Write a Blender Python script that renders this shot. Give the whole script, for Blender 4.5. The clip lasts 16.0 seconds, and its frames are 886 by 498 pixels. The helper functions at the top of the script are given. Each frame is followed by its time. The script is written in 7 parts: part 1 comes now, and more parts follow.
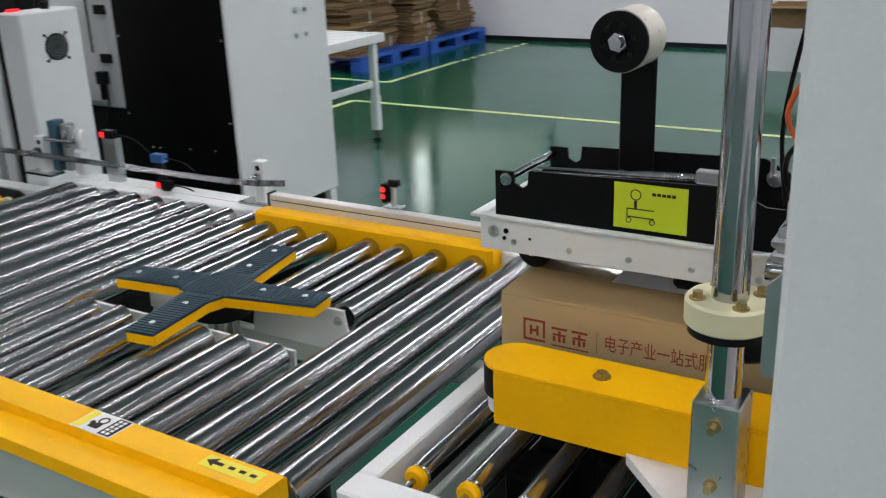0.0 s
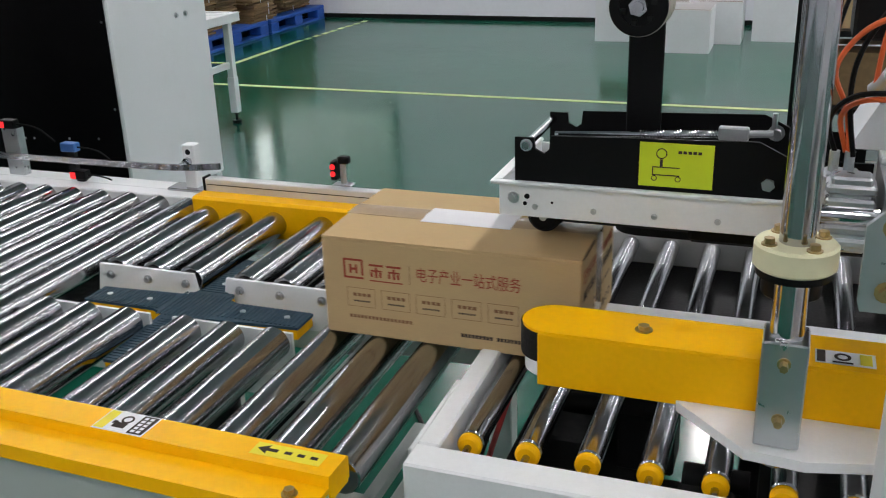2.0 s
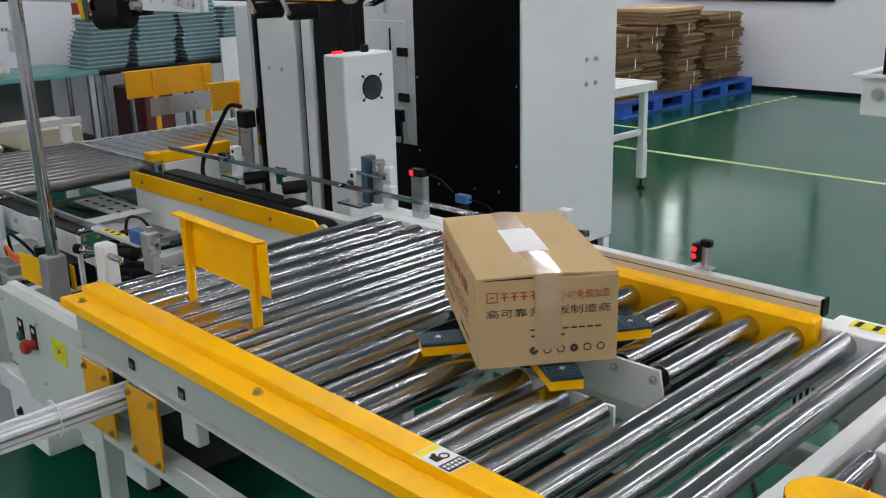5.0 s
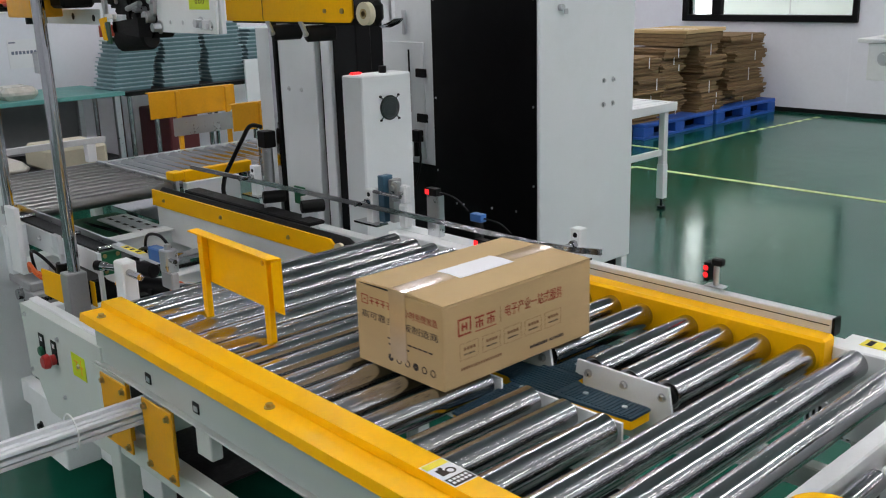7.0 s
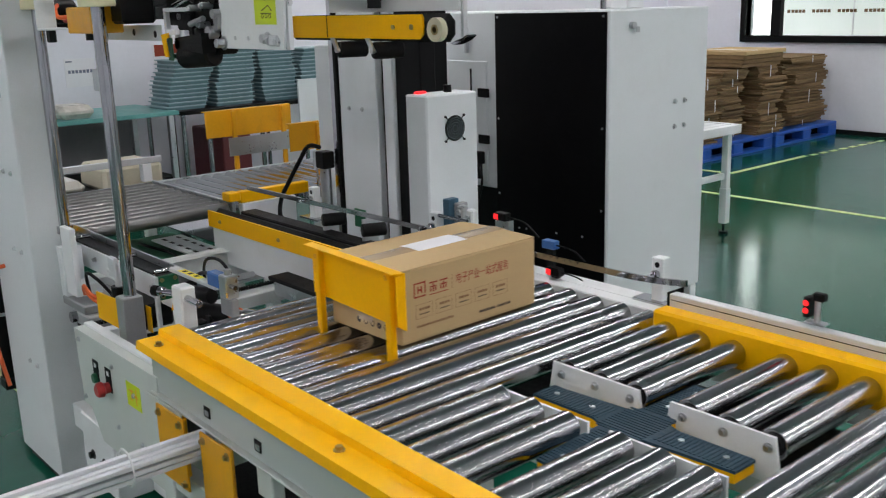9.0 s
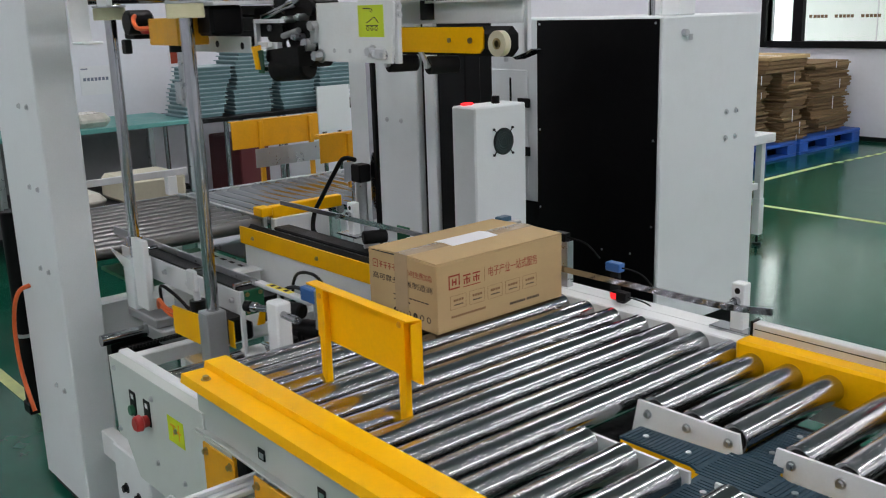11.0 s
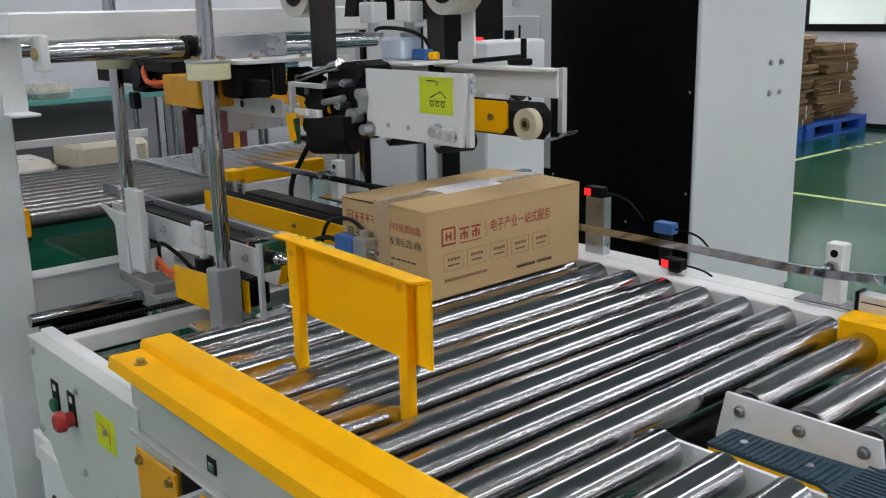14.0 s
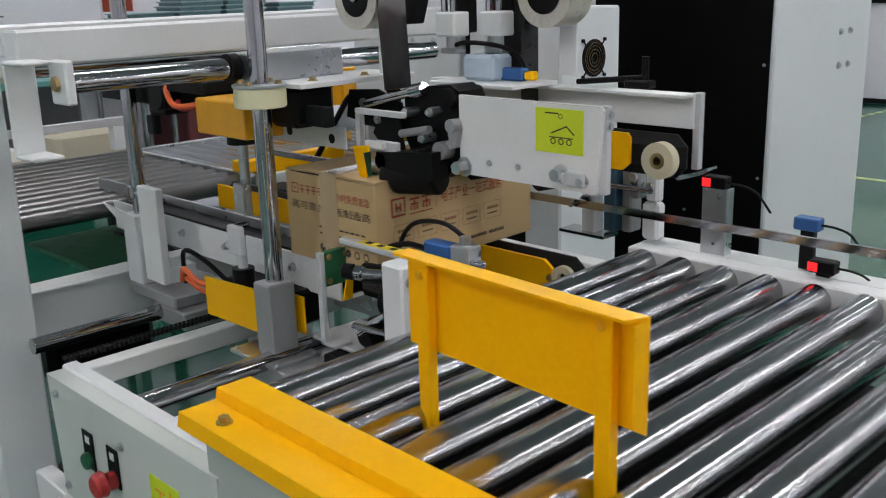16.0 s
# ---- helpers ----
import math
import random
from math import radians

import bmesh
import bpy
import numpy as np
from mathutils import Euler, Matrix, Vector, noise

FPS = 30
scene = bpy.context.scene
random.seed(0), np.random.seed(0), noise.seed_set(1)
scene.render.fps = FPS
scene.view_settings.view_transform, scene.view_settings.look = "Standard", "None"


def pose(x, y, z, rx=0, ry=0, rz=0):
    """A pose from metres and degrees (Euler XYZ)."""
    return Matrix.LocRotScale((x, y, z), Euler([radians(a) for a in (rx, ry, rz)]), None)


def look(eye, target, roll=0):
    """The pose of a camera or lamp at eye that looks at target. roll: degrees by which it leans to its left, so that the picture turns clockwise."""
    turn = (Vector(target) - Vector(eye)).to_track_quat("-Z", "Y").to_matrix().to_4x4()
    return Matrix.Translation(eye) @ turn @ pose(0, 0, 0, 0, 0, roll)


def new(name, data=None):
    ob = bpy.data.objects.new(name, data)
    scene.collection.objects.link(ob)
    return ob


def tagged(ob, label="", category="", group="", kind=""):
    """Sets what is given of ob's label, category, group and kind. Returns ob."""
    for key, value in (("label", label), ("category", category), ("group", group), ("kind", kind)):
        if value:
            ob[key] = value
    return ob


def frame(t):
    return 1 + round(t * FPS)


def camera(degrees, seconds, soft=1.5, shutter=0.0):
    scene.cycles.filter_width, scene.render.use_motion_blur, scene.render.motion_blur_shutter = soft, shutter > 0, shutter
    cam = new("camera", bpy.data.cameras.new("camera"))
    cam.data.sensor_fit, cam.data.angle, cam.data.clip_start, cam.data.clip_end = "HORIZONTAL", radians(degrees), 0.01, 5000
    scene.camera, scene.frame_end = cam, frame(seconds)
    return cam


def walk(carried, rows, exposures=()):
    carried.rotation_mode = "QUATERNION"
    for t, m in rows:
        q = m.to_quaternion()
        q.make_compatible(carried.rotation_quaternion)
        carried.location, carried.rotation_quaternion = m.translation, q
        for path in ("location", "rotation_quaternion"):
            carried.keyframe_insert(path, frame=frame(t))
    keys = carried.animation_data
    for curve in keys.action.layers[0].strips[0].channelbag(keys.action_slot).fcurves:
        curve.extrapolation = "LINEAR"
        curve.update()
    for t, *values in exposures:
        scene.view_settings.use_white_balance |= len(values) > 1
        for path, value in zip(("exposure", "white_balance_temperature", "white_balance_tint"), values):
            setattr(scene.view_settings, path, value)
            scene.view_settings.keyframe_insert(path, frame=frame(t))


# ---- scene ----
# One bay of a packing hall: a roller transfer table between two carton sealers.
cam = camera(49.4, 16.0, soft=1.1, shutter=0.4)
PATH = [
    (0, (-0.056, 0.015, 1.481), (-1.037, 1.622, 0.808), -2.1),
    (0.5, (-0.181, -0.035, 1.481), (-0.955, 1.669, 0.777), -2.0),
    (1, (-0.241, -0.079, 1.481), (-0.948, 1.649, 0.764), -2.5),
    (1.5, (-0.267, -0.093, 1.477), (-0.95, 1.643, 0.756), -2.5),
    (2, (-0.303, -0.115, 1.48), (-0.959, 1.63, 0.755), -1.9),
    (2.5, (-0.312, -0.113, 1.479), (-1.147, 1.557, 0.763), -1.5),
    (3, (-0.297, -0.088, 1.479), (-1.425, 1.417, 0.8), -1.5),
    (3.5, (-0.269, -0.085, 1.486), (-1.559, 1.305, 0.852), -1.4),
    (4, (-0.234, -0.092, 1.501), (-1.568, 1.267, 0.889), -1.4),
    (6.5, (-0.158, -0.101, 1.524), (-1.556, 1.22, 0.975), -1.7),
    (7, (-0.153, -0.097, 1.518), (-1.561, 1.217, 0.978), -1.7),
    (7.5, (-0.152, -0.09, 1.513), (-1.57, 1.217, 0.982), -1.6),
    (8, (-0.16, -0.08, 1.51), (-1.598, 1.211, 0.995), -1.6),
    (8.5, (-0.197, -0.067, 1.501), (-1.65, 1.212, 0.995), -1.5),
    (9, (-0.297, -0.058, 1.502), (-1.773, 1.197, 1.006), -1.7),
    (9.5, (-0.369, -0.058, 1.511), (-1.853, 1.19, 1.021), -1.7),
    (10, (-0.419, -0.06, 1.512), (-1.907, 1.185, 1.027), -1.8),
    (10.2, (-0.432, -0.059, 1.513), (-1.922, 1.185, 1.028), -1.8),
    (12.3, (-0.663, 0.001, 1.48), (-2.133, 1.268, 0.998), -1.7),
    (12.5, (-0.688, 0.024, 1.449), (-2.159, 1.294, 0.975), -1.6),
    (13, (-0.763, 0.082, 1.394), (-2.227, 1.359, 0.916), -1.4),
    (13.5, (-0.835, 0.145, 1.344), (-2.295, 1.423, 0.858), -1.2),
    (14, (-0.883, 0.199, 1.312), (-2.344, 1.474, 0.82), -1.2),
    (14.5, (-0.958, 0.226, 1.289), (-2.415, 1.502, 0.789), -1.2),
    (15, (-1.066, 0.229, 1.266), (-2.521, 1.505, 0.76), -1.4),
    (15.5, (-1.141, 0.214, 1.266), (-2.591, 1.496, 0.762), -1.8),
    (16, (-1.3, 0.222, 1.284), (-2.683, 1.564, 0.749), -1.7),
]
walk(cam, [(t, look(eye, target, roll)) for t, eye, target, roll in PATH])

# ---- light ----
world = bpy.data.worlds.new("world")
scene.world = world
world.use_nodes = True
world.node_tree.nodes["Background"].inputs[0].default_value = (0.6, 0.7, 0.8, 1)
world.node_tree.nodes["Background"].inputs[1].default_value = 0.006
LAMP_POWER = 50.0
WINDOW_GLOW = 2.2


# ---- materials ----
def mat(name, base, rough=0.5, metal=0.0, vary=0.08, fine=60.0, coarse=3.0, bump=0.0, dirt=None, dirt_amount=0.0,
        emit=0.0, rough_vary=0.1, stretch=(1, 1, 1), coat=0.0, spec=0.5):
    m = bpy.data.materials.new(name)
    m.use_nodes = True
    nt = m.node_tree
    bs = nt.nodes["Principled BSDF"]
    tc = nt.nodes.new("ShaderNodeTexCoord")
    mp = nt.nodes.new("ShaderNodeMapping")
    mp.inputs["Scale"].default_value = stretch
    nt.links.new(tc.outputs["Object"], mp.inputs[0])
    n1 = nt.nodes.new("ShaderNodeTexNoise")
    n1.inputs["Scale"].default_value, n1.inputs["Detail"].default_value = fine, 4
    n2 = nt.nodes.new("ShaderNodeTexNoise")
    n2.inputs["Scale"].default_value, n2.inputs["Detail"].default_value = coarse, 5
    for n in (n1, n2):
        nt.links.new(mp.outputs[0], n.inputs["Vector"])
    add = nt.nodes.new("ShaderNodeMath")
    add.operation = "ADD"
    nt.links.new(n1.outputs[0], add.inputs[0])
    nt.links.new(n2.outputs[0], add.inputs[1])
    ramp = nt.nodes.new("ShaderNodeMapRange")
    ramp.inputs["From Min"].default_value, ramp.inputs["From Max"].default_value = 0.6, 1.4
    ramp.inputs["To Min"].default_value, ramp.inputs["To Max"].default_value = 1 - vary, 1 + vary
    nt.links.new(add.outputs[0], ramp.inputs["Value"])
    mul = nt.nodes.new("ShaderNodeMix")
    mul.data_type, mul.blend_type = "RGBA", "MULTIPLY"
    mul.inputs[0].default_value = 1.0
    mul.inputs[6].default_value = (*base, 1)
    nt.links.new(ramp.outputs[0], mul.inputs[7])
    out = mul.outputs[2]
    if dirt:
        n3 = nt.nodes.new("ShaderNodeTexNoise")
        n3.inputs["Scale"].default_value, n3.inputs["Detail"].default_value, n3.inputs["Roughness"].default_value = coarse * 2.3, 8, 0.7
        nt.links.new(mp.outputs[0], n3.inputs["Vector"])
        dr = nt.nodes.new("ShaderNodeMapRange")
        dr.inputs["From Min"].default_value, dr.inputs["From Max"].default_value = 0.5, 0.75
        dr.inputs["To Max"].default_value = dirt_amount
        nt.links.new(n3.outputs[0], dr.inputs["Value"])
        mx = nt.nodes.new("ShaderNodeMix")
        mx.data_type = "RGBA"
        mx.inputs[7].default_value = (*dirt, 1)
        nt.links.new(dr.outputs[0], mx.inputs[0])
        nt.links.new(out, mx.inputs[6])
        out = mx.outputs[2]
    nt.links.new(out, bs.inputs["Base Color"])
    rr = nt.nodes.new("ShaderNodeMapRange")
    rr.inputs["From Min"].default_value, rr.inputs["From Max"].default_value = 0.6, 1.4
    rr.inputs["To Min"].default_value = max(0.02, rough * (1 - 3 * rough_vary))
    rr.inputs["To Max"].default_value = min(1.0, rough * (1 + 3 * rough_vary))
    nt.links.new(add.outputs[0], rr.inputs["Value"])
    nt.links.new(rr.outputs[0], bs.inputs["Roughness"])
    bs.inputs["Metallic"].default_value = metal
    bs.inputs["Coat Weight"].default_value = coat
    bs.inputs["Coat Roughness"].default_value = 0.08
    bs.inputs["Specular IOR Level"].default_value = spec
    if bump:
        bp = nt.nodes.new("ShaderNodeBump")
        bp.inputs["Strength"].default_value, bp.inputs["Distance"].default_value = bump, 0.004
        nt.links.new(add.outputs[0], bp.inputs["Height"])
        nt.links.new(bp.outputs[0], bs.inputs["Normal"])
    if emit:
        bs.inputs["Emission Color"].default_value = (*base, 1)
        bs.inputs["Emission Strength"].default_value = emit
    return m


def glass(name, tint, rough=0.05, weight=0.9):
    m = mat(name, tint, rough, vary=0.02)
    bs = m.node_tree.nodes["Principled BSDF"]
    bs.inputs["Transmission Weight"].default_value = weight
    bs.inputs["IOR"].default_value = 1.35
    return m


WHITE = mat("white_paint", (0.78, 0.81, 0.82), 0.38, vary=0.035, fine=180, coarse=2.5, bump=0.03, dirt=(0.5, 0.5, 0.46), dirt_amount=0.18)
WHITE2 = mat("white_housing", (0.76, 0.80, 0.82), 0.42, vary=0.04, fine=220, coarse=2, bump=0.05, dirt=(0.52, 0.53, 0.5), dirt_amount=0.15)
# white paint; the weaker light on front faces is put into its grey-green
SHADEDWHITE = mat("shaded_white_paint", (0.60, 0.65, 0.62), 0.4, vary=0.04, fine=150, coarse=3, bump=0.03, dirt=(0.42, 0.44, 0.4), dirt_amount=0.2)
# the front beam carries that same shade in its base colour
BEAM = mat("satin_beam_paint", (0.54, 0.58, 0.56), 0.34, 0.25, vary=0.03, fine=12, coarse=3, dirt=(0.46, 0.48, 0.45), dirt_amount=0.12, rough_vary=0.05)
YELLOW = mat("yellow_paint", (0.97, 0.50, 0.001), 0.4, vary=0.05, fine=120, coarse=4, bump=0.03, dirt=(0.80, 0.38, 0.004), dirt_amount=0.12, spec=0.16)
OCHRE = mat("ochre_paint", (0.80, 0.38, 0.006), 0.4, vary=0.07, fine=120, coarse=5, bump=0.03, dirt=(0.35, 0.17, 0.02), dirt_amount=0.25)
CHROME = mat("chrome_roller", (0.41, 0.415, 0.43), 0.165, 1.0, vary=0.08, fine=26, coarse=3, rough_vary=0.06, stretch=(9, 0.6, 9), dirt=(0.36, 0.31, 0.25), dirt_amount=0.35)
def ground(m, amount=0.75):
    """Fine grinding rings: reflections smear along the roller's axis."""
    nt = m.node_tree
    tan = nt.nodes.new("ShaderNodeTangent")
    tan.direction_type, tan.axis = "RADIAL", "Y"
    nt.links.new(tan.outputs[0], nt.nodes["Principled BSDF"].inputs["Tangent"])
    nt.nodes["Principled BSDF"].inputs["Anisotropic"].default_value = amount
    nt.nodes["Principled BSDF"].inputs["Anisotropic Rotation"].default_value = 0.25


ground(CHROME)
STEEL = mat("bright_steel", (0.46, 0.46, 0.48), 0.09, 1.0, vary=0.02, fine=20, coarse=4, rough_vary=0.015)
ZINC = mat("zinc_steel", (0.55, 0.57, 0.59), 0.33, 1.0, vary=0.06, fine=70, coarse=12, rough_vary=0.12)
DULLROLL = mat("dull_roller", (0.19, 0.19, 0.188), 0.36, 1.0, vary=0.06, fine=20, coarse=3, rough_vary=0.05, stretch=(9, 0.6, 9))
ALU = mat("aluminium", (0.66, 0.68, 0.70), 0.38, 0.25, vary=0.05, fine=200, coarse=4, stretch=(0.2, 6, 6))
ANODISED = mat("anodised_profile", (0.70, 0.72, 0.75), 0.42, 0.0, vary=0.04, fine=150, coarse=4, spec=0.4, stretch=(0.2, 6, 6))
CAST = mat("grey_cast_block", (0.40, 0.41, 0.42), 0.45, 0.6, vary=0.08, fine=160, coarse=9, bump=0.08)
BRASS = mat("passivated_screw", (0.45, 0.34, 0.16), 0.35, 1.0, vary=0.15, fine=200, coarse=40)
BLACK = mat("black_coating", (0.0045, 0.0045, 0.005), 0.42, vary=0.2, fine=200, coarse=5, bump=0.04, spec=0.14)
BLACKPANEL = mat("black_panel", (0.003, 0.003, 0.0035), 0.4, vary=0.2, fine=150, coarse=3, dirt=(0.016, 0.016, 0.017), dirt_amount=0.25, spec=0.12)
RUBBER = mat("black_rubber", (0.006, 0.006, 0.0065), 0.6, vary=0.2, fine=250, coarse=10, bump=0.1, spec=0.2)
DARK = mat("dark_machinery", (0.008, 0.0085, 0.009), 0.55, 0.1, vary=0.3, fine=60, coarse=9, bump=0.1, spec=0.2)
BLUEPAD = mat("blue_rubber_pad", (0.011, 0.043, 0.070), 0.6, vary=0.15, fine=120, coarse=8, bump=0.15)
FROSTBLUE = mat("frosted_blue_plastic", (0.50, 0.60, 0.70), 0.25, vary=0.08, fine=40, coarse=12)
SLATE = mat("slate_blue_case", (0.04, 0.11, 0.17), 0.4, vary=0.08, fine=100, coarse=8)
BLUE = mat("blue_plastic", (0.03, 0.12, 0.35), 0.4, vary=0.06, fine=100, coarse=6)
PALLET = mat("blue_pallet_plastic", (0.015, 0.09, 0.42), 0.5, vary=0.1, fine=40, coarse=4, dirt=(0.05, 0.07, 0.14), dirt_amount=0.4)
CARD = mat("carton_board", (0.51, 0.37, 0.19), 0.78, vary=0.05, fine=140, coarse=6, bump=0.05, dirt=(0.40, 0.27, 0.15), dirt_amount=0.2, stretch=(1, 1, 4), spec=0.25)
CARDOLD = mat("stacked_board", (0.22, 0.145, 0.075), 0.85, vary=0.2, fine=40, coarse=4, bump=0.2, dirt=(0.16, 0.11, 0.06), dirt_amount=0.5, spec=0.2)
CARDMID = mat("bundled_board", (0.30, 0.20, 0.105), 0.85, vary=0.25, fine=30, coarse=5, bump=0.2, dirt=(0.2, 0.13, 0.07), dirt_amount=0.5, spec=0.2)
CARDDARK = mat("cut_board_edge", (0.17, 0.115, 0.065), 0.9, vary=0.2, fine=90, coarse=12, bump=0.2, spec=0.2)
PAPER = mat("white_paper", (0.80, 0.81, 0.84), 0.55, vary=0.03, fine=60, coarse=8, bump=0.05)
INKRED = mat("red_print", (0.30, 0.055, 0.03), 0.8, vary=0.12, fine=200, coarse=20, spec=0.2)
INKBROWN = mat("brown_print", (0.22, 0.115, 0.055), 0.8, vary=0.12, fine=200, coarse=20, spec=0.2)
INKBLACK = mat("black_print", (0.05, 0.04, 0.035), 0.8, vary=0.12, fine=200, coarse=20, spec=0.2)
LIME = mat("lime_sticker", (0.62, 0.75, 0.02), 0.5, vary=0.03, fine=80, coarse=8)
YELLOWTAPE = mat("yellow_sticker", (0.85, 0.72, 0.03), 0.45, vary=0.03, fine=80, coarse=8)
RED = mat("red_plastic", (0.45, 0.03, 0.03), 0.35, vary=0.05)
REDGLOW = mat("red_indicator", (1.0, 0.02, 0.025), 0.4, emit=1.1)
GREENGLOW = mat("green_indicator", (0.1, 1.0, 0.4), 0.4, emit=1.5)
ORANGE = mat("orange_hose", (0.75, 0.13, 0.03), 0.4, vary=0.05)
NYLON = mat("cream_nylon", (0.72, 0.70, 0.46), 0.45, vary=0.04, fine=80, coarse=10)
CREAM = mat("cream_hub", (0.62, 0.58, 0.42), 0.45, vary=0.05, fine=80, coarse=10)
GREENPCB = mat("green_board", (0.015, 0.13, 0.06), 0.45, vary=0.1, fine=120, coarse=20)
WALLPAINT = mat("wall_paint", (0.80, 0.81, 0.87), 0.7, vary=0.03, fine=30, coarse=0.7, bump=0.04, dirt=(0.64, 0.65, 0.70), dirt_amount=0.2)
CEILPAINT = mat("ceiling_paint", (0.36, 0.38, 0.41), 0.8, vary=0.1, fine=10, coarse=1)
FLOORPAINT = mat("green_epoxy", (0.008, 0.098, 0.060), 0.14, vary=0.16, fine=9, coarse=0.9, bump=0.012, dirt=(0.014, 0.088, 0.057), dirt_amount=0.5, rough_vary=0.14, spec=0.5)
LINE = mat("floor_line_tape", (0.62, 0.68, 0.30), 0.45, vary=0.12, fine=40, coarse=5, dirt=(0.25, 0.38, 0.22), dirt_amount=0.5)
TRAY = mat("teal_tray_plastic", (0.11, 0.21, 0.23), 0.35, vary=0.15, fine=25, coarse=4)
TRAYEDGE = mat("pale_tray_rim", (0.30, 0.43, 0.47), 0.35, vary=0.1, fine=40, coarse=5)
BENCHTOP = mat("teal_bench_mat", (0.12, 0.36, 0.34), 0.4, vary=0.08, fine=20, coarse=3)
TAPECLEAR = mat("clear_tape", (0.49, 0.36, 0.215), 0.1, vary=0.05, fine=70, coarse=15, bump=0.25, rough_vary=0.25, coat=0.8)
TAPEROLL = mat("tape_roll", (0.55, 0.53, 0.47), 0.3, vary=0.06, fine=100, coarse=20, coat=0.3)
TAPEWEB = mat("hanging_tape", (0.02, 0.02, 0.022), 0.12, vary=0.2, fine=30, coarse=6)
FROST = mat("lit_corridor", (0.80, 0.84, 0.78), 0.8, vary=0.05, fine=3, coarse=0.8, emit=WINDOW_GLOW * 0.15)
DAY = mat("bright_doorway", (1.0, 1.0, 0.97), 0.8, emit=WINDOW_GLOW * 1.3)
LAMP = mat("led_diffuser", (1.0, 0.955, 0.965), 0.6, emit=LAMP_POWER)
PANE = glass("window_glass", (0.9, 0.95, 0.95), 0.03, 1.0)
BAG = mat("milky_bag", (0.6, 0.58, 0.52), 0.3, vary=0.1, fine=20, coarse=6, bump=0.3)


# ---- mesh tools ----
class Mesh:
    """Collects faces in world coordinates for one part."""

    def __init__(self):
        self.v, self.f = [], []

    def add(self, verts, faces):
        n = len(self.v)
        self.v += [tuple(p) for p in verts]
        self.f += [tuple(i + n for i in f) for f in faces]
        return self

    def box(self, x0, x1, y0, y1, z0, z1, c=0.002):
        """A chamfered block."""
        c = min(c, (x1 - x0) * 0.45, (y1 - y0) * 0.45, (z1 - z0) * 0.45)
        lo, hi = (x0, y0, z0), (x1, y1, z1)
        verts, index = [], {}
        for sx in (0, 1):
            for sy in (0, 1):
                for sz in (0, 1):
                    s = (sx, sy, sz)
                    for a in range(3):
                        p = [(hi[i] if s[i] else lo[i]) + (0 if i == a else (-c if s[i] else c)) for i in range(3)]
                        index[s + (a,)] = len(verts)
                        verts.append(p)
        faces = []
        for a in range(3):
            b, d = (a + 1) % 3, (a + 2) % 3
            for side in (0, 1):
                ring = []
                for ub, ud in ((0, 0), (1, 0), (1, 1), (0, 1)):
                    s = [0, 0, 0]
                    s[a], s[b], s[d] = side, ub, ud
                    ring.append(index[tuple(s) + (a,)])
                faces.append(ring if side else ring[::-1])
            for ub in (0, 1):
                for ud in (0, 1):
                    s0, s1 = [0, 0, 0], [0, 0, 0]
                    s0[b] = s1[b] = ub
                    s0[d] = s1[d] = ud
                    s1[a] = 1
                    s0, s1 = tuple(s0), tuple(s1)
                    q = [index[s0 + (b,)], index[s1 + (b,)], index[s1 + (d,)], index[s0 + (d,)]]
                    faces.append(q if ub == ud else q[::-1])
        for sx in (0, 1):
            for sy in (0, 1):
                for sz in (0, 1):
                    q = [index[(sx, sy, sz, a)] for a in range(3)]
                    faces.append(q if (sx + sy + sz) % 2 else q[::-1])
        return self.add(verts, faces)

    def cyl(self, p0, p1, r0, r1=None, n=16, c=0.0):
        """A rod from p0 to p1, with chamfered ends."""
        r1 = r0 if r1 is None else r1
        p0, p1 = Vector(p0), Vector(p1)
        d = (p1 - p0).normalized()
        u = d.orthogonal().normalized()
        w = d.cross(u)
        rings = [(p0, r0 - c), (p0 + d * c, r0), (p1 - d * c, r1), (p1, r1 - c)] if c else [(p0, r0), (p1, r1)]
        verts = [p + r * (math.cos(2 * math.pi * i / n) * u + math.sin(2 * math.pi * i / n) * w) for p, r in rings for i in range(n)]
        faces = [(k * n + i, k * n + (i + 1) % n, (k + 1) * n + (i + 1) % n, (k + 1) * n + i) for k in range(len(rings) - 1) for i in range(n)]
        faces += [tuple(range(n))[::-1], tuple(range((len(rings) - 1) * n, len(rings) * n))]
        return self.add(verts, faces)

    def pipe(self, p0, p1, r, inner, n=24):
        """A ring or sleeve with a hole."""
        p0, p1 = Vector(p0), Vector(p1)
        d = (p1 - p0).normalized()
        u = d.orthogonal().normalized()
        w = d.cross(u)
        rings = [(p0, inner), (p0, r), (p1, r), (p1, inner)]
        verts = [p + q * (math.cos(2 * math.pi * i / n) * u + math.sin(2 * math.pi * i / n) * w) for p, q in rings for i in range(n)]
        faces = [(k * n + i, k * n + (i + 1) % n, (k + 1) % 4 * n + (i + 1) % n, (k + 1) % 4 * n + i) for k in range(4) for i in range(n)]
        return self.add(verts, faces)

    def prism(self, outline, axis, a, b):
        """An outline of two coordinates pushed along an axis from a to b."""
        def place(p, q):
            return {"x": (q, p[0], p[1]), "y": (p[0], q, p[1]), "z": (p[0], p[1], q)}[axis]
        n = len(outline)
        area = sum(outline[i][0] * outline[(i + 1) % n][1] - outline[(i + 1) % n][0] * outline[i][1] for i in range(n))
        if (area < 0) != (axis == "y"):
            outline = outline[::-1]
        verts = [place(p, a) for p in outline] + [place(p, b) for p in outline]
        faces = [(i, (i + 1) % n, n + (i + 1) % n, n + i) for i in range(n)] + [tuple(range(n))[::-1], tuple(range(n, 2 * n))]
        return self.add(verts, faces)

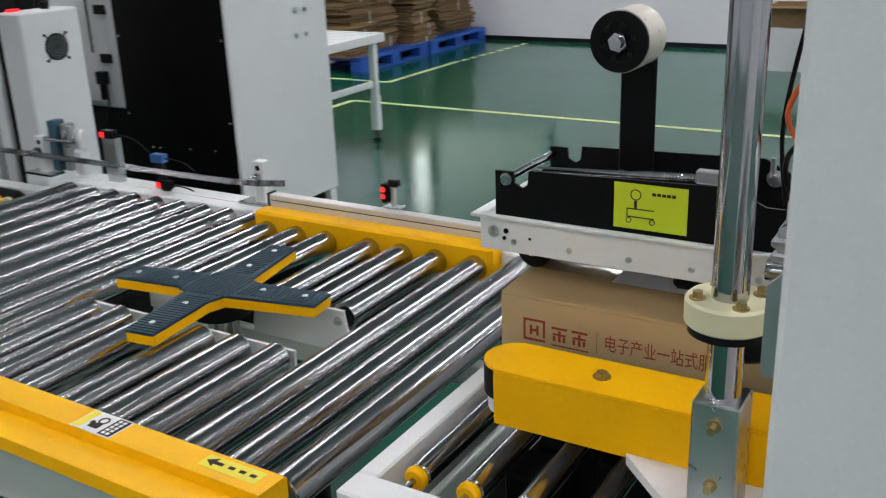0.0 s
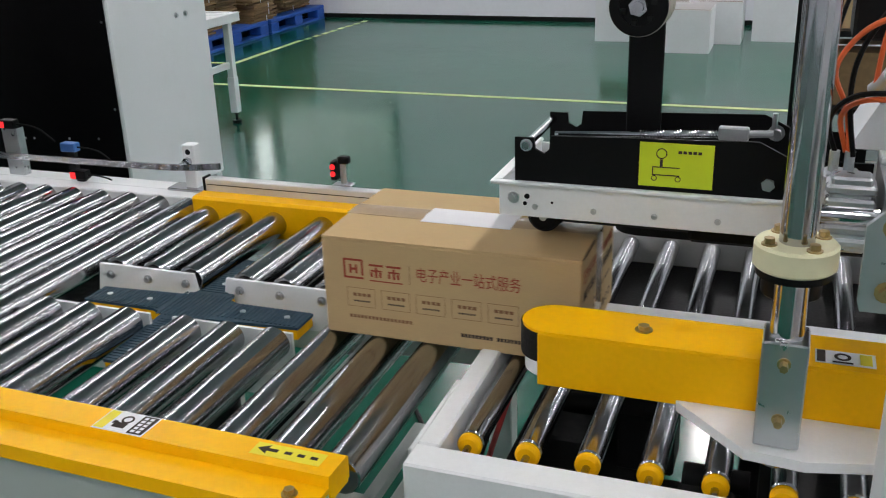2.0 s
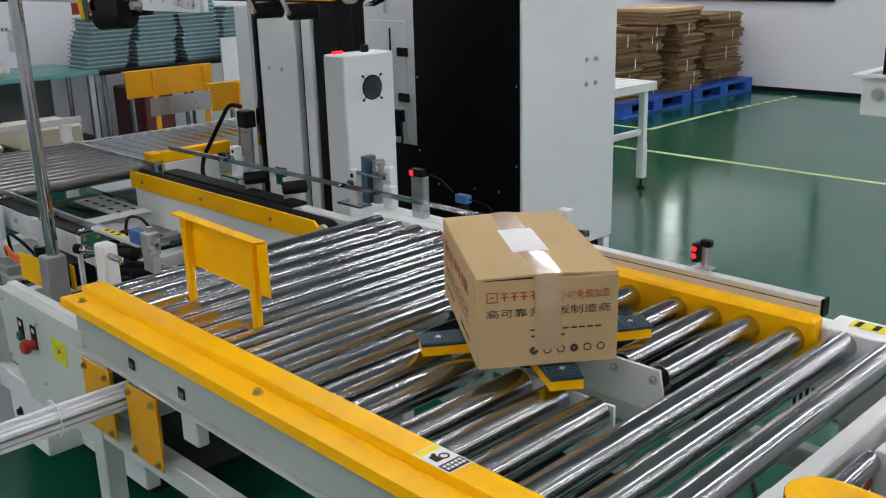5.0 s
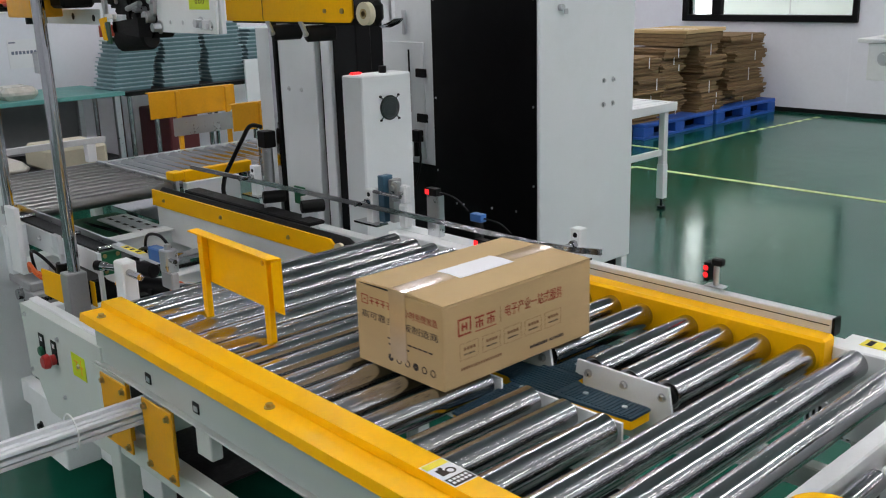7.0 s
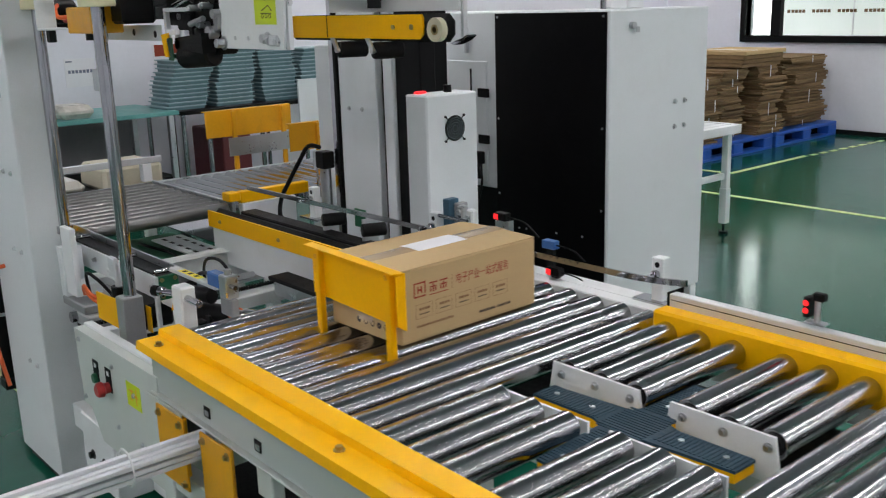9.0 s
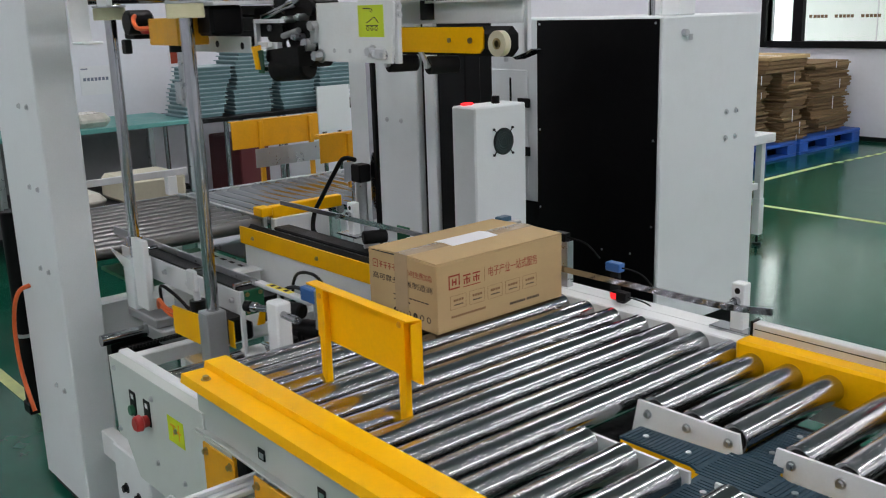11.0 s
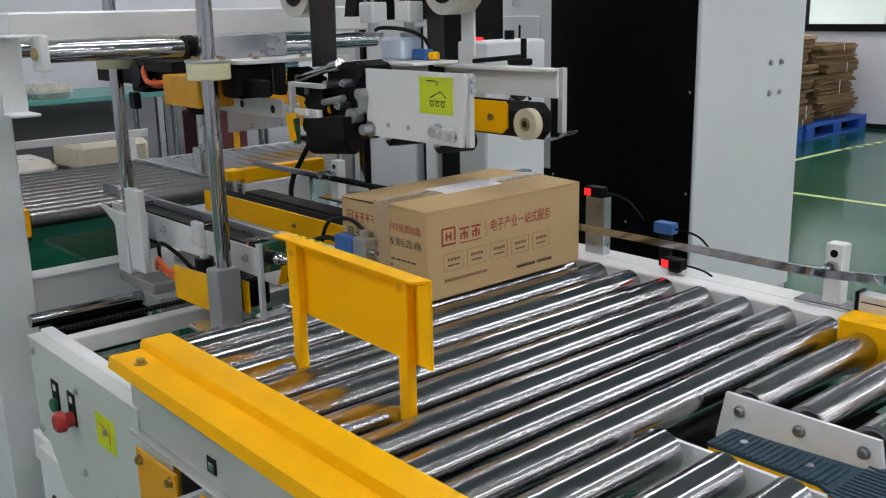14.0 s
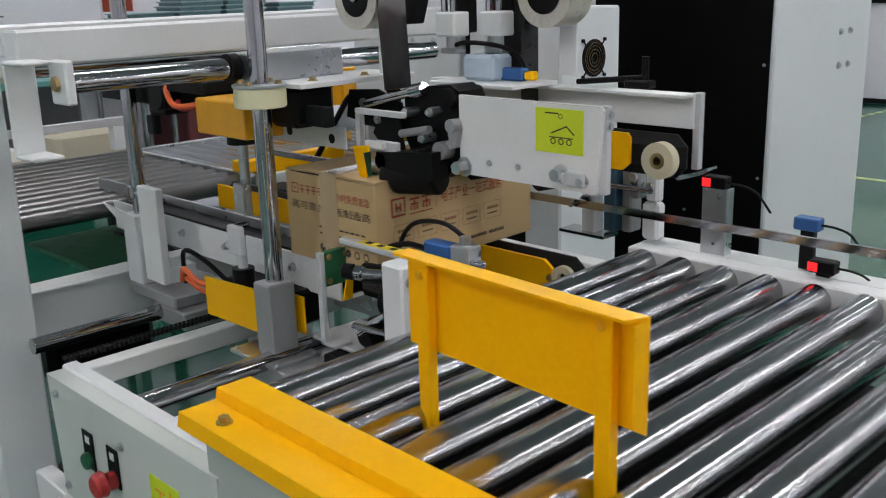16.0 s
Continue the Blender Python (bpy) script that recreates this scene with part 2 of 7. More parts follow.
    def tube(self, points, r, n=8, steps=6):
        """A hose through the points, smoothly bent."""
        pts = [Vector(p) for p in points]
        path = []
        for i in range(len(pts) - 1):
            a, b = pts[max(i - 1, 0)], pts[i]
            c, d = pts[i + 1], pts[min(i + 2, len(pts) - 1)]
            for k in range(steps):
                t = k / steps
                path.append(0.5 * (2 * b + (c - a) * t + (2 * a - 5 * b + 4 * c - d) * t * t + (3 * b - a - 3 * c + d) * t ** 3))
        path.append(pts[-1])
        verts, faces = [], []
        u = (path[1] - path[0]).orthogonal().normalized()
        for i, p in enumerate(path):
            d = (path[min(i + 1, len(path) - 1)] - path[max(i - 1, 0)]).normalized()
            u = (u - d * u.dot(d)).normalized()
            w = d.cross(u)
            verts += [p + r * (math.cos(2 * math.pi * k / n) * u + math.sin(2 * math.pi * k / n) * w) for k in range(n)]
        for i in range(len(path) - 1):
            faces += [(i * n + k, i * n + (k + 1) % n, (i + 1) * n + (k + 1) % n, (i + 1) * n + k) for k in range(n)]
        faces += [tuple(range(n))[::-1], tuple(range((len(path) - 1) * n, len(path) * n))]
        return self.add(verts, faces)

    def data(self, name, material, origin=(0, 0, 0)):
        me = bpy.data.meshes.new(name)
        o = Vector(origin)
        me.from_pydata([Vector(p) - o for p in self.v], [], self.f)
        me.materials.append(material)
        for p in me.polygons:
            p.use_smooth = True
        me.set_sharp_from_angle(angle=radians(32))
        return me


ORIGIN = {}


def thing(name, label, category, base, group="", kind=""):
    ob = new(name)
    ob.location = base
    ob.empty_display_size = 0.1
    ORIGIN[ob.name] = Vector(base)
    return tagged(ob, label, category, group, kind)


BOLT_CORNERS = 36


def part(name, mesh, material, parent, label=""):
    o = ORIGIN[parent.name]
    if name.endswith(("bolts", "screws")) and len(mesh.v) % BOLT_CORNERS == 0:
        # rows of bolts: each one a part of its own
        for k in range(0, len(mesh.v), BOLT_CORNERS):
            one = Mesh()
            one.add(mesh.v[k:k + BOLT_CORNERS], [tuple(i - k for i in f) for f in mesh.f if k <= f[0] < k + BOLT_CORNERS])
            ob = part(name[:-1], one, material, parent, label)
        return ob
    ob = new(name, mesh.data(name, material, o))
    ob.parent = parent
    ORIGIN[ob.name] = o
    return tagged(ob, label)


def single(name, mesh, material, label, category="", group="", kind="", base=(0, 0, 0)):
    ob = new(name, mesh.data(name, material, base))
    ob.location = base
    ORIGIN[ob.name] = Vector(base)
    return tagged(ob, label, category, group, kind)


def shared(name, data, parent, at):
    """One more part on a mesh that its twins use too."""
    ob = new(name, data)
    ob.parent = parent
    ob.location = Vector(at) - ORIGIN[parent.name]
    ORIGIN[ob.name] = ORIGIN[parent.name]
    return ob


def writing(name, text, size, material, parent, place, width=None):
    """Lettering laid on a surface; place is a matrix in the parent's space: x along the line, z out of the surface."""
    cu = bpy.data.curves.new(name, "FONT")
    cu.body, cu.size, cu.resolution_u = text, size, 2
    cu.extrude = 0.0002
    tmp = new(name + "_curve", cu)
    bpy.context.view_layer.update()
    me = bpy.data.meshes.new_from_object(tmp.evaluated_get(bpy.context.evaluated_depsgraph_get()))
    bpy.data.objects.remove(tmp)
    xs = [v.co.x for v in me.vertices] or [0, 1]
    if width:
        k = width / max(1e-6, max(xs) - min(xs))
        me.transform(Matrix.Diagonal((k, 1, 1, 1)))
    me.transform(place)
    me.materials.clear()
    me.materials.append(material)
    ob = new(name, me)
    ob.parent = parent
    ORIGIN[ob.name] = ORIGIN[parent.name]
    return ob


def bolt(mesh, p, way, r=0.007, h=0.006):
    p, way = Vector(p), Vector(way)
    mesh.cyl(p, p + way * 0.0015, r * 1.5, n=12)
    mesh.cyl(p + way * 0.0015, p + way * h, r, n=6)
    return mesh


# ---- the hall ----
X0, X1, Y0, Y1, H = -7.7, 7.5, -7.0, 9.95, 4.0
single("floor", Mesh().box(X0 - 0.2, X1 + 0.2, Y0 - 0.2, Y1 + 0.2, -0.15, 0.0), FLOORPAINT, "glossy green epoxy factory floor with dull patches", "floor", kind="structure")
single("ceiling", Mesh().box(X0 - 0.2, X1 + 0.2, Y0 - 0.2, Y1 + 0.2, H, H + 0.1), CEILPAINT, "grey painted ceiling", "ceiling", kind="structure")
WX0, WX1, WZ0, WZ1 = -6.595, -4.64, 1.035, 2.3
nw = Mesh().box(X0 - 0.2, WX0, Y1, Y1 + 0.15, 0, H, 0.001).box(WX1, X1 + 0.2, Y1, Y1 + 0.15, 0, H, 0.001)
nw.box(WX0, WX1, Y1, Y1 + 0.15, 0, WZ0, 0.001).box(WX0, WX1, Y1, Y1 + 0.15, WZ1, H, 0.001)
single("wall_north", nw, WALLPAINT, "painted pale lilac wall with a black-framed window", "wall", kind="structure")
single("wall_west", Mesh().box(X0 - 0.2, X0, Y0, Y1, 0, H), WALLPAINT, "painted pale grey wall behind a work bench", "wall", kind="structure")
single("wall_east", Mesh().box(X1, X1 + 0.2, Y0, Y1, 0, H), WALLPAINT, "plain painted wall", "wall", kind="structure")
single("wall_south", Mesh().box(X0, X1, Y0 - 0.2, Y0, 0, H), WALLPAINT, "plain painted wall", "wall", kind="structure")
single("baseboard", Mesh().box(X0, X1, Y1 - 0.012, Y1 - 0.001, 0.001, 0.05), DARK, "dark scuffed wall foot", "baseboard", kind="structure")

win = thing("window_1", "black-framed interior window onto a lit corridor", "window", (-5.6, Y1, WZ0), kind="structure")
fr = Mesh()
fr.box(WX0 - 0.02, WX1 + 0.02, Y1 - 0.04, Y1 + 0.1, WZ0 - 0.07, WZ0, 0.004).box(WX0 - 0.02, WX1 + 0.02, Y1 - 0.04, Y1 + 0.1, WZ1, WZ1 + 0.06, 0.004)
fr.box(WX0 - 0.06, WX0, Y1 - 0.04, Y1 + 0.1, WZ0 - 0.07, WZ1 + 0.06, 0.004).box(WX1, WX1 + 0.06, Y1 - 0.04, Y1 + 0.1, WZ0 - 0.07, WZ1 + 0.06, 0.004)
part("window_frame", fr, BLACK, win)
part("mullion", Mesh().box(-6.28, -6.165, Y1 - 0.02, Y1 + 0.06, WZ0, WZ1, 0.004), BLACK, win)
pn = part("pane", Mesh().box(WX0, -6.28, Y1 + 0.02, Y1 + 0.028, WZ0, WZ1, 0.001), PANE, win)
pn2 = part("pane", Mesh().box(-6.165, WX1, Y1 + 0.02, Y1 + 0.028, WZ0, WZ1, 0.001), PANE, win)
pn.visible_shadow = pn2.visible_shadow = False
part("pane_joint", Mesh().box(-5.352, -5.338, Y1 + 0.012, Y1 + 0.0195, WZ0, WZ1, 0.001), WHITE, win, "pale upright joint between two panes")
bars = Mesh()
for k in range(5):
    x = -6.10 + k * 0.29
    bars.box(x, x + 0.035, Y1 + 0.010, Y1 + 0.012, WZ0 + 0.245, WZ0 + 0.278, 0.0002)
    for j in range(4):
        bars.box(x + 0.05 + j * 0.042, x + 0.084 + j * 0.042, Y1 + 0.010, Y1 + 0.012, WZ0 + 0.245, WZ0 + 0.278, 0.0002)
part("glass_lettering", bars, CARDDARK, win, "row of small marks on the glass")
single("backdrop", Mesh().box(-6.77, WX1 + 0.3, Y1 + 0.8, Y1 + 0.82, 0.2, 2.9), FROST, "pale lit corridor wall beyond the window", "backdrop", kind="structure")
single("backdrop_doorway", Mesh().box(-7.5, -6.78, Y1 + 0.8, Y1 + 0.82, 0.2, 2.9), DAY, "bright doorway beyond the window", "backdrop", kind="structure")

# painted lines on the floor
def floor_line(a, b, w=0.05):
    a, b = Vector((*a, 0)), Vector((*b, 0))
    d = (b - a).normalized()
    n = Vector((-d.y, d.x, 0)) * w / 2
    m = Mesh().add([a - n + Vector((0, 0, 0.0005)), b - n + Vector((0, 0, 0.0005)), b + n + Vector((0, 0, 0.0005)), a + n + Vector((0, 0, 0.0005)),
                    a - n + Vector((0, 0, 0.0025)), b - n + Vector((0, 0, 0.0025)), b + n + Vector((0, 0, 0.0025)), a + n + Vector((0, 0, 0.0025))],
                   [(3, 2, 1, 0), (4, 5, 6, 7), (0, 1, 5, 4), (1, 2, 6, 5), (2, 3, 7, 6), (3, 0, 4, 7)])
    single("floor_line", m, LINE, "pale yellow lane tape stuck on the floor", "floor line", "lane lines", "structure")


floor_line((-4.72, 6.33), (3.5, 6.33))
floor_line((-4.72, 6.33), (-4.72, 4.0))
floor_line((-4.92, 7.15), (-4.92, 8.4))
for k in range(8):
    floor_line((-4.9 + 0.01 * k, 8.45 + k * 0.17), (-4.9 + 0.01 * k, 8.56 + k * 0.17))
floor_line((-4.92, 7.15), (-7.3, 7.15))
floor_line((-7.4, 1.0), (-4.2, 1.02))

# ceiling lamps in rows, all out of view
# the y -4.8 row is extra fill for faces towards -y
EVEN = (-6.4, -3.2, 0.0, 3.2, 6.2)
# -3.2 and -0.8 at y 8.6 are added to brighten the north wall
for y, places in ((-4.8, (-4.8, -1.6, 1.6)), (-1.9, (-6.4, -3.2, 0.0, 3.2, 6.2)), (1.75, EVEN[1:]), (5.2, (-6.6, -4.7, 0.5, 3.2, 6.2)), (8.6, (-6.9, -3.2, -0.8, 1.5, 3.6, 5.6))):
    for x in places:
        lamp = thing("ceiling_light", "long white LED ceiling lamp, lit", "ceiling light", (x, y, H - 0.3), "ceiling lamps")
        part("housing", Mesh().box(x - 0.09, x + 0.09, y - 0.75, y + 0.75, H - 0.28, H - 0.22, 0.01), WHITE2, lamp)
        part("diffuser", Mesh().box(x - 0.07, x + 0.07, y - 0.73, y + 0.73, H - 0.295, H - 0.281, 0.004), LAMP, lamp)
        part("rod", Mesh().cyl((x, y - 0.5, H - 0.22), (x, y - 0.5, H), 0.006, n=8), STEEL, lamp)
        part("rod", Mesh().cyl((x, y + 0.5, H - 0.22), (x, y + 0.5, H), 0.006, n=8), STEEL, lamp)

# ---- transfer table ----
RT, RR = 0.792, 0.0285
RC = RT - RR
FULL = [-1.618 - 0.0828 * k for k in range(9)] + [-0.981, -0.892, -0.806]
HALF = [-1.539, -1.452, -1.366, -1.247, -1.162, -1.076]
table = thing("roller_table", "white roller transfer table with yellow edge rails and chrome rollers", "conveyor", (-1.55, 1.2, 0))
part("front_beam", Mesh().box(-2.29, -0.80, 0.762, 0.80, 0.668, 0.781, 0.004).box(-2.29, -0.80, 0.752, 0.80, 0.662, 0.667, 0.001), BEAM, table)
part("front_rail", Mesh().prism([(0.735, 0.770), (0.739, 0.7885), (0.790, 0.7885), (0.793, 0.803), (0.842, 0.803), (0.845, 0.800), (0.845, 0.770), (0.842, 0.770), (0.840, 0.797), (0.796, 0.797), (0.793, 0.782), (0.741, 0.782), (0.738, 0.770)], "x", -2.303, -0.790), YELLOW, table)
part("rail_end_cap", Mesh().box(-0.793, -0.790, 0.793, 0.842, 0.765, 0.800, 0.001), YELLOW, table)
part("back_beam", Mesh().box(-2.32, -1.60, 1.700, 1.745, 0.69, 0.790, 0.003).box(-2.32, -1.60, 1.745, 1.80, 0.785, 0.790, 0.001), WHITE, table)
part("back_rail", Mesh().box(-1.583, -0.94, 1.655, 1.7068, 0.725, 0.811, 0.006), YELLOW, table)
part("back_beam_end", Mesh().box(-0.938, -0.765, 1.690, 1.78, 0.60, 0.792, 0.003), WHITE, table)
part("back_beam_low", Mesh().box(-1.595, -0.94, 1.706, 1.76, 0.66, 0.785, 0.003), WHITE, table)
part("warning_strip", Mesh().box(-0.90, -0.78, 1.725, 1.765, 0.7925, 0.7935, 0.0003), YELLOWTAPE, table, "yellow and black warning strip")
for k in range(3):
    part("warning_mark", Mesh().box(-0.89 + k * 0.035, -0.878 + k * 0.035, 1.73, 1.76, 0.7937, 0.7942, 0.0002), BLACK, table)
alu = part("guide_profile", Mesh().box(-1.575, -0.950, 1.708, 1.735, 0.806, 0.838, 0.002), ALU, table, "slotted aluminium profile on the yellow rail")
part("slot", Mesh().box(-1.57, -0.955, 1.7072, 1.708, 0.8235, 0.8255, 0.0002), DARK, alu)
part("end_cap", Mesh().box(-0.950, -0.944, 1.707, 1.736, 0.803, 0.841, 0.001), BLACK, alu)
part("end_cap", Mesh().box(-1.581, -1.575, 1.707, 1.736, 0.803, 0.841, 0.001), BLACK, alu)
for x in (-2.24, -0.86):
    for y in (0.775, 1.722):
        leg = part("leg", Mesh().box(x - 0.027, x + 0.027, y - 0.024, y + 0.024, 0.06, 0.662, 0.003), SHADEDWHITE, table)
        part("foot", Mesh().cyl((x, y, 0), (x, y, 0.02), 0.03, n=16).cyl((x, y, 0.02), (x, y, 0.062), 0.008, n=10), DARK, leg)
    part("cross_bar", Mesh().box(x - 0.022, x + 0.022, 0.80, 1.697, 0.45, 0.50, 0.003), SHADEDWHITE, table)
for y in (0.775, 1.722):
    part("lower_bar", Mesh().box(-2.212, -0.888, y - 0.02, y + 0.02, 0.45, 0.505, 0.003), SHADEDWHITE, table)
    part("gusset", Mesh().prism([(-2.30, 0.661), (-2.13, 0.661), (-2.13, 0.60), (-2.212, 0.48), (-2.268, 0.48), (-2.33, 0.56)], "y", y - 0.027, y - 0.0245), SHADEDWHITE, table)
part("support_stub", Mesh().box(-1.86, -1.80, 0.772, 0.80, 0.57, 0.661, 0.003), SHADEDWHITE, table)
part("drive_cover", Mesh().box(-1.60, -1.575, 0.86, 1.64, 0.60, 0.66, 0.003), SHADEDWHITE, table)
part("drive_cover", Mesh().box(-1.03, -1.0, 0.86, 1.64, 0.60, 0.66, 0.003), SHADEDWHITE, table)
for y in (1.142, 1.318):
    for x0, x1 in ((-1.575, -1.335), (-1.287, -1.052)):
        s = 1 if y > 1.2 else -1
        br = part("roller_bracket", Mesh().prism([(x0, 0.72), (x0 + 0.012, 0.785), (x1 - 0.012, 0.785), (x1, 0.72), (x1, 0.70), (x0, 0.70)] if y > 1.2 else [(x0, 0.70), (x0, 0.775), (x1, 0.775), (x1, 0.70)], "y", y - 0.012 * s, y - 0.006 * s), WHITE, table)
        hx = Mesh()
        for x in HALF:
            if x0 < x < x1:
                bolt(hx, (x, y - 0.012 * s, RC), (0, -s, 0), 0.006, 0.008)
        part("bolts", hx, ZINC, br)
    part("bracket_bar", Mesh().box(-1.58, -1.03, y - 0.004, y + 0.02, 0.655, 0.698, 0.002), SHADEDWHITE, table)
part("cable_duct", Mesh().box(-1.02, -0.90, 1.765, 1.80, 0.555, 0.63, 0.002), ALU, table, "slotted grey cable duct")
sl = Mesh()
for k in range(9):
    sl.box(-1.015 + k * 0.013, -1.008 + k * 0.013, 1.7635, 1.765, 0.56, 0.62, 0.0004)
part("duct_slots", sl, DARK, table)
sl = Mesh()
for x, y, z in ((-1.530, 0.769, 0.7885), (-2.235, 0.762, 0.7885), (-0.83, 0.765, 0.7885)):
    bolt(sl, (x, y, z), (0, 0, 1), 0.007, 0.008)
part("rail_bolts", sl, BRASS, table)
for x in (-2.014, -1.802):
    plug = part("slot_plug", Mesh().box(x - 0.013, x + 0.013, 0.759, 0.7615, 0.689, 0.714, 0.002), DARK, table)
    part("plug_core", Mesh().box(x - 0.006, x + 0.010, 0.7575, 0.7588, 0.694, 0.706, 0.001), ZINC, plug)
lab = part("warning_label", Mesh().box(-1.150, -1.068, 0.7938, 0.8415, 0.8032, 0.8037, 0.0002), PAPER, table, "pinch hazard label in white, yellow and black")
part("yellow_band", Mesh().box(-1.148, -1.132, 0.796, 0.839, 0.8039, 0.8042, 0.0001), YELLOWTAPE, lab)
part("black_band", Mesh().box(-1.094, -1.070, 0.796, 0.839, 0.8039, 0.8042, 0.0001), INKBLACK, lab)
mk = Mesh()
for k in range(5):
    for j in range(2):
        mk.box(-1.090 + j * 0.009, -1.084 + j * 0.009, 0.799 + k * 0.0078, 0.8045 + k * 0.0078, 0.80435, 0.8046, 0.0001)
part("white_marks", mk, PAPER, lab)
mk = Mesh().pipe((-1.111, 0.824, 0.8038), (-1.111, 0.824, 0.8043), 0.009, 0.006, 16).box(-1.124, -1.104, 0.803, 0.8155, 0.8039, 0.8043, 0.0001).box(-1.128, -1.121, 0.811, 0.818, 0.8039, 0.8043, 0.0001)
part("pictogram", mk, INKBLACK, lab)
arr = part("arrow_label", Mesh().box(-0.912, -0.812, 0.808, 0.835, 0.8032, 0.8037, 0.0002), YELLOWTAPE, table, "yellow label with a black direction arrow")
mk = Mesh().prism([(-0.919, 0.8145), (-0.900, 0.824), (-0.902, 0.8175), (-0.884, 0.8175), (-0.884, 0.8115), (-0.902, 0.8115), (-0.900, 0.805)], "z", 0.8038, 0.8043)
for k in range(3):
    mk.box(-0.872 + k * 0.022, -0.860 + k * 0.022, 0.8115, 0.8175, 0.8038, 0.8043, 0.0001)
mk.v = [(-0.862 + (x + 0.866) * 0.84, y + 0.007, z) for x, y, z in mk.v]
part("arrow", mk, INKBLACK, arr)
# the front rail and its beam stand a little askew to the rollers
ASKEW = Matrix.Translation((-2.303, 0.762, 0)) @ Matrix.Rotation(radians(-1.25), 4, "Z") @ Matrix.Translation((2.303, -0.762, 0))
for ob in table.children_recursive:
    if ob.name.split(".")[0] in {"front_beam", "front_rail", "rail_end_cap", "rail_bolt", "slot_plug", "plug_core", "yellow_band", "black_band", "white_marks", "pictogram", "warning_label", "arrow_label", "arrow"}:
        o = Matrix.Translation(ORIGIN[table.name])
        ob.data.transform(o.inverted() @ ASKEW @ o)


def roller_mesh(name, y0, y1):
    m = Mesh().cyl((0, y0, 0), (0, y1, 0), RR, n=36, c=0.002)
    return m.data(name, CHROME)


full_mesh, backhalf, fronthalf = roller_mesh("roller", 0.818, 1.697), roller_mesh("roller_short", 1.322, 1.655), roller_mesh("roller_short", 0.818, 1.134)
axle = Mesh().cyl((0, 1.315, 0), (0, 1.323, 0), 0.021, n=20).data("axle", RUBBER)
for x in FULL:
    shared("roller", full_mesh, table, (x, 0, RC))
for x in HALF:
    for me in (backhalf, fronthalf):
        r = shared("roller", me, table, (x, 0, RC))
        if me == backhalf:
            a = new("axle", axle)
            a.parent = r
# dark sheets added under the rollers to keep the gaps dark
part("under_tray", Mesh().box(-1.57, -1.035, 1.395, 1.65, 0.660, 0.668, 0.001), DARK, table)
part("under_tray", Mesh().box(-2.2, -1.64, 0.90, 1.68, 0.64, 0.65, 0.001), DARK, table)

# yellow brackets and the bundle of profiles that they hold
for x in (-2.15, -1.945):
    pl = thing("side_plate", "ochre steel plate bolted under the table edge", "bracket", (x, 0.73, 0.5), "side plates")
    part("plate", Mesh().box(x - 0.065, x + 0.065, 0.730, 0.735, 0.50, 0.668, 0.001), OCHRE, pl)
    hb = Mesh()
    for dx in (-0.05, 0.05):
        for z in (0.515, 0.652):
            bolt(hb, (x + dx, 0.73, z), (0, -1, 0), 0.006, 0.008)
    part("bolts", hb, BRASS, pl)
    part("spacer", Mesh().box(x - 0.02, x + 0.02, 0.736, 0.7612, 0.51, 0.65), OCHRE, pl)
bun = thing("profile_bundle", "strapped bundle of slim aluminium strips lying on the table frame", "profile bundle", (-2.04, 0.4, 0.6))
rng = random.Random(3)
for k in range(11):
    a = k * 2.4
    q = 0.0085 * math.sqrt(k)
    x, z = -2.045 + q * math.cos(a), 0.625 + q * math.sin(a)
    part("strip", Mesh().box(x - 0.006, x + 0.006, -0.95 - 0.03 * rng.random(), 0.80, z - 0.005, z + 0.005, 0.0012), ANODISED, bun)
part("strap", Mesh().pipe((-2.045, 0.585, 0.625), (-2.045, 0.588, 0.625), 0.040, 0.037, 20), WHITE, bun)
part("strap", Mesh().pipe((-2.045, 0.10, 0.625), (-2.045, 0.103, 0.625), 0.040, 0.037, 20), WHITE, bun)

# ---- lifting turntable ----
CX, CY, CZ = -1.302, 1.240, 0.756
cross = thing("lifting_turntable", "cross-shaped lifting turntable with ribbed dark blue pads on yellow arms", "turntable", (CX, CY, CZ))


def cross_outline(half, w, f):
    pts = []
    for k in range(4):
        c, s = [(1, 0), (0, 1), (-1, 0), (0, -1)][k]
        for a, b in ((half, -w), (half, w), (w + f, w), (w + f * 0.3, w + f * 0.3), ):
            pts.append((CX + c * a - s * b, CY + s * a + c * b))
    return pts


part("yellow_frame", Mesh().prism(cross_outline(0.224, 0.029, 0.045), "z", CZ - 0.026, CZ - 0.0075), YELLOW, cross)
pad = part("rubber_pad", Mesh().prism(cross_outline(0.226, 0.030, 0.044), "z", CZ - 0.0074, CZ - 0.002), BLUEPAD, cross)
rb = Mesh()
for k in range(4):
    c, s = [(1, 0), (0, 1), (-1, 0), (0, -1)][k]
    for j in range(18):
        d = 0.065 + j * 0.009
        x0, y0 = CX + c * d, CY + s * d
        ex, ey = (0.0026, 0.029) if c else (0.029, 0.0026)
        rb.box(x0 - ex, x0 + ex, y0 - ey, y0 + ey, CZ - 0.002, CZ, 0.0006)
for j in range(12):
    d = -0.05 + j * 0.009
    rb.box(CX + d - 0.0026, CX + d + 0.0026, CY - 0.05, CY + 0.05, CZ - 0.002, CZ, 0.0006)
part("ribs", rb, BLUEPAD, pad)
hd = Mesh()
for k in range(4):
    c, s = [(1, 0), (0, 1), (-1, 0), (0, -1)][k]
    for d in (0.10, 0.19):
        part("screw", Mesh().cyl((CX + c * d, CY + s * d, CZ - 0.001), (CX + c * d, CY + s * d, CZ + 0.0012), 0.0055, n=12), ZINC, cross)
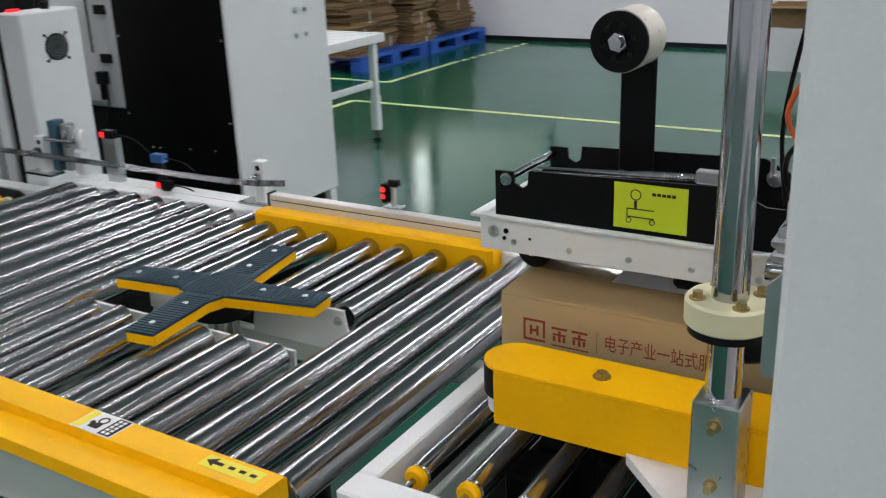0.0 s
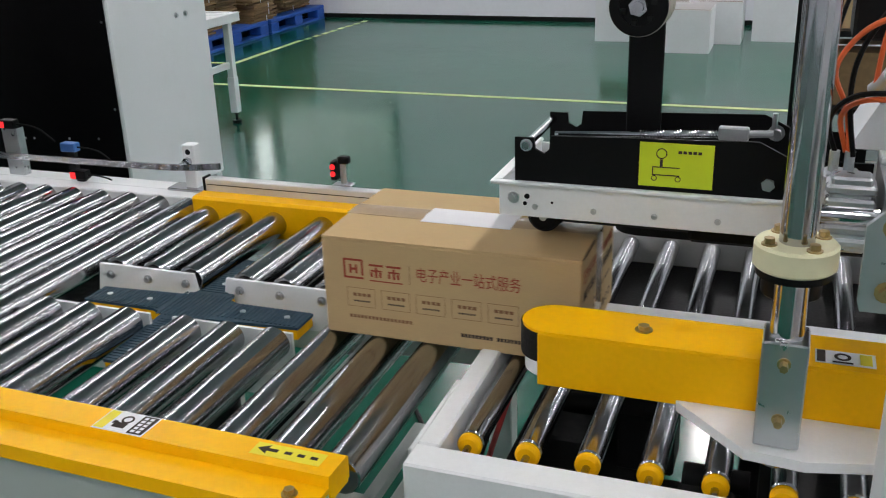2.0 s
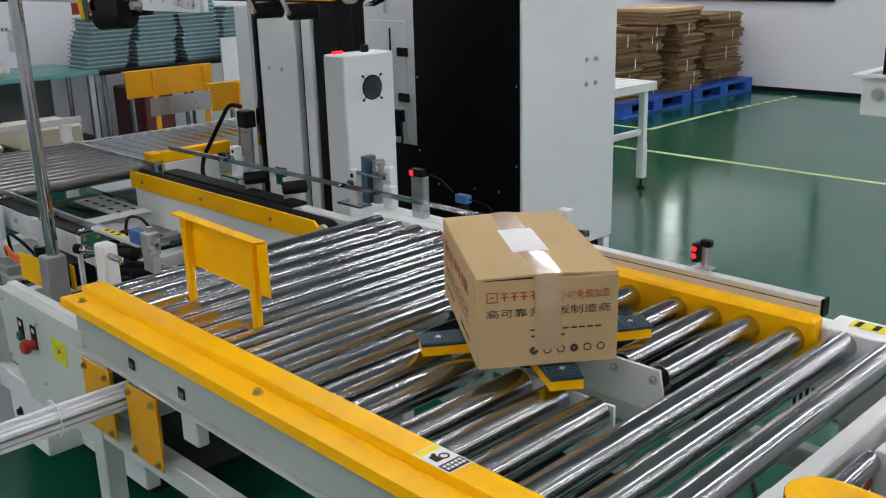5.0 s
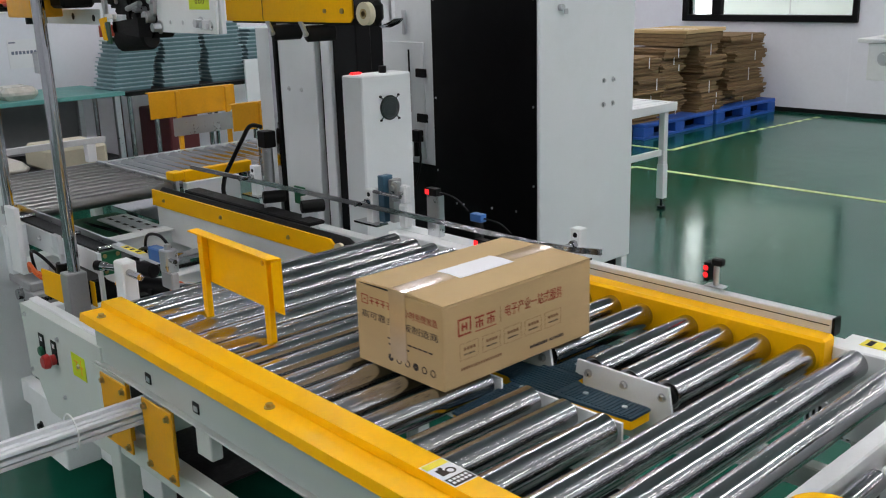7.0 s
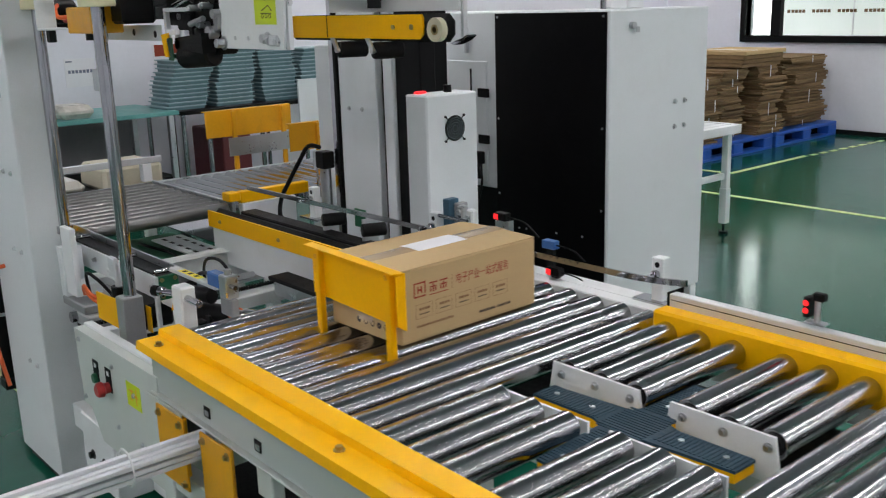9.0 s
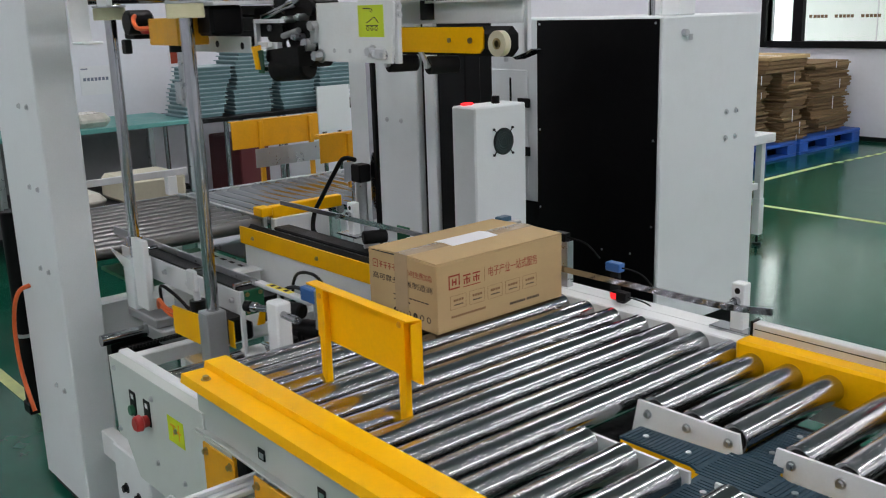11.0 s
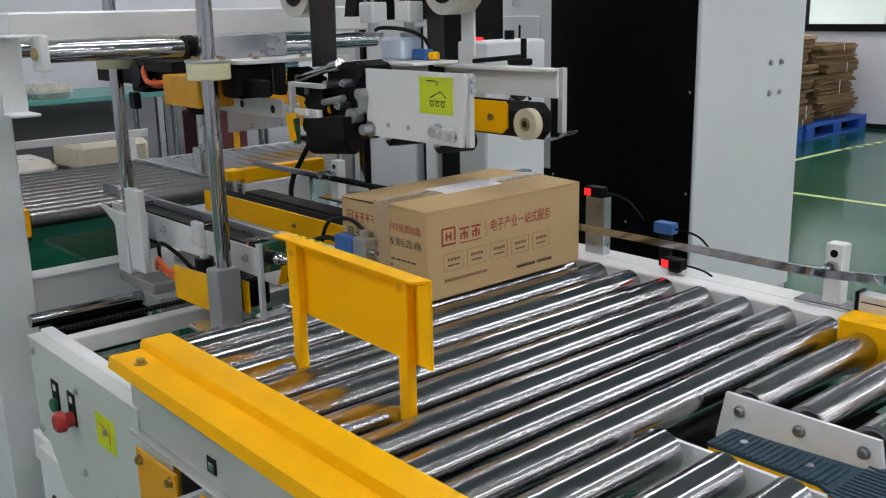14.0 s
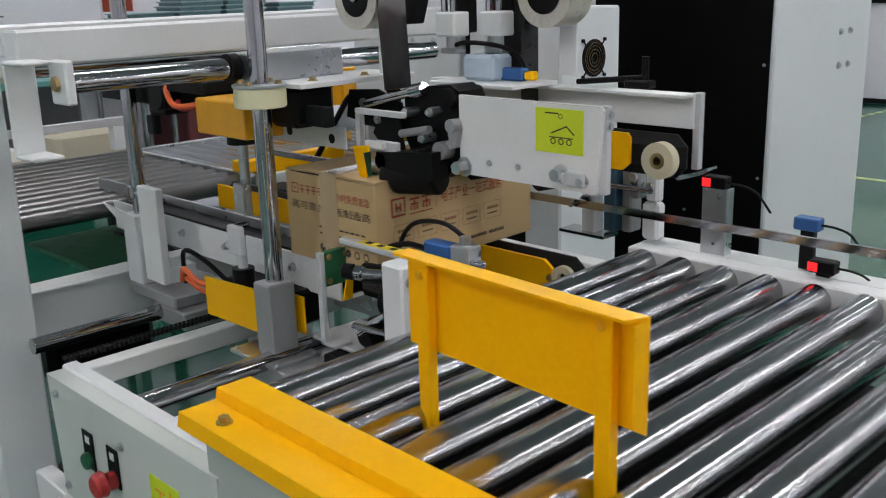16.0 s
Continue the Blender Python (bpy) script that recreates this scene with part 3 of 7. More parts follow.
part("shaft", Mesh().cyl((CX, CY, CZ - 0.20), (CX, CY, CZ - 0.03), 0.03, n=20), STEEL, cross)
part("hub", Mesh().cyl((CX, CY, CZ - 0.06), (CX, CY, CZ - 0.03), 0.055, n=24), DARK, cross)
lift = thing("lift_drive", "dark lifting drive under the turntable", "machine drive", (CX, CY, 0.25))
part("cylinder", Mesh().cyl((CX, CY, 0.30), (CX, CY, 0.56), 0.06, n=24, c=0.004), DARK, lift)
part("base_plate", Mesh().box(-1.559, -1.041, 1.06, 1.38, 0.28, 0.30, 0.002), SHADEDWHITE, lift)
part("side_motor", Mesh().cyl((-1.17, 1.28, 0.34), (-1.17, 1.28, 0.55), 0.05, n=20, c=0.004), BLACK, lift)
part("bearer", Mesh().box(-1.559, -1.53, 0.80, 1.70, 0.255, 0.28, 0.002), SHADEDWHITE, lift)
part("bearer", Mesh().box(-1.07, -1.041, 0.80, 1.70, 0.255, 0.28, 0.002), SHADEDWHITE, lift)

# ---- pusher ----
PX0, PX1, PY = -2.126, -1.786, 0.945
push = thing("pusher_plate", "yellow folded steel pusher plate on two posts between the rollers", "pusher", (-1.95, PY, 0.70))
part("plate", Mesh().prism([(PX0, 0.860), (PX1, 0.846), (PX1, 0.966), (PX0, 0.974)], "y", PY + 0.019, PY + 0.022), YELLOW, push)
part("top_flange", Mesh().add([(PX0, PY - 0.004, 0.9745), (PX1 - 0.012, PY - 0.004, 0.9665), (PX1, PY + 0.022, 0.9665), (PX0, PY + 0.022, 0.9745), (PX0, PY - 0.004, 0.978), (PX1 - 0.012, PY - 0.004, 0.970), (PX1, PY + 0.022, 0.970), (PX0, PY + 0.022, 0.978)],
     [(3, 2, 1, 0), (4, 5, 6, 7), (0, 1, 5, 4), (1, 2, 6, 5), (2, 3, 7, 6), (3, 0, 4, 7)]), YELLOW, push)
part("post", Mesh().box(-2.098, -2.078, PY + 0.004, PY + 0.0185, 0.66, 0.9715, 0.0015), YELLOW, push)
part("post", Mesh().box(-1.838, -1.817, PY + 0.004, PY + 0.0185, 0.66, 0.9665, 0.0015), YELLOW, push)
part("end_fold", Mesh().prism([(PY - 0.002, 0.862), (PY + 0.0185, 0.848), (PY + 0.0185, 0.9655), (PY - 0.002, 0.9655)], "x", PX1 - 0.0035, PX1 - 0.0005), YELLOW, push)
part("slide_bar", Mesh().box(-2.11, -1.80, PY - 0.01, PY + 0.022, 0.64, 0.66, 0.002), DARK, push)
bb = Mesh()
for x in (-2.09, -1.83):
    bolt(bb, (x, PY + 0.004, 0.955), (0, -1, 0), 0.004, 0.003)
part("bolts", bb, OCHRE, push)

# ---- carton ----
L, W, HB = 0.416, 0.250, 0.166
box = thing("carton", "taped brown corrugated carton with red print and a shipping label", "carton", (0, 0, 0))
body = Mesh().box(-L / 2, L / 2, -W / 2, W / 2, 0, HB - 0.004, 0.002)
body = part("body", body, CARD, box)
part("top_flap", Mesh().add([(-L / 2 + 0.001, -W / 2 + 0.0008, HB - 0.0038), (L / 2 - 0.001, -W / 2 + 0.0008, HB - 0.0038), (L / 2 - 0.001, -0.0012, HB - 0.0005), (-L / 2 + 0.001, -0.0012, HB + 0.0005), (-L / 2 + 0.001, -W / 2 + 0.0008, HB - 0.0005), (L / 2 - 0.001, -W / 2 + 0.0008, HB - 0.0005), (L / 2 - 0.001, -0.0012, HB + 0.004), (-L / 2 + 0.001, -0.0012, HB + 0.003)],
     [(3, 2, 1, 0), (4, 5, 6, 7), (0, 1, 5, 4), (1, 2, 6, 5), (2, 3, 7, 6), (3, 0, 4, 7)]), CARD, box)
part("top_flap", Mesh().add([(-L / 2 + 0.001, 0.0012, HB - 0.0005), (L / 2 - 0.001, 0.0012, HB - 0.0005), (L / 2 - 0.001, W / 2 - 0.0008, HB - 0.0038), (-L / 2 + 0.001, W / 2 - 0.0008, HB - 0.0038), (-L / 2 + 0.001, 0.0012, HB + 0.003), (L / 2 - 0.001, 0.0012, HB + 0.004), (L / 2 - 0.001, W / 2 - 0.0008, HB - 0.0005), (-L / 2 + 0.001, W / 2 - 0.0008, HB - 0.0005)],
     [(3, 2, 1, 0), (4, 5, 6, 7), (0, 1, 5, 4), (1, 2, 6, 5), (2, 3, 7, 6), (3, 0, 4, 7)]), CARD, box)
tp = Mesh().prism([(-0.024, HB + 0.0031), (0, HB + 0.0046), (0.024, HB + 0.0031), (0.024, HB + 0.0027), (0, HB + 0.0042), (-0.024, HB + 0.0027)], "x", -L / 2 - 0.0006, L / 2 + 0.0006)
tp.box(-L / 2 - 0.0012, -L / 2 - 0.0004, -0.024, 0.024, HB - 0.075, HB + 0.003, 0.0002).box(L / 2 + 0.0004, L / 2 + 0.0012, -0.024, 0.024, 0.03, HB + 0.003, 0.0002)
for x in (-L / 2 + 0.0035, L / 2 - 0.0035):
    part("flap_gap", Mesh().box(x - 0.0038, x + 0.0038, -W / 2 + 0.012, -0.026, HB - 0.0044, HB - 0.0036, 0.0001), DARK, box)
part("packing_tape", tp, TAPECLEAR, box, "crinkled clear tape over the seam")
part("shipping_label", Mesh().prism([(-0.034, HB + 0.0033), (0, HB + 0.0053), (0.034, HB + 0.0033), (0.034, HB + 0.0029), (0, HB + 0.0049), (-0.034, HB + 0.0029)], "x", -0.075, 0.075), PAPER, box, "white shipping label")


def flat(m, x0, x1, z0, z1):
    return m.box(x0, x1, 0, 0.0004, z0, z1, 0.00005)


def side_print(turn, long_side):
    """Print on one side, laid out in that side's own x and z, then turned into place."""
    red, brown, black, icons = Mesh(), Mesh(), Mesh(), []
    if long_side:
        flat(red, -0.172, -0.138, 0.128, 0.1315), flat(red, -0.172, -0.138, 0.098, 0.1015)
        flat(red, -0.172, -0.1685, 0.1015, 0.128), flat(red, -0.1415, -0.138, 0.1045, 0.128)
        flat(red, -0.162, -0.158, 0.107, 0.122), flat(red, -0.152, -0.148, 0.107, 0.122), flat(red, -0.158, -0.152, 0.1125, 0.1165)
        for k in range(2):
            x = -0.128 + k * 0.030
            flat(red, x, x + 0.024, 0.122, 0.1255), flat(red, x + 0.010, x + 0.014, 0.103, 0.1205), flat(red, x + 0.002, x + 0.022, 0.113, 0.116)
            flat(red, x + 0.002, x + 0.006, 0.104, 0.112), flat(red, x + 0.017, x + 0.021, 0.104, 0.112)
        flat(red, -0.128, -0.072, 0.0965, 0.0985)
        flat(brown, -0.0605, -0.0597, 0.098, 0.130)
        for k in range(5):
            x = -0.168 + k * 0.0585
            for z in (0.050, 0.082):
                flat(brown, x, x + 0.048, z, z + 0.0006)
            for dx in (0, 0.0474):
                flat(brown, x + dx, x + dx + 0.0006, 0.0506, 0.082)
            for j in range(4):
                flat(brown, x + 0.010 + j * 0.008, x + 0.016 + j * 0.008, 0.068, 0.0735)
            for j in range(6):
                flat(black, x + 0.011 + j * 0.0048, x + 0.0145 + j * 0.0048, 0.0585, 0.0612)
        for j in range(17):
            flat(brown, -0.166 + j * 0.0064, -0.1615 + j * 0.0064, 0.030, 0.0355)
        for j in range(9):
            flat(black, 0.022 + j * 0.0058, 0.0265 + j * 0.0058, 0.020, 0.0262)
        for j in range(8):
            flat(black, 0.080 + j * 0.0055, 0.084 + j * 0.0055, 0.020, 0.0262)
    else:
        flat(red, -0.108, -0.088, 0.139, 0.141), flat(red, -0.108, -0.088, 0.122, 0.124)
        flat(red, -0.108, -0.106, 0.124, 0.139), flat(red, -0.090, -0.088, 0.124, 0.139), flat(red, -0.101, -0.095, 0.130, 0.133)
        for k in range(4):
            x = -0.083 + k * 0.017
            flat(red, x, x + 0.013, 0.137, 0.139), flat(red, x + 0.005, x + 0.008, 0.124, 0.136), flat(red, x, x + 0.013, 0.130, 0.132)
        for j in range(9):
            flat(black, -0.032 + j * 0.0145, -0.021 + j * 0.0145, 0.066, 0.069)
        for j in range(7):
            flat(black, -0.030 + j * 0.0088, -0.0235 + j * 0.0088, 0.054, 0.0575)
        for j in range(6):
            x = -0.033 + j * 0.024
            icons.append(("icon", Mesh().pipe((x + 0.008, 0, 0.029), (x + 0.008, 0.0004, 0.029), 0.0075, 0.0052 if j % 3 else 0.0015, 16), INKBLACK))
    for name, m, ink in [("red_print", red, INKRED), ("brown_print", brown, INKBROWN), ("black_print", black, INKBLACK)] + icons:
        if m.v:
            m.v = [tuple(turn @ Vector((p[0], -p[1] - 0.0001, p[2]))) for p in m.v]
            m.f = [f[::-1] for f in m.f]
            part(name, m, ink, body)
    up = turn @ Matrix.Translation((0, -0.0004, 0)) @ Matrix.Rotation(radians(90), 4, "X")
    if long_side:
        writing("slogan", "电子产业一站式服务", 0.026, INKRED, body, up @ Matrix.Translation((-0.050, 0.107, 0)), 0.165)
    else:
        writing("slogan", "高可靠多层板制造商", 0.017, INKBLACK, body, up @ Matrix.Translation((-0.110, 0.095, 0)), 0.220)
        writing("slogan", "小时免费加急", 0.017, INKRED, body, up @ Matrix.Translation((0.018, 0.122, 0)), 0.092)


side_print(Matrix.Translation((0, -W / 2, 0)), True)
side_print(Matrix.Rotation(radians(180), 4, "Z") @ Matrix.Translation((0, -W / 2, 0)), True)
side_print(Matrix.Rotation(radians(90), 4, "Z") @ Matrix.Translation((0, -L / 2, 0)), False)
side_print(Matrix.Rotation(radians(-90), 4, "Z") @ Matrix.Translation((0, -L / 2, 0)), False)
# ---- first carton sealer ----
s1 = thing("carton_sealer", "white carton sealer with a roller bed and tall housing", "carton sealer", (-0.1, 1.2, 0), "sealers")
part("bed_front", Mesh().box(-0.72, 0.9, 0.822, 0.872, 0.64, 0.797, 0.003), WHITE, s1)
part("bed_end", Mesh().box(-0.72, -0.688, 0.873, 1.72, 0.70, 0.797, 0.003), WHITE, s1)
part("bed_back", Mesh().box(-0.72, 0.9, 1.721, 1.77, 0.64, 0.797, 0.003), WHITE, s1)
part("outer_strip", Mesh().box(-0.745, -0.722, 0.90, 1.10, 0.66, 0.765, 0.002), WHITE, s1)
part("middle_beam", Mesh().box(-0.66, 0.8, 1.265, 1.30, 0.70, 0.792, 0.002), WHITE, s1)
part("middle_beam", Mesh().box(-0.66, 0.8, 1.345, 1.38, 0.70, 0.792, 0.002), WHITE, s1)
bm_ = Mesh()
for x in (-0.66, -0.50, -0.34):
    bolt(bm_, (x, 0.822, 0.745), (0, -1, 0), 0.008, 0.008)
part("bed_bolts", bm_, ZINC, s1)
short_mesh = Mesh().cyl((0, 0.930, 0), (0, 1.262, 0), 0.0170, n=28, c=0.002).cyl((0, 0.873, 0), (0, 0.915, 0), 0.005, n=10).data("bed_roller", CHROME)
far_mesh = Mesh().cyl((0, 1.383, 0), (0, 1.718, 0), 0.0170, n=28, c=0.002).data("bed_roller", CHROME)
capm = Mesh().cyl((0, 0.9155, 0), (0, 0.9298, 0), 0.0168, n=20, c=0.004).data("yellow_cap", YELLOW)
capf = Mesh().cyl((0, 1.372, 0), (0, 1.3825, 0), 0.0185, n=20, c=0.003).data("yellow_cap", YELLOW)
for k in range(13):
    x = -0.664 + k * 0.079
    for rm, cm in ((short_mesh, capm), (far_mesh, capf)):
        r = shared("bed_roller", rm, s1, (x, 0, 0.7725))
        c = new("yellow_cap", cm)
        c.parent = r
mini = Mesh().cyl((0, 1.302, 0), (0, 1.343, 0), 0.016, n=20, c=0.002).data("centre_roller", CHROME)
for k in range(8):
    shared("centre_roller", mini, s1, (-0.60 + k * 0.08, 0, 0.776))
part("housing", Mesh().box(-0.191, 0.30, 0.726, 0.815, 0.0, 2.1, 0.006), WHITE2, s1, "plain white front housing")
part("housing_back", Mesh().box(-0.16, 0.30, 1.80, 1.95, 0.0, 0.86, 0.006), WHITE2, s1)
for y in (0.847, 1.745):
    part("bed_leg", Mesh().box(-0.60, -0.55, y - 0.022, y + 0.022, 0, 0.64, 0.003), WHITE, s1)
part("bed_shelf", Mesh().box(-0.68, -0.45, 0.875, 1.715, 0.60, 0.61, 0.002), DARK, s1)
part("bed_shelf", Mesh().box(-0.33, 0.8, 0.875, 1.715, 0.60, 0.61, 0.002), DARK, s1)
# black plates added close below the rollers so the bed's inside stays dark
part("drip_pan", Mesh().box(-0.655, 0.8, 1.385, 1.715, 0.728, 0.736, 0.002), BLACK, s1, "black plate darkening the bed under the rollers")
part("drip_pan", Mesh().box(-0.30, 0.8, 0.885, 1.258, 0.690, 0.698, 0.002), BLACK, s1, "black plate darkening the bed under the rollers")
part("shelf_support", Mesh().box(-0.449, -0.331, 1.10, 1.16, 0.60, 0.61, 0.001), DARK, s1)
rng = random.Random(5)
for k in range(9):
    x, y = -0.62 + 0.11 * k, 0.93 + 0.25 * rng.random()
    part("drive_block", Mesh().box(x, x + 0.05 + 0.05 * rng.random(), y, y + 0.08, 0.61, 0.66 + 0.05 * rng.random(), 0.004), DARK, s1)
    part("drive_shaft", Mesh().cyl((x, y + 0.14, 0.68), (x + 0.09, y + 0.14, 0.68), 0.018, n=14), DARK, s1)
part("front_post", Mesh().cyl((-0.285, 0.962, 0.80), (-0.285, 0.962, 2.0), 0.0195, n=32), STEEL, s1, "polished steel guide column")
pb = part("post_block", Mesh().box(-0.311, -0.259, 0.934, 0.990, 0.833, 0.970, 0.002), ZINC, s1)
bb = Mesh()
for z in (0.872, 0.945):
    bolt(bb, (-0.285, 0.934, z), (0, -1, 0), 0.0052, 0.014)
part("clamp_bolts", bb, BRASS, pb)
part("post_foot", Mesh().prism([(-0.41, 1.012), (-0.41, 1.06), (-0.15, 1.06), (-0.15, 0.94), (-0.25, 0.915), (-0.32, 0.922)], "z", 0.818, 0.832), WHITE, s1)
part("back_post", Mesh().cyl((-0.285, 1.80, 0.80), (-0.285, 1.80, 2.0), 0.0195, n=32), STEEL, s1)
part("bracket_plate", Mesh().prism([(-0.225, 1.070), (-0.225, 1.15), (-0.15, 1.225), (-0.10, 1.225), (-0.10, 1.060), (-0.222, 1.060)], "y", 0.845, 0.853), ZINC, s1)
bb = Mesh()
for z in (1.083, 1.150):
    bolt(bb, (-0.200, 0.845, z), (0, -1, 0), 0.0075, 0.010)
part("bracket_bolts", bb, BRASS, s1)

bar = thing("side_belt", "yellow side drive belt unit with a black belt round its tip", "belt unit", (-0.4, 1.03, 0.8))
BZ0, BZ1 = 0.838, 0.906


def tip(x_end, y0, y1, r):
    ym = (y0 + y1) / 2
    return [(x_end + 0.9, y0), (x_end + 0.9, y1)] + [(x_end + r - r * math.sin(a), ym + (y1 - y0) / 2 * math.cos(a)) for a in [k * math.pi / 12 for k in range(13)]]


part("guard_top", Mesh().prism(tip(-0.628, 1.015, 1.105, 0.045), "z", BZ1 - 0.004, BZ1), YELLOW, bar)
part("guard_side", Mesh().box(-0.597, 0.27, 1.015, 1.019, BZ0 - 0.013, BZ1 - 0.0045, 0.001), YELLOW, bar)
part("belt", Mesh().prism(tip(-0.632, 1.020, 1.113, 0.047), "z", BZ0 + 0.018, BZ1 - 0.005), RUBBER, bar)
part("white_guard", Mesh().prism(tip(-0.625, 1.022, 1.100, 0.044), "z", BZ0 - 0.005, BZ0 + 0.0175), WHITE, bar)
bb = Mesh()
bolt(bb, (-0.462, 1.058, BZ1), (0, 0, 1), 0.008, 0.007)
part("bolt", bb, BRASS, bar)
lb = part("warning_label", Mesh().box(-0.248, -0.178, 1.028, 1.064, BZ1 + 0.0003, BZ1 + 0.0008, 0.0002), PAPER, bar, "pinch hazard label in white, yellow and black")
part("label_icon", Mesh().box(-0.246, -0.236, 1.030, 1.062, BZ1 + 0.001, BZ1 + 0.0014, 0.0001), INKBLACK, lb)
part("label_icon", Mesh().pipe((-0.216, 1.048, BZ1 + 0.001), (-0.216, 1.048, BZ1 + 0.0014), 0.010, 0.006, 16), INKBLACK, lb)
part("label_icon", Mesh().box(-0.228, -0.204, 1.031, 1.035, BZ1 + 0.001, BZ1 + 0.0014, 0.0001), INKBLACK, lb)
part("label_icon", Mesh().box(-0.196, -0.182, 1.032, 1.060, BZ1 + 0.001, BZ1 + 0.0014, 0.0001), YELLOWTAPE, lb)
part("arm_shaft", Mesh().cyl((-0.36, 1.06, 0.79), (-0.36, 1.06, 0.832), 0.012, n=14), STEEL, bar)
bar2 = thing("side_belt", "yellow side drive belt unit on the far side of the bed", "belt unit", (-0.4, 1.6, 0.8))
part("guard_top", Mesh().prism(tip(-0.60, 1.60, 1.69, 0.045), "z", BZ1 - 0.004, BZ1), YELLOW, bar2)
part("belt", Mesh().prism(tip(-0.604, 1.592, 1.688, 0.047), "z", BZ0, BZ1 - 0.005), RUBBER, bar2)

h1 = thing("sealing_head", "white and black tape head with a tape reel", "tape head", (-0.4, 1.25, 1.0), "tape heads")
part("tray_floor", Mesh().box(-0.69, -0.10, 1.17, 1.40, 1.012, 1.018, 0.001), WHITE, h1)
part("tray_front", Mesh().box(-0.694, -0.10, 1.165, 1.1695, 1.012, 1.0595, 0.001), WHITE, h1)
part("tray_back", Mesh().box(-0.694, -0.10, 1.4005, 1.405, 1.012, 1.0595, 0.001), WHITE, h1)
part("tray_end", Mesh().box(-0.6945, -0.6905, 1.17, 1.40, 1.012, 1.0595, 0.001), WHITE, h1)
part("tray_lip", Mesh().box(-0.706, -0.10, 1.158, 1.169, 1.060, 1.065, 0.001), WHITE, h1)
part("tray_end_lip", Mesh().box(-0.706, -0.690, 1.1695, 1.41, 1.060, 1.065, 0.001), WHITE, h1)
bb = Mesh()
for k in range(7):
    bolt(bb, (-0.64 + k * 0.085, 1.165, 1.028), (0, -1, 0), 0.003, 0.003)
bolt(bb, (-0.672, 1.165, 1.040), (0, -1, 0), 0.006, 0.006)
part("tray_screws", bb, ZINC, h1)
hl = Mesh()
for x, z, r in ((-0.652, 1.043, 0.004), (-0.655, 1.032, 0.003), (-0.615, 1.036, 0.002)):
    hl.cyl((x, 1.1638, z), (x, 1.166, z), r, n=12)
part("tray_holes", hl, BLACK, h1)
for y, x0, notch in ((1.172, -0.672, False), (1.330, -0.660, True)):
    out = [(x0, 1.03), (x0, 1.128), (x0 + 0.028, 1.128), (x0 + 0.030, 1.112), (x0 + 0.042, 1.106), (x0 + 0.050, 1.112), (x0 + 0.052, 1.132), (-0.34, 1.140), (-0.30, 1.120), (-0.20, 1.120), (-0.20, 1.03)]
    part("side_plate", Mesh().prism(out, "y", y, y + 0.004), BLACK, h1)
part("front_axle", Mesh().cyl((-0.655, 1.165, 1.117), (-0.655, 1.34, 1.117), 0.006, n=14), STEEL, h1)
part("spring", Mesh().cyl((-0.62, 1.20, 1.128), (-0.36, 1.20, 1.142), 0.004, n=10), STEEL, h1)
part("spring_end", Mesh().box(-0.395, -0.355, 1.193, 1.207, 1.134, 1.152, 0.002).cyl((-0.355, 1.20, 1.143), (-0.325, 1.20, 1.145), 0.005, n=10), CAST, h1)
part("latch", Mesh().prism([(-0.33, 1.06), (-0.29, 1.09), (-0.21, 1.10), (-0.21, 1.06), (-0.27, 1.045)], "y", 1.18, 1.20), CAST, h1)
bb = Mesh()
bolt(bb, (-0.325, 1.180, 1.083), (0, -1, 0), 0.009, 0.012), bolt(bb, (-0.323, 1.325, 1.115), (0, -1, 0), 0.008, 0.012), bolt(bb, (-0.655, 1.172, 1.117), (0, -1, 0), 0.006, 0.006)
part("head_bolts", bb, ZINC, h1)
part("adjusting_screw", Mesh().cyl((-0.326, 1.32, 1.115), (-0.326, 1.32, 1.145), 0.004, n=10), ZINC, h1)
turns = [(-0.50 + k * 0.0008, 1.20 + 0.0048 * math.cos(k * 1.3), 1.1350 + k * 0.0008 * 0.054 + 0.0048 * math.sin(k * 1.3)) for k in range(130)]
coil = Mesh().tube(turns, 0.0009, n=5, steps=2)
part("spring_coil", coil, STEEL, h1)
dg = part("instruction_label", Mesh().box(-0.507, -0.408, 1.1712, 1.1717, 1.052, 1.114, 0.0002), LIME, h1, "lime green threading diagram label")
mk = Mesh()
mk.pipe((-0.477, 1.1704, 1.099), (-0.477, 1.1711, 1.099), 0.0075, 0.0062, 18).box(-0.479, -0.475, 1.1706, 1.1711, 1.080, 1.091, 0.0001)
mk.box(-0.489, -0.452, 1.1706, 1.1711, 1.079, 1.0805, 0.0001).box(-0.489, -0.452, 1.1706, 1.1711, 1.068, 1.0695, 0.0001).box(-0.489, -0.4875, 1.1706, 1.1711, 1.0695, 1.079, 0.0001)
for x in (-0.486, -0.454):
    mk.pipe((x, 1.1704, 1.064), (x, 1.1711, 1.064), 0.004, 0.003, 14)
for j in range(5):
    mk.box(-0.455 + j * 0.0065, -0.450 + j * 0.0065, 1.1706, 1.1711, 1.100, 1.104, 0.0001)
part("diagram", mk, INKBLACK, dg)
for ob in [dg, *dg.children]:
    ob.data.transform(Matrix.Translation((0.012, 0, 0.018)))
part("reel_arm", Mesh().box(-0.535, -0.484, 1.29, 1.296, 1.10, 1.325, 0.002), BLACK, h1)
reel = part("tape_reel", Mesh().pipe((-0.512, 1.222, 1.305), (-0.512, 1.288, 1.305), 0.041, 0.030, 40), TAPEROLL, h1)
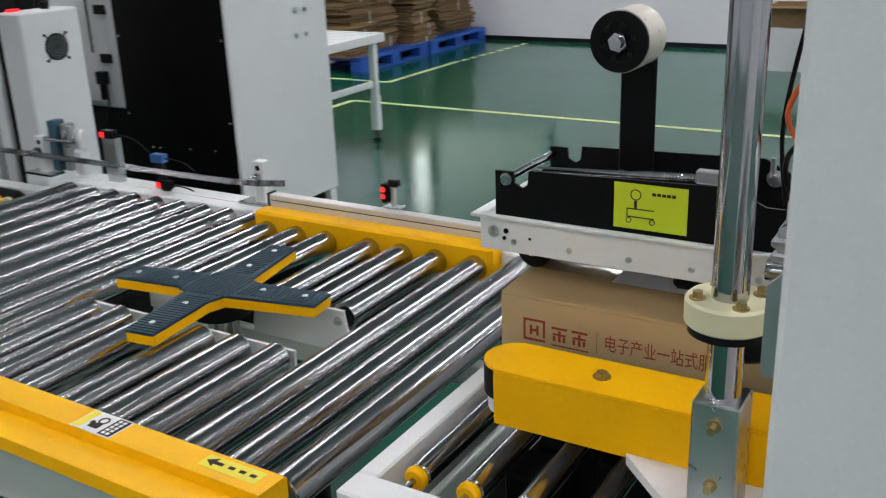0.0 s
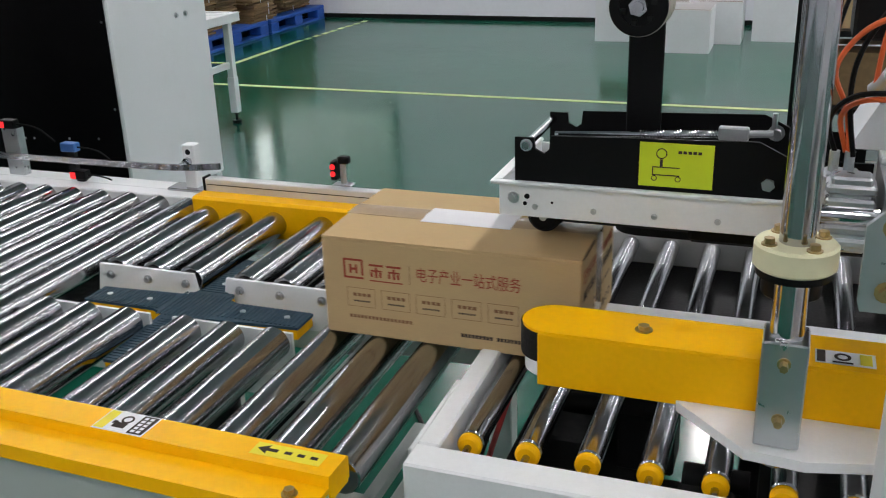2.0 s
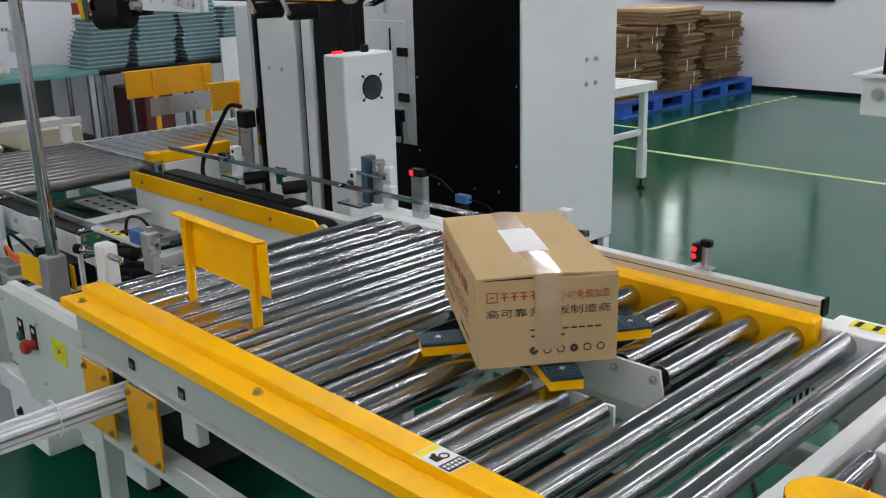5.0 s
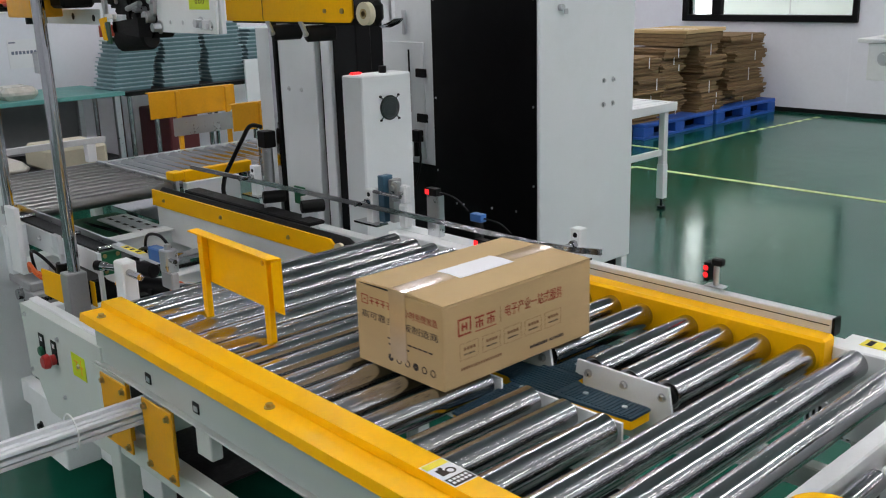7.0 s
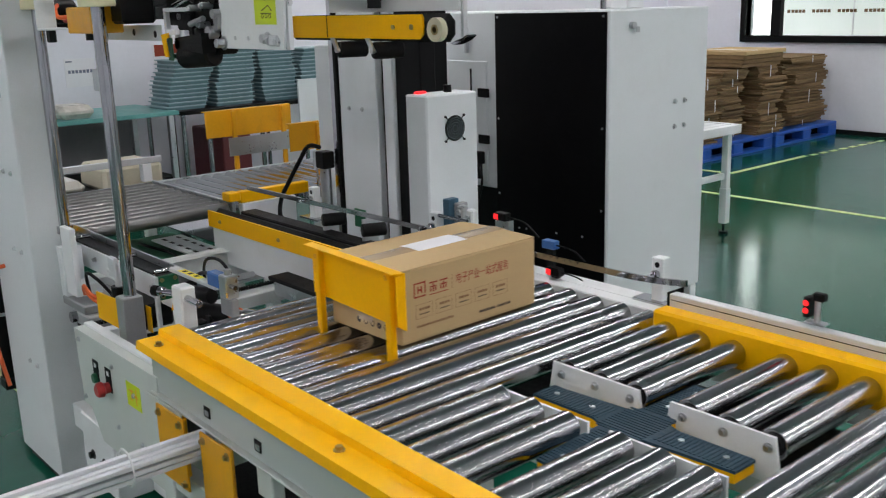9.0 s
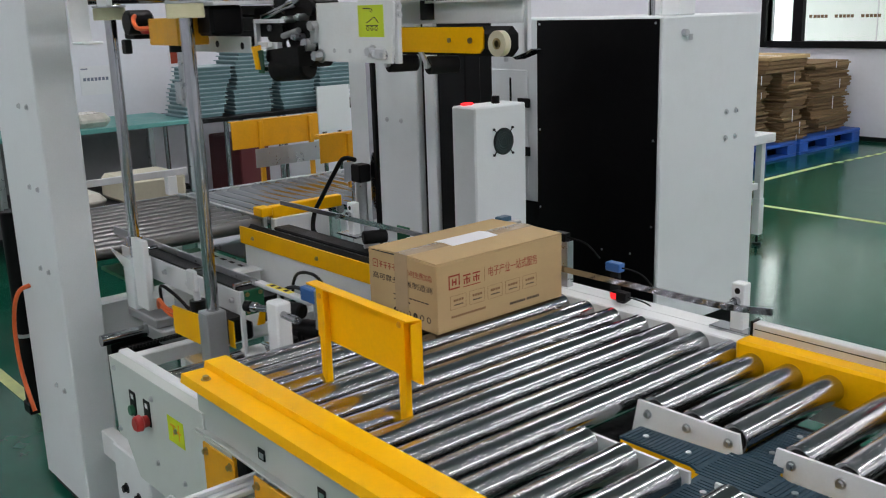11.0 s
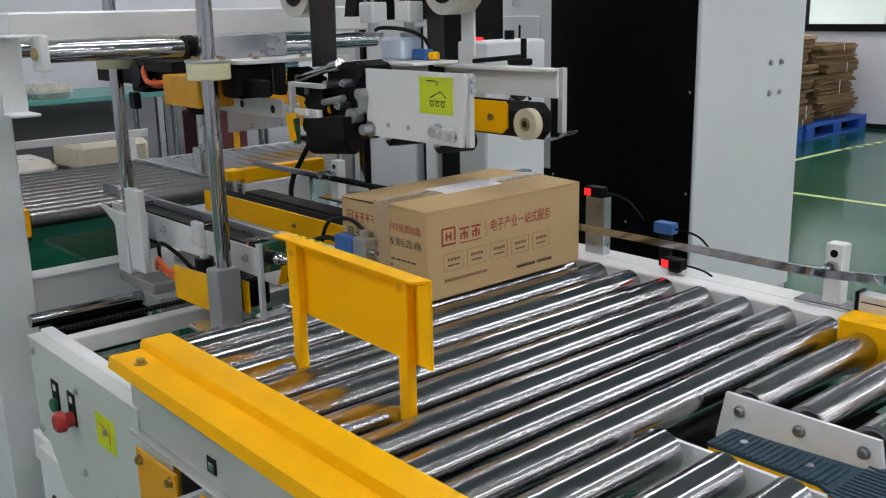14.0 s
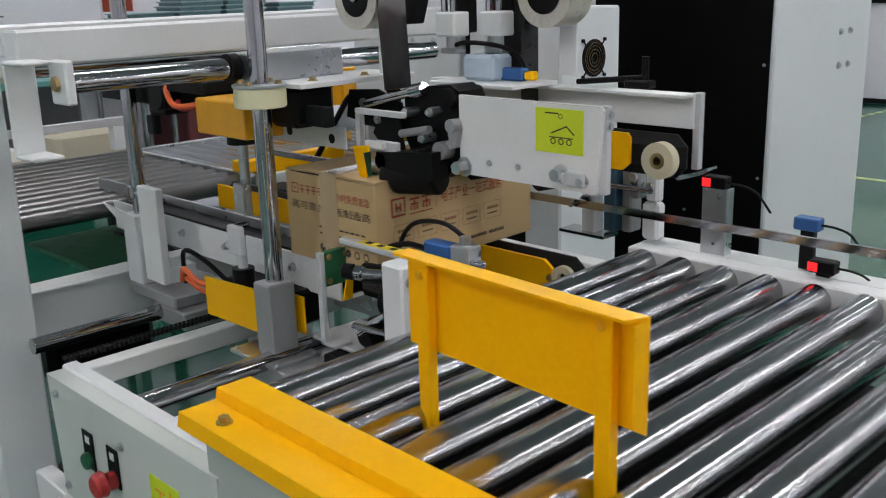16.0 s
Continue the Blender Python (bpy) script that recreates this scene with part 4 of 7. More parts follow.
part("reel_core", Mesh().pipe((-0.512, 1.218, 1.305), (-0.512, 1.224, 1.305), 0.0398, 0.026, 40).pipe((-0.512, 1.221, 1.305), (-0.512, 1.287, 1.305), 0.0298, 0.012, 30), BLACK, reel)
rb = Mesh()
for k in range(6):
    a = k * math.pi / 3 + 0.3
    rb.box(-0.512 + 0.022 * math.cos(a) - 0.004, -0.512 + 0.022 * math.cos(a) + 0.004, 1.217, 1.221, 1.305 + 0.022 * math.sin(a) - 0.004, 1.305 + 0.022 * math.sin(a) + 0.004, 0.001)
part("reel_ribs", rb, DARK, reel)
part("reel_nut", Mesh().cyl((-0.512, 1.205, 1.305), (-0.512, 1.29, 1.305), 0.008, n=14).cyl((-0.512, 1.212, 1.305), (-0.512, 1.219, 1.305), 0.013, n=6), STEEL, reel)
part("lower_wheel", Mesh().cyl((-0.63, 1.24, 0.992), (-0.63, 1.30, 0.992), 0.018, n=24, c=0.002), RUBBER, h1)
part("collar", Mesh().cyl((-0.285, 0.962, 1.055), (-0.285, 0.962, 1.085), 0.046, n=40, c=0.003), NYLON, h1, "cream nylon guide collar")
bb = Mesh()
for a in (0.6, 2.2, 3.7, 5.3):
    bolt(bb, (-0.285 + 0.034 * math.cos(a), 0.962 + 0.034 * math.sin(a), 1.085), (0, 0, 1), 0.006, 0.008)
part("collar_bolts", bb, BRASS, h1)
part("collar_seal", Mesh().cyl((-0.285, 0.962, 1.046), (-0.285, 0.962, 1.0545), 0.042, n=32), BLACK, h1)
part("motor", Mesh().cyl((-0.285, 1.045, 0.985), (-0.285, 1.045, 1.045), 0.036, n=28, c=0.004), BLACK, h1)
part("carriage", Mesh().box(-0.198, -0.10, 1.00, 1.16, 1.075, 1.14, 0.004), CAST, h1)
for k in range(5):
    part("cylinder_rib", Mesh().box(-0.259, -0.205, 1.012, 1.055, 1.062 + k * 0.016, 1.073 + k * 0.016, 0.003), ZINC, h1)
part("cylinder_core", Mesh().box(-0.254, -0.210, 1.017, 1.050, 1.055, 1.146, 0.003), ZINC, h1)
part("carriage_rod", Mesh().cyl((-0.262, 1.02, 1.10), (-0.10, 1.02, 1.10), 0.012, n=16), STEEL, h1)
part("valve_block", Mesh().box(-0.262, -0.222, 1.06, 1.10, 1.06, 1.135, 0.003).cyl((-0.252, 1.08, 1.135), (-0.252, 1.08, 1.16), 0.006, n=10).cyl((-0.235, 1.08, 1.135), (-0.235, 1.08, 1.16), 0.006, n=10), ZINC, h1)
part("slanted_cover", Mesh().prism([(-0.235, 1.15), (-0.16, 1.30), (-0.05, 1.30), (-0.05, 1.15)], "y", 1.13, 1.25), WHITE2, h1)
part("black_hood", Mesh().box(-0.24, -0.05, 1.26, 1.36, 1.26, 1.34, 0.004), BLACK, h1)
part("hose", Mesh().tube([(-0.235, 1.08, 1.155), (-0.245, 1.08, 1.21), (-0.262, 1.06, 1.26), (-0.235, 1.03, 1.31), (-0.18, 1.0, 1.34)], 0.0032), ORANGE, h1)
part("hose", Mesh().tube([(-0.24, 1.085, 1.158), (-0.25, 1.07, 1.205), (-0.225, 1.02, 1.235), (-0.17, 1.0, 1.235)], 0.0032), ORANGE, h1)
part("hose", Mesh().tube([(-0.252, 1.08, 1.158), (-0.262, 1.07, 1.20), (-0.235, 1.02, 1.24), (-0.16, 1.0, 1.245)], 0.0032), BLACK, h1)
part("hose", Mesh().tube([(-0.262, 1.09, 1.15), (-0.272, 1.09, 1.23), (-0.262, 1.08, 1.31), (-0.24, 1.05, 1.40)], 0.0026), BLACK, h1)
part("hose", Mesh().tube([(-0.20, 1.15, 1.22), (-0.19, 1.12, 1.29), (-0.16, 1.08, 1.33)], 0.0032), RED, h1)
part("hose", Mesh().tube([(-0.232, 1.075, 1.155), (-0.243, 1.07, 1.23), (-0.235, 1.05, 1.29), (-0.20, 1.02, 1.36)], 0.0032), BLACK, h1)
part("hose", Mesh().tube([(-0.215, 1.11, 1.235), (-0.21, 1.09, 1.30), (-0.19, 1.05, 1.35)], 0.0032), ORANGE, h1)
part("fitting", Mesh().cyl((-0.215, 1.12, 1.225), (-0.20, 1.10, 1.245), 0.010, n=12).cyl((-0.205, 1.13, 1.215), (-0.19, 1.11, 1.235), 0.010, n=12), ZINC, h1)
part("head_beam", Mesh().box(-0.20, 0.1, 1.10, 1.45, 1.14, 1.15, 0.002), WHITE, h1)

wipe = thing("tape_wiper", "black tape wiper with a rubber wheel under the tape head", "tape wiper", (-0.4, 1.27, 1.0))
part("wheel", Mesh().cyl((-0.645, 1.235, 0.985), (-0.645, 1.300, 0.985), 0.026, n=28, c=0.004), RUBBER, wipe)
part("wheel_bolt", Mesh().cyl((-0.645, 1.230, 0.985), (-0.645, 1.236, 0.985), 0.006, n=12), ZINC, wipe)
part("arm", Mesh().box(-0.630, -0.42, 1.24, 1.295, 0.975, 1.008, 0.006), BLACK, wipe)
part("body", Mesh().box(-0.43, -0.12, 1.23, 1.33, 0.965, 1.010, 0.006), BLACK, wipe)
part("pale_strip", Mesh().box(-0.55, -0.12, 1.236, 1.2385, 0.998, 1.010, 0.001), NYLON, wipe)

# ---- second carton sealer ----
s2 = thing("carton_sealer", "white carton sealer frame with steel guide rods and an emergency stop", "carton sealer", (-3.0, 1.25, 0), "sealers")
part("front_column", Mesh().box(-3.68, -3.305, 0.838, 0.952, 0.03, 2.2, 0.004), WHITE2, s2, "tall white front column")
part("column_label", Mesh().box(-3.66, -3.58, 0.8366, 0.8378, 1.47, 1.57, 0.0003), LIME, s2, "lime warning label")
part("column_foot", Mesh().box(-3.64, -3.32, 0.850, 0.945, 0.0, 0.03, 0.002), BLACK, s2)
part("rear_column", Mesh().box(-3.62, -3.45, 2.12, 2.2, 0.0, 1.35, 0.004), WHITE2, s2)
bb = Mesh()
for z in (0.40, 0.78, 1.03, 1.27):
    for x in (-3.46, -3.39):
        bolt(bb, (x, 0.838, z), (0, -1, 0), 0.006, 0.007)
part("column_bolts", bb, ZINC, s2)
cd = part("cable_conduit", Mesh().cyl((-3.72, 0.84, 0.27), (-3.72, 0.84, 0.92), 0.030, n=20, c=0.004).box(-3.755, -3.69, 0.81, 0.87, 0.23, 0.2695, 0.004), BLACK, s2, "black cable conduit beside the column")
part("conduit_ring", Mesh().pipe((-3.72, 0.84, 0.50), (-3.72, 0.84, 0.512), 0.033, 0.030), ZINC, cd)
part("conduit_bracket", Mesh().box(-3.70, -3.681, 0.866, 0.90, 0.66, 0.69, 0.002), ZINC, s2)
# panel front in the shaded white, its top in plain white
panel = part("control_panel", Mesh().prism([(-2.76, 0.705), (-2.262, 0.705), (-2.262, 0.42), (-2.64, 0.42), (-2.70, 0.50), (-2.745, 0.50)], "y", 0.757, 0.785), SHADEDWHITE, s2)
part("panel_top", Mesh().box(-2.77, -2.262, 0.7855, 0.812, 0.60, 0.709, 0.003), WHITE, s2)
es = part("emergency_stop", Mesh().cyl((-2.552, 0.757, 0.597), (-2.552, 0.742, 0.597), 0.014, n=24).cyl((-2.552, 0.7415, 0.597), (-2.552, 0.722, 0.597), 0.0200, 0.0185, n=28, c=0.004), RED, panel, "red mushroom stop button")
gb = part("start_button", Mesh().cyl((-2.632, 0.757, 0.600), (-2.632, 0.745, 0.600), 0.013, n=20, c=0.002), GREENPCB, panel, "green push button")
for x in (-2.552, -2.632):
    bp_ = part("button_plate", Mesh().box(x - 0.016, x + 0.018, 0.7545, 0.7565, 0.585, 0.648, 0.0005), BLACK, panel)
    part("plate_mark", Mesh().box(x - 0.006, x + 0.008, 0.7540, 0.7544, 0.628, 0.640, 0.0001), PAPER, bp_)
lb = part("caution_label", Mesh().box(-2.441, -2.362, 0.7556, 0.7567, 0.587, 0.649, 0.0003), LIME, panel, "lime caution label")
mk = Mesh()
for a, b, c, d in ((-2.425, -2.400, 0.628, 0.632), (-2.415, -2.411, 0.605, 0.628), (-2.395, -2.375, 0.618, 0.622), (-2.387, -2.383, 0.600, 0.640)):
    mk.box(a, b, 0.7550, 0.7555, c, d, 0.0001)
part("caution_mark", mk, OCHRE, panel)
bb = Mesh()
for x, z in ((-2.73, 0.68), (-2.52, 0.66), (-2.73, 0.52), (-2.52, 0.50), (-2.40, 0.62), (-2.38, 0.50)):
    bolt(bb, (x, 0.757, z), (0, -1, 0), 0.005, 0.006)
part("panel_bolts", bb, ZINC, panel)
part("lower_bracket", Mesh().box(-2.93, -2.70, 0.80, 0.90, 0.20, 0.40, 0.004), WHITE, s2)
bb = Mesh()
for x in (-2.86, -2.78):
    bolt(bb, (x, 0.80, 0.29), (0, -1, 0), 0.010, 0.012)
part("bracket_bolts", bb, DARK, s2)
part("base_beam", Mesh().box(-3.30, -2.33, 0.90, 0.94, 0.20, 0.28, 0.003), WHITE, s2)
part("cross_beam", Mesh().box(-3.44, -3.385, 0.89, 1.80, 0.52, 0.655, 0.003).box(-3.384, -3.36, 0.89, 1.80, 0.650, 0.655, 0.001), WHITE, s2)
part("cross_beam", Mesh().box(-3.045, -3.005, 0.89, 1.80, 0.550, 0.592, 0.003), WHITE, s2)
part("cross_beam", Mesh().box(-2.37, -2.33, 0.86, 1.70, 0.55, 0.69, 0.003), WHITE, s2)
part("rear_beam", Mesh().box(-3.60, -2.34, 1.801, 1.85, 0.55, 0.70, 0.003), WHITE, s2)
for x, y in ((-3.58, 1.825), (-2.37, 1.825)):
    part("frame_leg", Mesh().box(x - 0.03, x + 0.03, y - 0.02, y + 0.02, 0.0, 0.55, 0.003), WHITE, s2)
part("cross_beam", Mesh().box(-2.665, -2.60, 0.813, 1.80, 0.53, 0.605, 0.003), WHITE, s2)
part("front_bracket", Mesh().box(-2.52, -2.38, 0.815, 0.93, 0.575, 0.640, 0.003), WHITE, s2, "white angle block under the rail end")
part("bracket_pad", Mesh().box(-2.54, -2.375, 0.82, 0.935, 0.641, 0.653, 0.002), BLACK, s2)
part("guide_rod", Mesh().cyl((-2.70, 0.813, 0.628), (-2.70, 1.80, 0.628), 0.017, n=24), STEEL, s2)
part("guide_rod", Mesh().cyl((-3.205, 0.90, 0.593), (-3.205, 1.80, 0.593), 0.017, n=24), STEEL, s2)
ch = Mesh()
for k in range(90):
    y = 0.902 + k * 0.0100
    ch.box(-3.066, -3.062, y, y + 0.0085, 0.600, 0.609, 0.001).box(-3.050, -3.046, y, y + 0.0085, 0.600, 0.609, 0.001)
    ch.cyl((-3.062, y + 0.004, 0.6045), (-3.050, y + 0.004, 0.6045), 0.0032, n=8)
part("drive_chain", ch, BLACK, s2)
car = thing("side_carriage", "sliding side carriage with two steel posts, yellow cover and guide bar", "carriage", (-2.9, 1.167, 0.6))
part("post", Mesh().cyl((-2.715, 1.167, 0.77), (-2.715, 1.167, 2.0), 0.0165, n=32), STEEL, car, "polished steel guide post")
part("post", Mesh().cyl((-3.30, 1.216, 0.72), (-3.30, 1.216, 2.0), 0.0165, n=32), STEEL, car, "polished steel guide post")
part("post_block", Mesh().box(-2.739, -2.689, 1.135, 1.192, 0.6325, 0.770, 0.003), CAST, car)
part("block_foot", Mesh().box(-2.80, -2.655, 1.112, 1.215, 0.625, 0.632, 0.001), ZINC, car)
part("carriage_block", Mesh().box(-2.765, -2.63, 1.118, 1.34, 0.575, 0.6245, 0.004), CAST, car)
part("carriage_block", Mesh().box(-3.335, -3.13, 1.185, 1.34, 0.612, 0.640, 0.004).box(-3.235, -3.10, 1.185, 1.34, 0.570, 0.611, 0.004), CAST, car)
fx = Mesh()
for x, y in ((-2.66, 1.122), (-2.66, 1.205), (-2.79, 1.122)):
    bolt(fx, (x, y, 0.632), (0, 0, 1), 0.004, 0.004)
part("foot_bolts", fx, ZINC, car)
part("rear_block", Mesh().box(-3.335, -3.27, 1.185, 1.25, 0.6405, 0.80, 0.003), WHITE2, car)
part("post_bracket", Mesh().box(-3.235, -3.155, 1.178, 1.196, 0.665, 0.877, 0.002).box(-3.235, -3.155, 1.1965, 1.26, 0.665, 0.700, 0.002), WHITE, car, "white angle bracket beside the rear post")
part("bracket_wing", Mesh().prism([(-3.42, 0.812), (-3.27, 0.800), (-3.27, 0.775), (-3.33, 0.770)], "y", 1.183, 1.187), WHITE, car)
part("post_clip", Mesh().pipe((-3.30, 1.216, 0.838), (-3.30, 1.216, 0.862), 0.024, 0.017, 20).cyl((-3.278, 1.20, 0.85), (-3.236, 1.19, 0.85), 0.007, n=12), STEEL, car)
part("motor_guard", Mesh().prism([(-2.967, 0.727), (-2.755, 0.738), (-2.755, 0.652), (-2.965, 0.648)], "y", 1.168, 1.1725), YELLOW, car, "yellow bent cover plate")
part("motor_guard", Mesh().box(-2.71, -2.682, 1.2035, 1.207, 0.662, 0.735, 0.001), YELLOW, car)
part("motor", Mesh().box(-2.95, -2.75, 1.20, 1.30, 0.650, 0.72, 0.006).cyl((-2.87, 1.20, 0.70), (-2.87, 1.20, 0.757), 0.022, n=16), BLACK, car)
part("adjuster", Mesh().box(-2.892, -2.850, 1.183, 1.198, 0.785, 0.843, 0.003).cyl((-2.87, 1.20, 0.757), (-2.87, 1.20, 0.82), 0.010, n=14).cyl((-2.90, 1.19, 0.80), (-2.88, 1.19, 0.80), 0.008, n=10), ALU, car)
part("adjuster_plate", Mesh().box(-2.85, -2.79, 1.199, 1.203, 0.775, 0.825, 0.001), ALU, car)
part("guide_bar", Mesh().box(-3.75, -2.664, 1.328, 1.334, 0.776, 0.808, 0.001), ZINC, car, "flat steel side guide bar")
part("channel", Mesh().box(-3.55, -2.655, 1.270, 1.275, 0.715, 0.785, 0.001).box(-3.55, -2.655, 1.2755, 1.325, 0.715, 0.721, 0.001), WHITE, car)
fx = Mesh()
for x in (-3.40, -3.22, -3.04, -2.93, -2.80, -2.70):
    bolt(fx, (x, 1.270, 0.755), (0, -1, 0), 0.006, 0.010)
part("channel_bolts", fx, ZINC, car)
for x in (-3.40, -3.04, -2.80):
    part("bar_spacer", Mesh().cyl((x, 1.276, 0.792), (x, 1.328, 0.792), 0.008, n=12), STEEL, car)
part("bed_plate", Mesh().box(-3.50, -2.66, 1.2765, 1.327, 0.722, 0.789, 0.001), BLACK, car)
part("carriage_plate", Mesh().box(-2.68, -2.54, 1.216, 1.33, 0.652, 0.660, 0.002), ALU, car)
part("upright", Mesh().box(-2.625, -2.613, 1.195, 1.206, 0.6605, 0.832, 0.001).box(-2.625, -2.585, 1.195, 1.235, 0.6605, 0.667, 0.001), ALU, car)
part("circuit_board", Mesh().box(-2.625, -2.613, 1.2065, 1.262, 0.768, 0.832, 0.001), GREENPCB, car)
fx = Mesh()
for y, z in ((1.215, 0.822), (1.252, 0.822), (1.215, 0.778)):
    bolt(fx, (-2.613, y, z), (1, 0, 0), 0.004, 0.004)
part("board_screws", fx, BRASS, car)
part("yellow_tab", Mesh().prism([(1.226, 0.742), (1.238, 0.782), (1.252, 0.782), (1.248, 0.742)], "x", -2.596, -2.593), YELLOW, car)
part("white_upright", Mesh().box(-2.378, -2.330, 1.133, 1.172, 0.690, 0.875, 0.004), WHITE, car, "white plastic upright with a ball stud")
part("ball_stud", Mesh().cyl((-2.42, 1.13, 0.850), (-2.379, 1.15, 0.850), 0.008, n=14).cyl((-2.432, 1.127, 0.850), (-2.415, 1.133, 0.850), 0.012, n=16, c=0.003), STEEL, car)
part("stud_rod", Mesh().cyl((-2.33, 1.15, 0.848), (-2.27, 1.15, 0.848), 0.009, n=14), STEEL, car)
part("ball_cap", Mesh().cyl((-2.452, 1.12, 0.850), (-2.433, 1.127, 0.850), 0.013, n=16, c=0.003), BLACK, car)
part("arm", Mesh().box(-2.61, -2.36, 1.236, 1.258, 0.842, 0.853, 0.002), ALU, car)
ta = part("arm_label", Mesh().box(-2.56, -2.45, 1.237, 1.257, 0.8532, 0.8537, 0.0002), YELLOWTAPE, car, "yellow and black arrow label")
fx = Mesh()
for x in (-2.545, -2.515, -2.482):
    fx.box(x, x + 0.014, 1.241, 1.253, 0.8539, 0.8543, 0.0001)
part("label_marks", fx, INKBLACK, ta)
part("sensor_block", Mesh().box(-2.385, -2.325, 1.230, 1.258, 0.8535, 0.888, 0.003), BLUE, car, "blue sensor block")
part("valve", Mesh().box(-2.323, -2.285, 1.228, 1.262, 0.835, 0.892, 0.003).cyl((-2.304, 1.245, 0.892), (-2.304, 1.245, 0.905), 0.009, n=12), ZINC, car)
part("valve_screw", Mesh().cyl((-2.285, 1.24, 0.868), (-2.262, 1.24, 0.868), 0.006, n=12), STEEL, car)
part("valve_bracket", Mesh().box(-2.335, -2.28, 1.235, 1.256, 0.79, 0.8345, 0.003), CAST, car)
part("hose", Mesh().tube([(-2.30, 1.25, 0.895), (-2.36, 1.255, 0.915), (-2.44, 1.26, 0.90), (-2.50, 1.28, 0.84), (-2.52, 1.30, 0.77)], 0.004), BLACK, car)
part("hose", Mesh().tube([(-2.38, 1.25, 0.865), (-2.46, 1.265, 0.862), (-2.54, 1.275, 0.83), (-2.57, 1.29, 0.76)], 0.005), BLACK, car)
part("black_cylinder", Mesh().cyl((-2.55, 1.285, 0.735), (-2.42, 1.315, 0.745), 0.026, n=20, c=0.004), BLACK, car)
part("black_cylinder", Mesh().cyl((-2.56, 1.25, 0.795), (-2.45, 1.275, 0.800), 0.020, n=20, c=0.004), BLACK, car)
part("red_ring", Mesh().cyl((-2.418, 1.315, 0.745), (-2.408, 1.318, 0.746), 0.023, n=18), ORANGE, car)
part("connector", Mesh().cyl((-2.406, 1.318, 0.746), (-2.38, 1.324, 0.748), 0.019, n=18, c=0.003).cyl((-2.379, 1.324, 0.748), (-2.34, 1.333, 0.751), 0.023, n=20, c=0.004).cyl((-2.339, 1.333, 0.751), (-2.31, 1.34, 0.753), 0.012, n=16), STEEL, car)
part("rod", Mesh().cyl((-2.56, 1.22, 0.705), (-2.33, 1.25, 0.705), 0.006, n=12).cyl((-2.56, 1.23, 0.69), (-2.50, 1.245, 0.73), 0.008, n=12), STEEL, car)
rng = random.Random(11)
for k in range(12):
    x, y = -2.57 + 0.17 * rng.random(), 1.225 + 0.10 * rng.random()
    z = 0.675 + 0.05 * rng.random()
    if k % 2:
        part("tape_roller", Mesh().cyl((x, y - 0.02, z), (x, y + 0.03, z), 0.009 + 0.010 * rng.random(), n=14), BLACK, car)
    else:
        part("mechanism_block", Mesh().box(x - 0.015, x + 0.02, y - 0.01, y + 0.018, z - 0.015, z + 0.022, 0.003), DARK, car)
part("mechanism_base", Mesh().box(-2.60, -2.36, 1.19, 1.34, 0.640, 0.651, 0.002), DARK, car)
part("base_arm", Mesh().box(-2.629, -2.38, 1.20, 1.30, 0.60, 0.6395, 0.003), DARK, car)
part("hose", Mesh().tube([(-3.06, 1.17, 0.70), (-3.02, 1.155, 0.735), (-2.98, 1.16, 0.715), (-2.955, 1.19, 0.70)], 0.006), ORANGE, car)
part("hose", Mesh().tube([(-3.06, 1.19, 0.69), (-3.03, 1.165, 0.71), (-2.99, 1.175, 0.69), (-2.955, 1.20, 0.68)], 0.005), ORANGE, car)
part("hose", Mesh().tube([(-3.10, 1.20, 0.68), (-3.06, 1.18, 0.76), (-3.0, 1.19, 0.75), (-2.95, 1.21, 0.71)], 0.005), BLACK, car)
part("drive_belt", Mesh().box(-3.50, -2.314, 1.538, 1.60, 0.728, 0.793, 0.028), RUBBER, s2, "black bottom drive belt")
part("belt_guard", Mesh().prism([(-3.49, 0.789), (-2.385, 0.789), (-2.366, 0.775), (-2.366, 0.742), (-2.384, 0.730), (-3.49, 0.730)], "y", 1.530, 1.5375), YELLOW, s2)
part("belt_pulley", Mesh().pipe((-2.340, 1.528, 0.760), (-2.340, 1.5375, 0.760), 0.025, 0.012), CREAM, s2)
part("belt_beam", Mesh().box(-3.48, -2.38, 1.54, 1.60, 0.60, 0.727, 0.003), WHITE, s2)
bb = Mesh()
for x in (-3.4, -3.0, -2.6, -2.37):
    bolt(bb, (x, 1.530, 0.758), (0, -1, 0), 0.005, 0.006)
part("guard_bolts", bb, BRASS, s2)
part("rear_belt", Mesh().box(-3.42, -2.62, 1.625, 1.69, 0.768, 0.780, 0.004), RUBBER, s2)
part("floor_plate", Mesh().box(-3.25, -3.035, 1.45, 1.80, 0.541, 0.549, 0.001), WHITE2, s2)
part("black_strip", Mesh().box(-2.93, -2.40, 1.44, 1.515, 0.655, 0.668, 0.002), RUBBER, s2)
part("strip_beam", Mesh().box(-2.93, -2.40, 1.46, 1.50, 0.60, 0.6545, 0.002), ZINC, s2)
part("hose", Mesh().tube([(-3.60, 0.80, 0.28), (-3.65, 0.79, 0.42), (-3.65, 0.79, 0.58), (-3.60, 0.80, 0.68), (-3.59, 0.836, 0.70)], 0.007), ORANGE, s2)
part("base_tray", Mesh().box(-3.55, -2.40, 0.95, 1.80, 0.14, 0.15, 0.002), DARK, s2)
part("floor_hose", Mesh().tube([(-2.60, 1.02, 0.46), (-2.72, 1.10, 0.50), (-2.85, 1.06, 0.44), (-2.95, 1.20, 0.48), (-3.0, 1.40, 0.42)], 0.010), BLACK, s2)
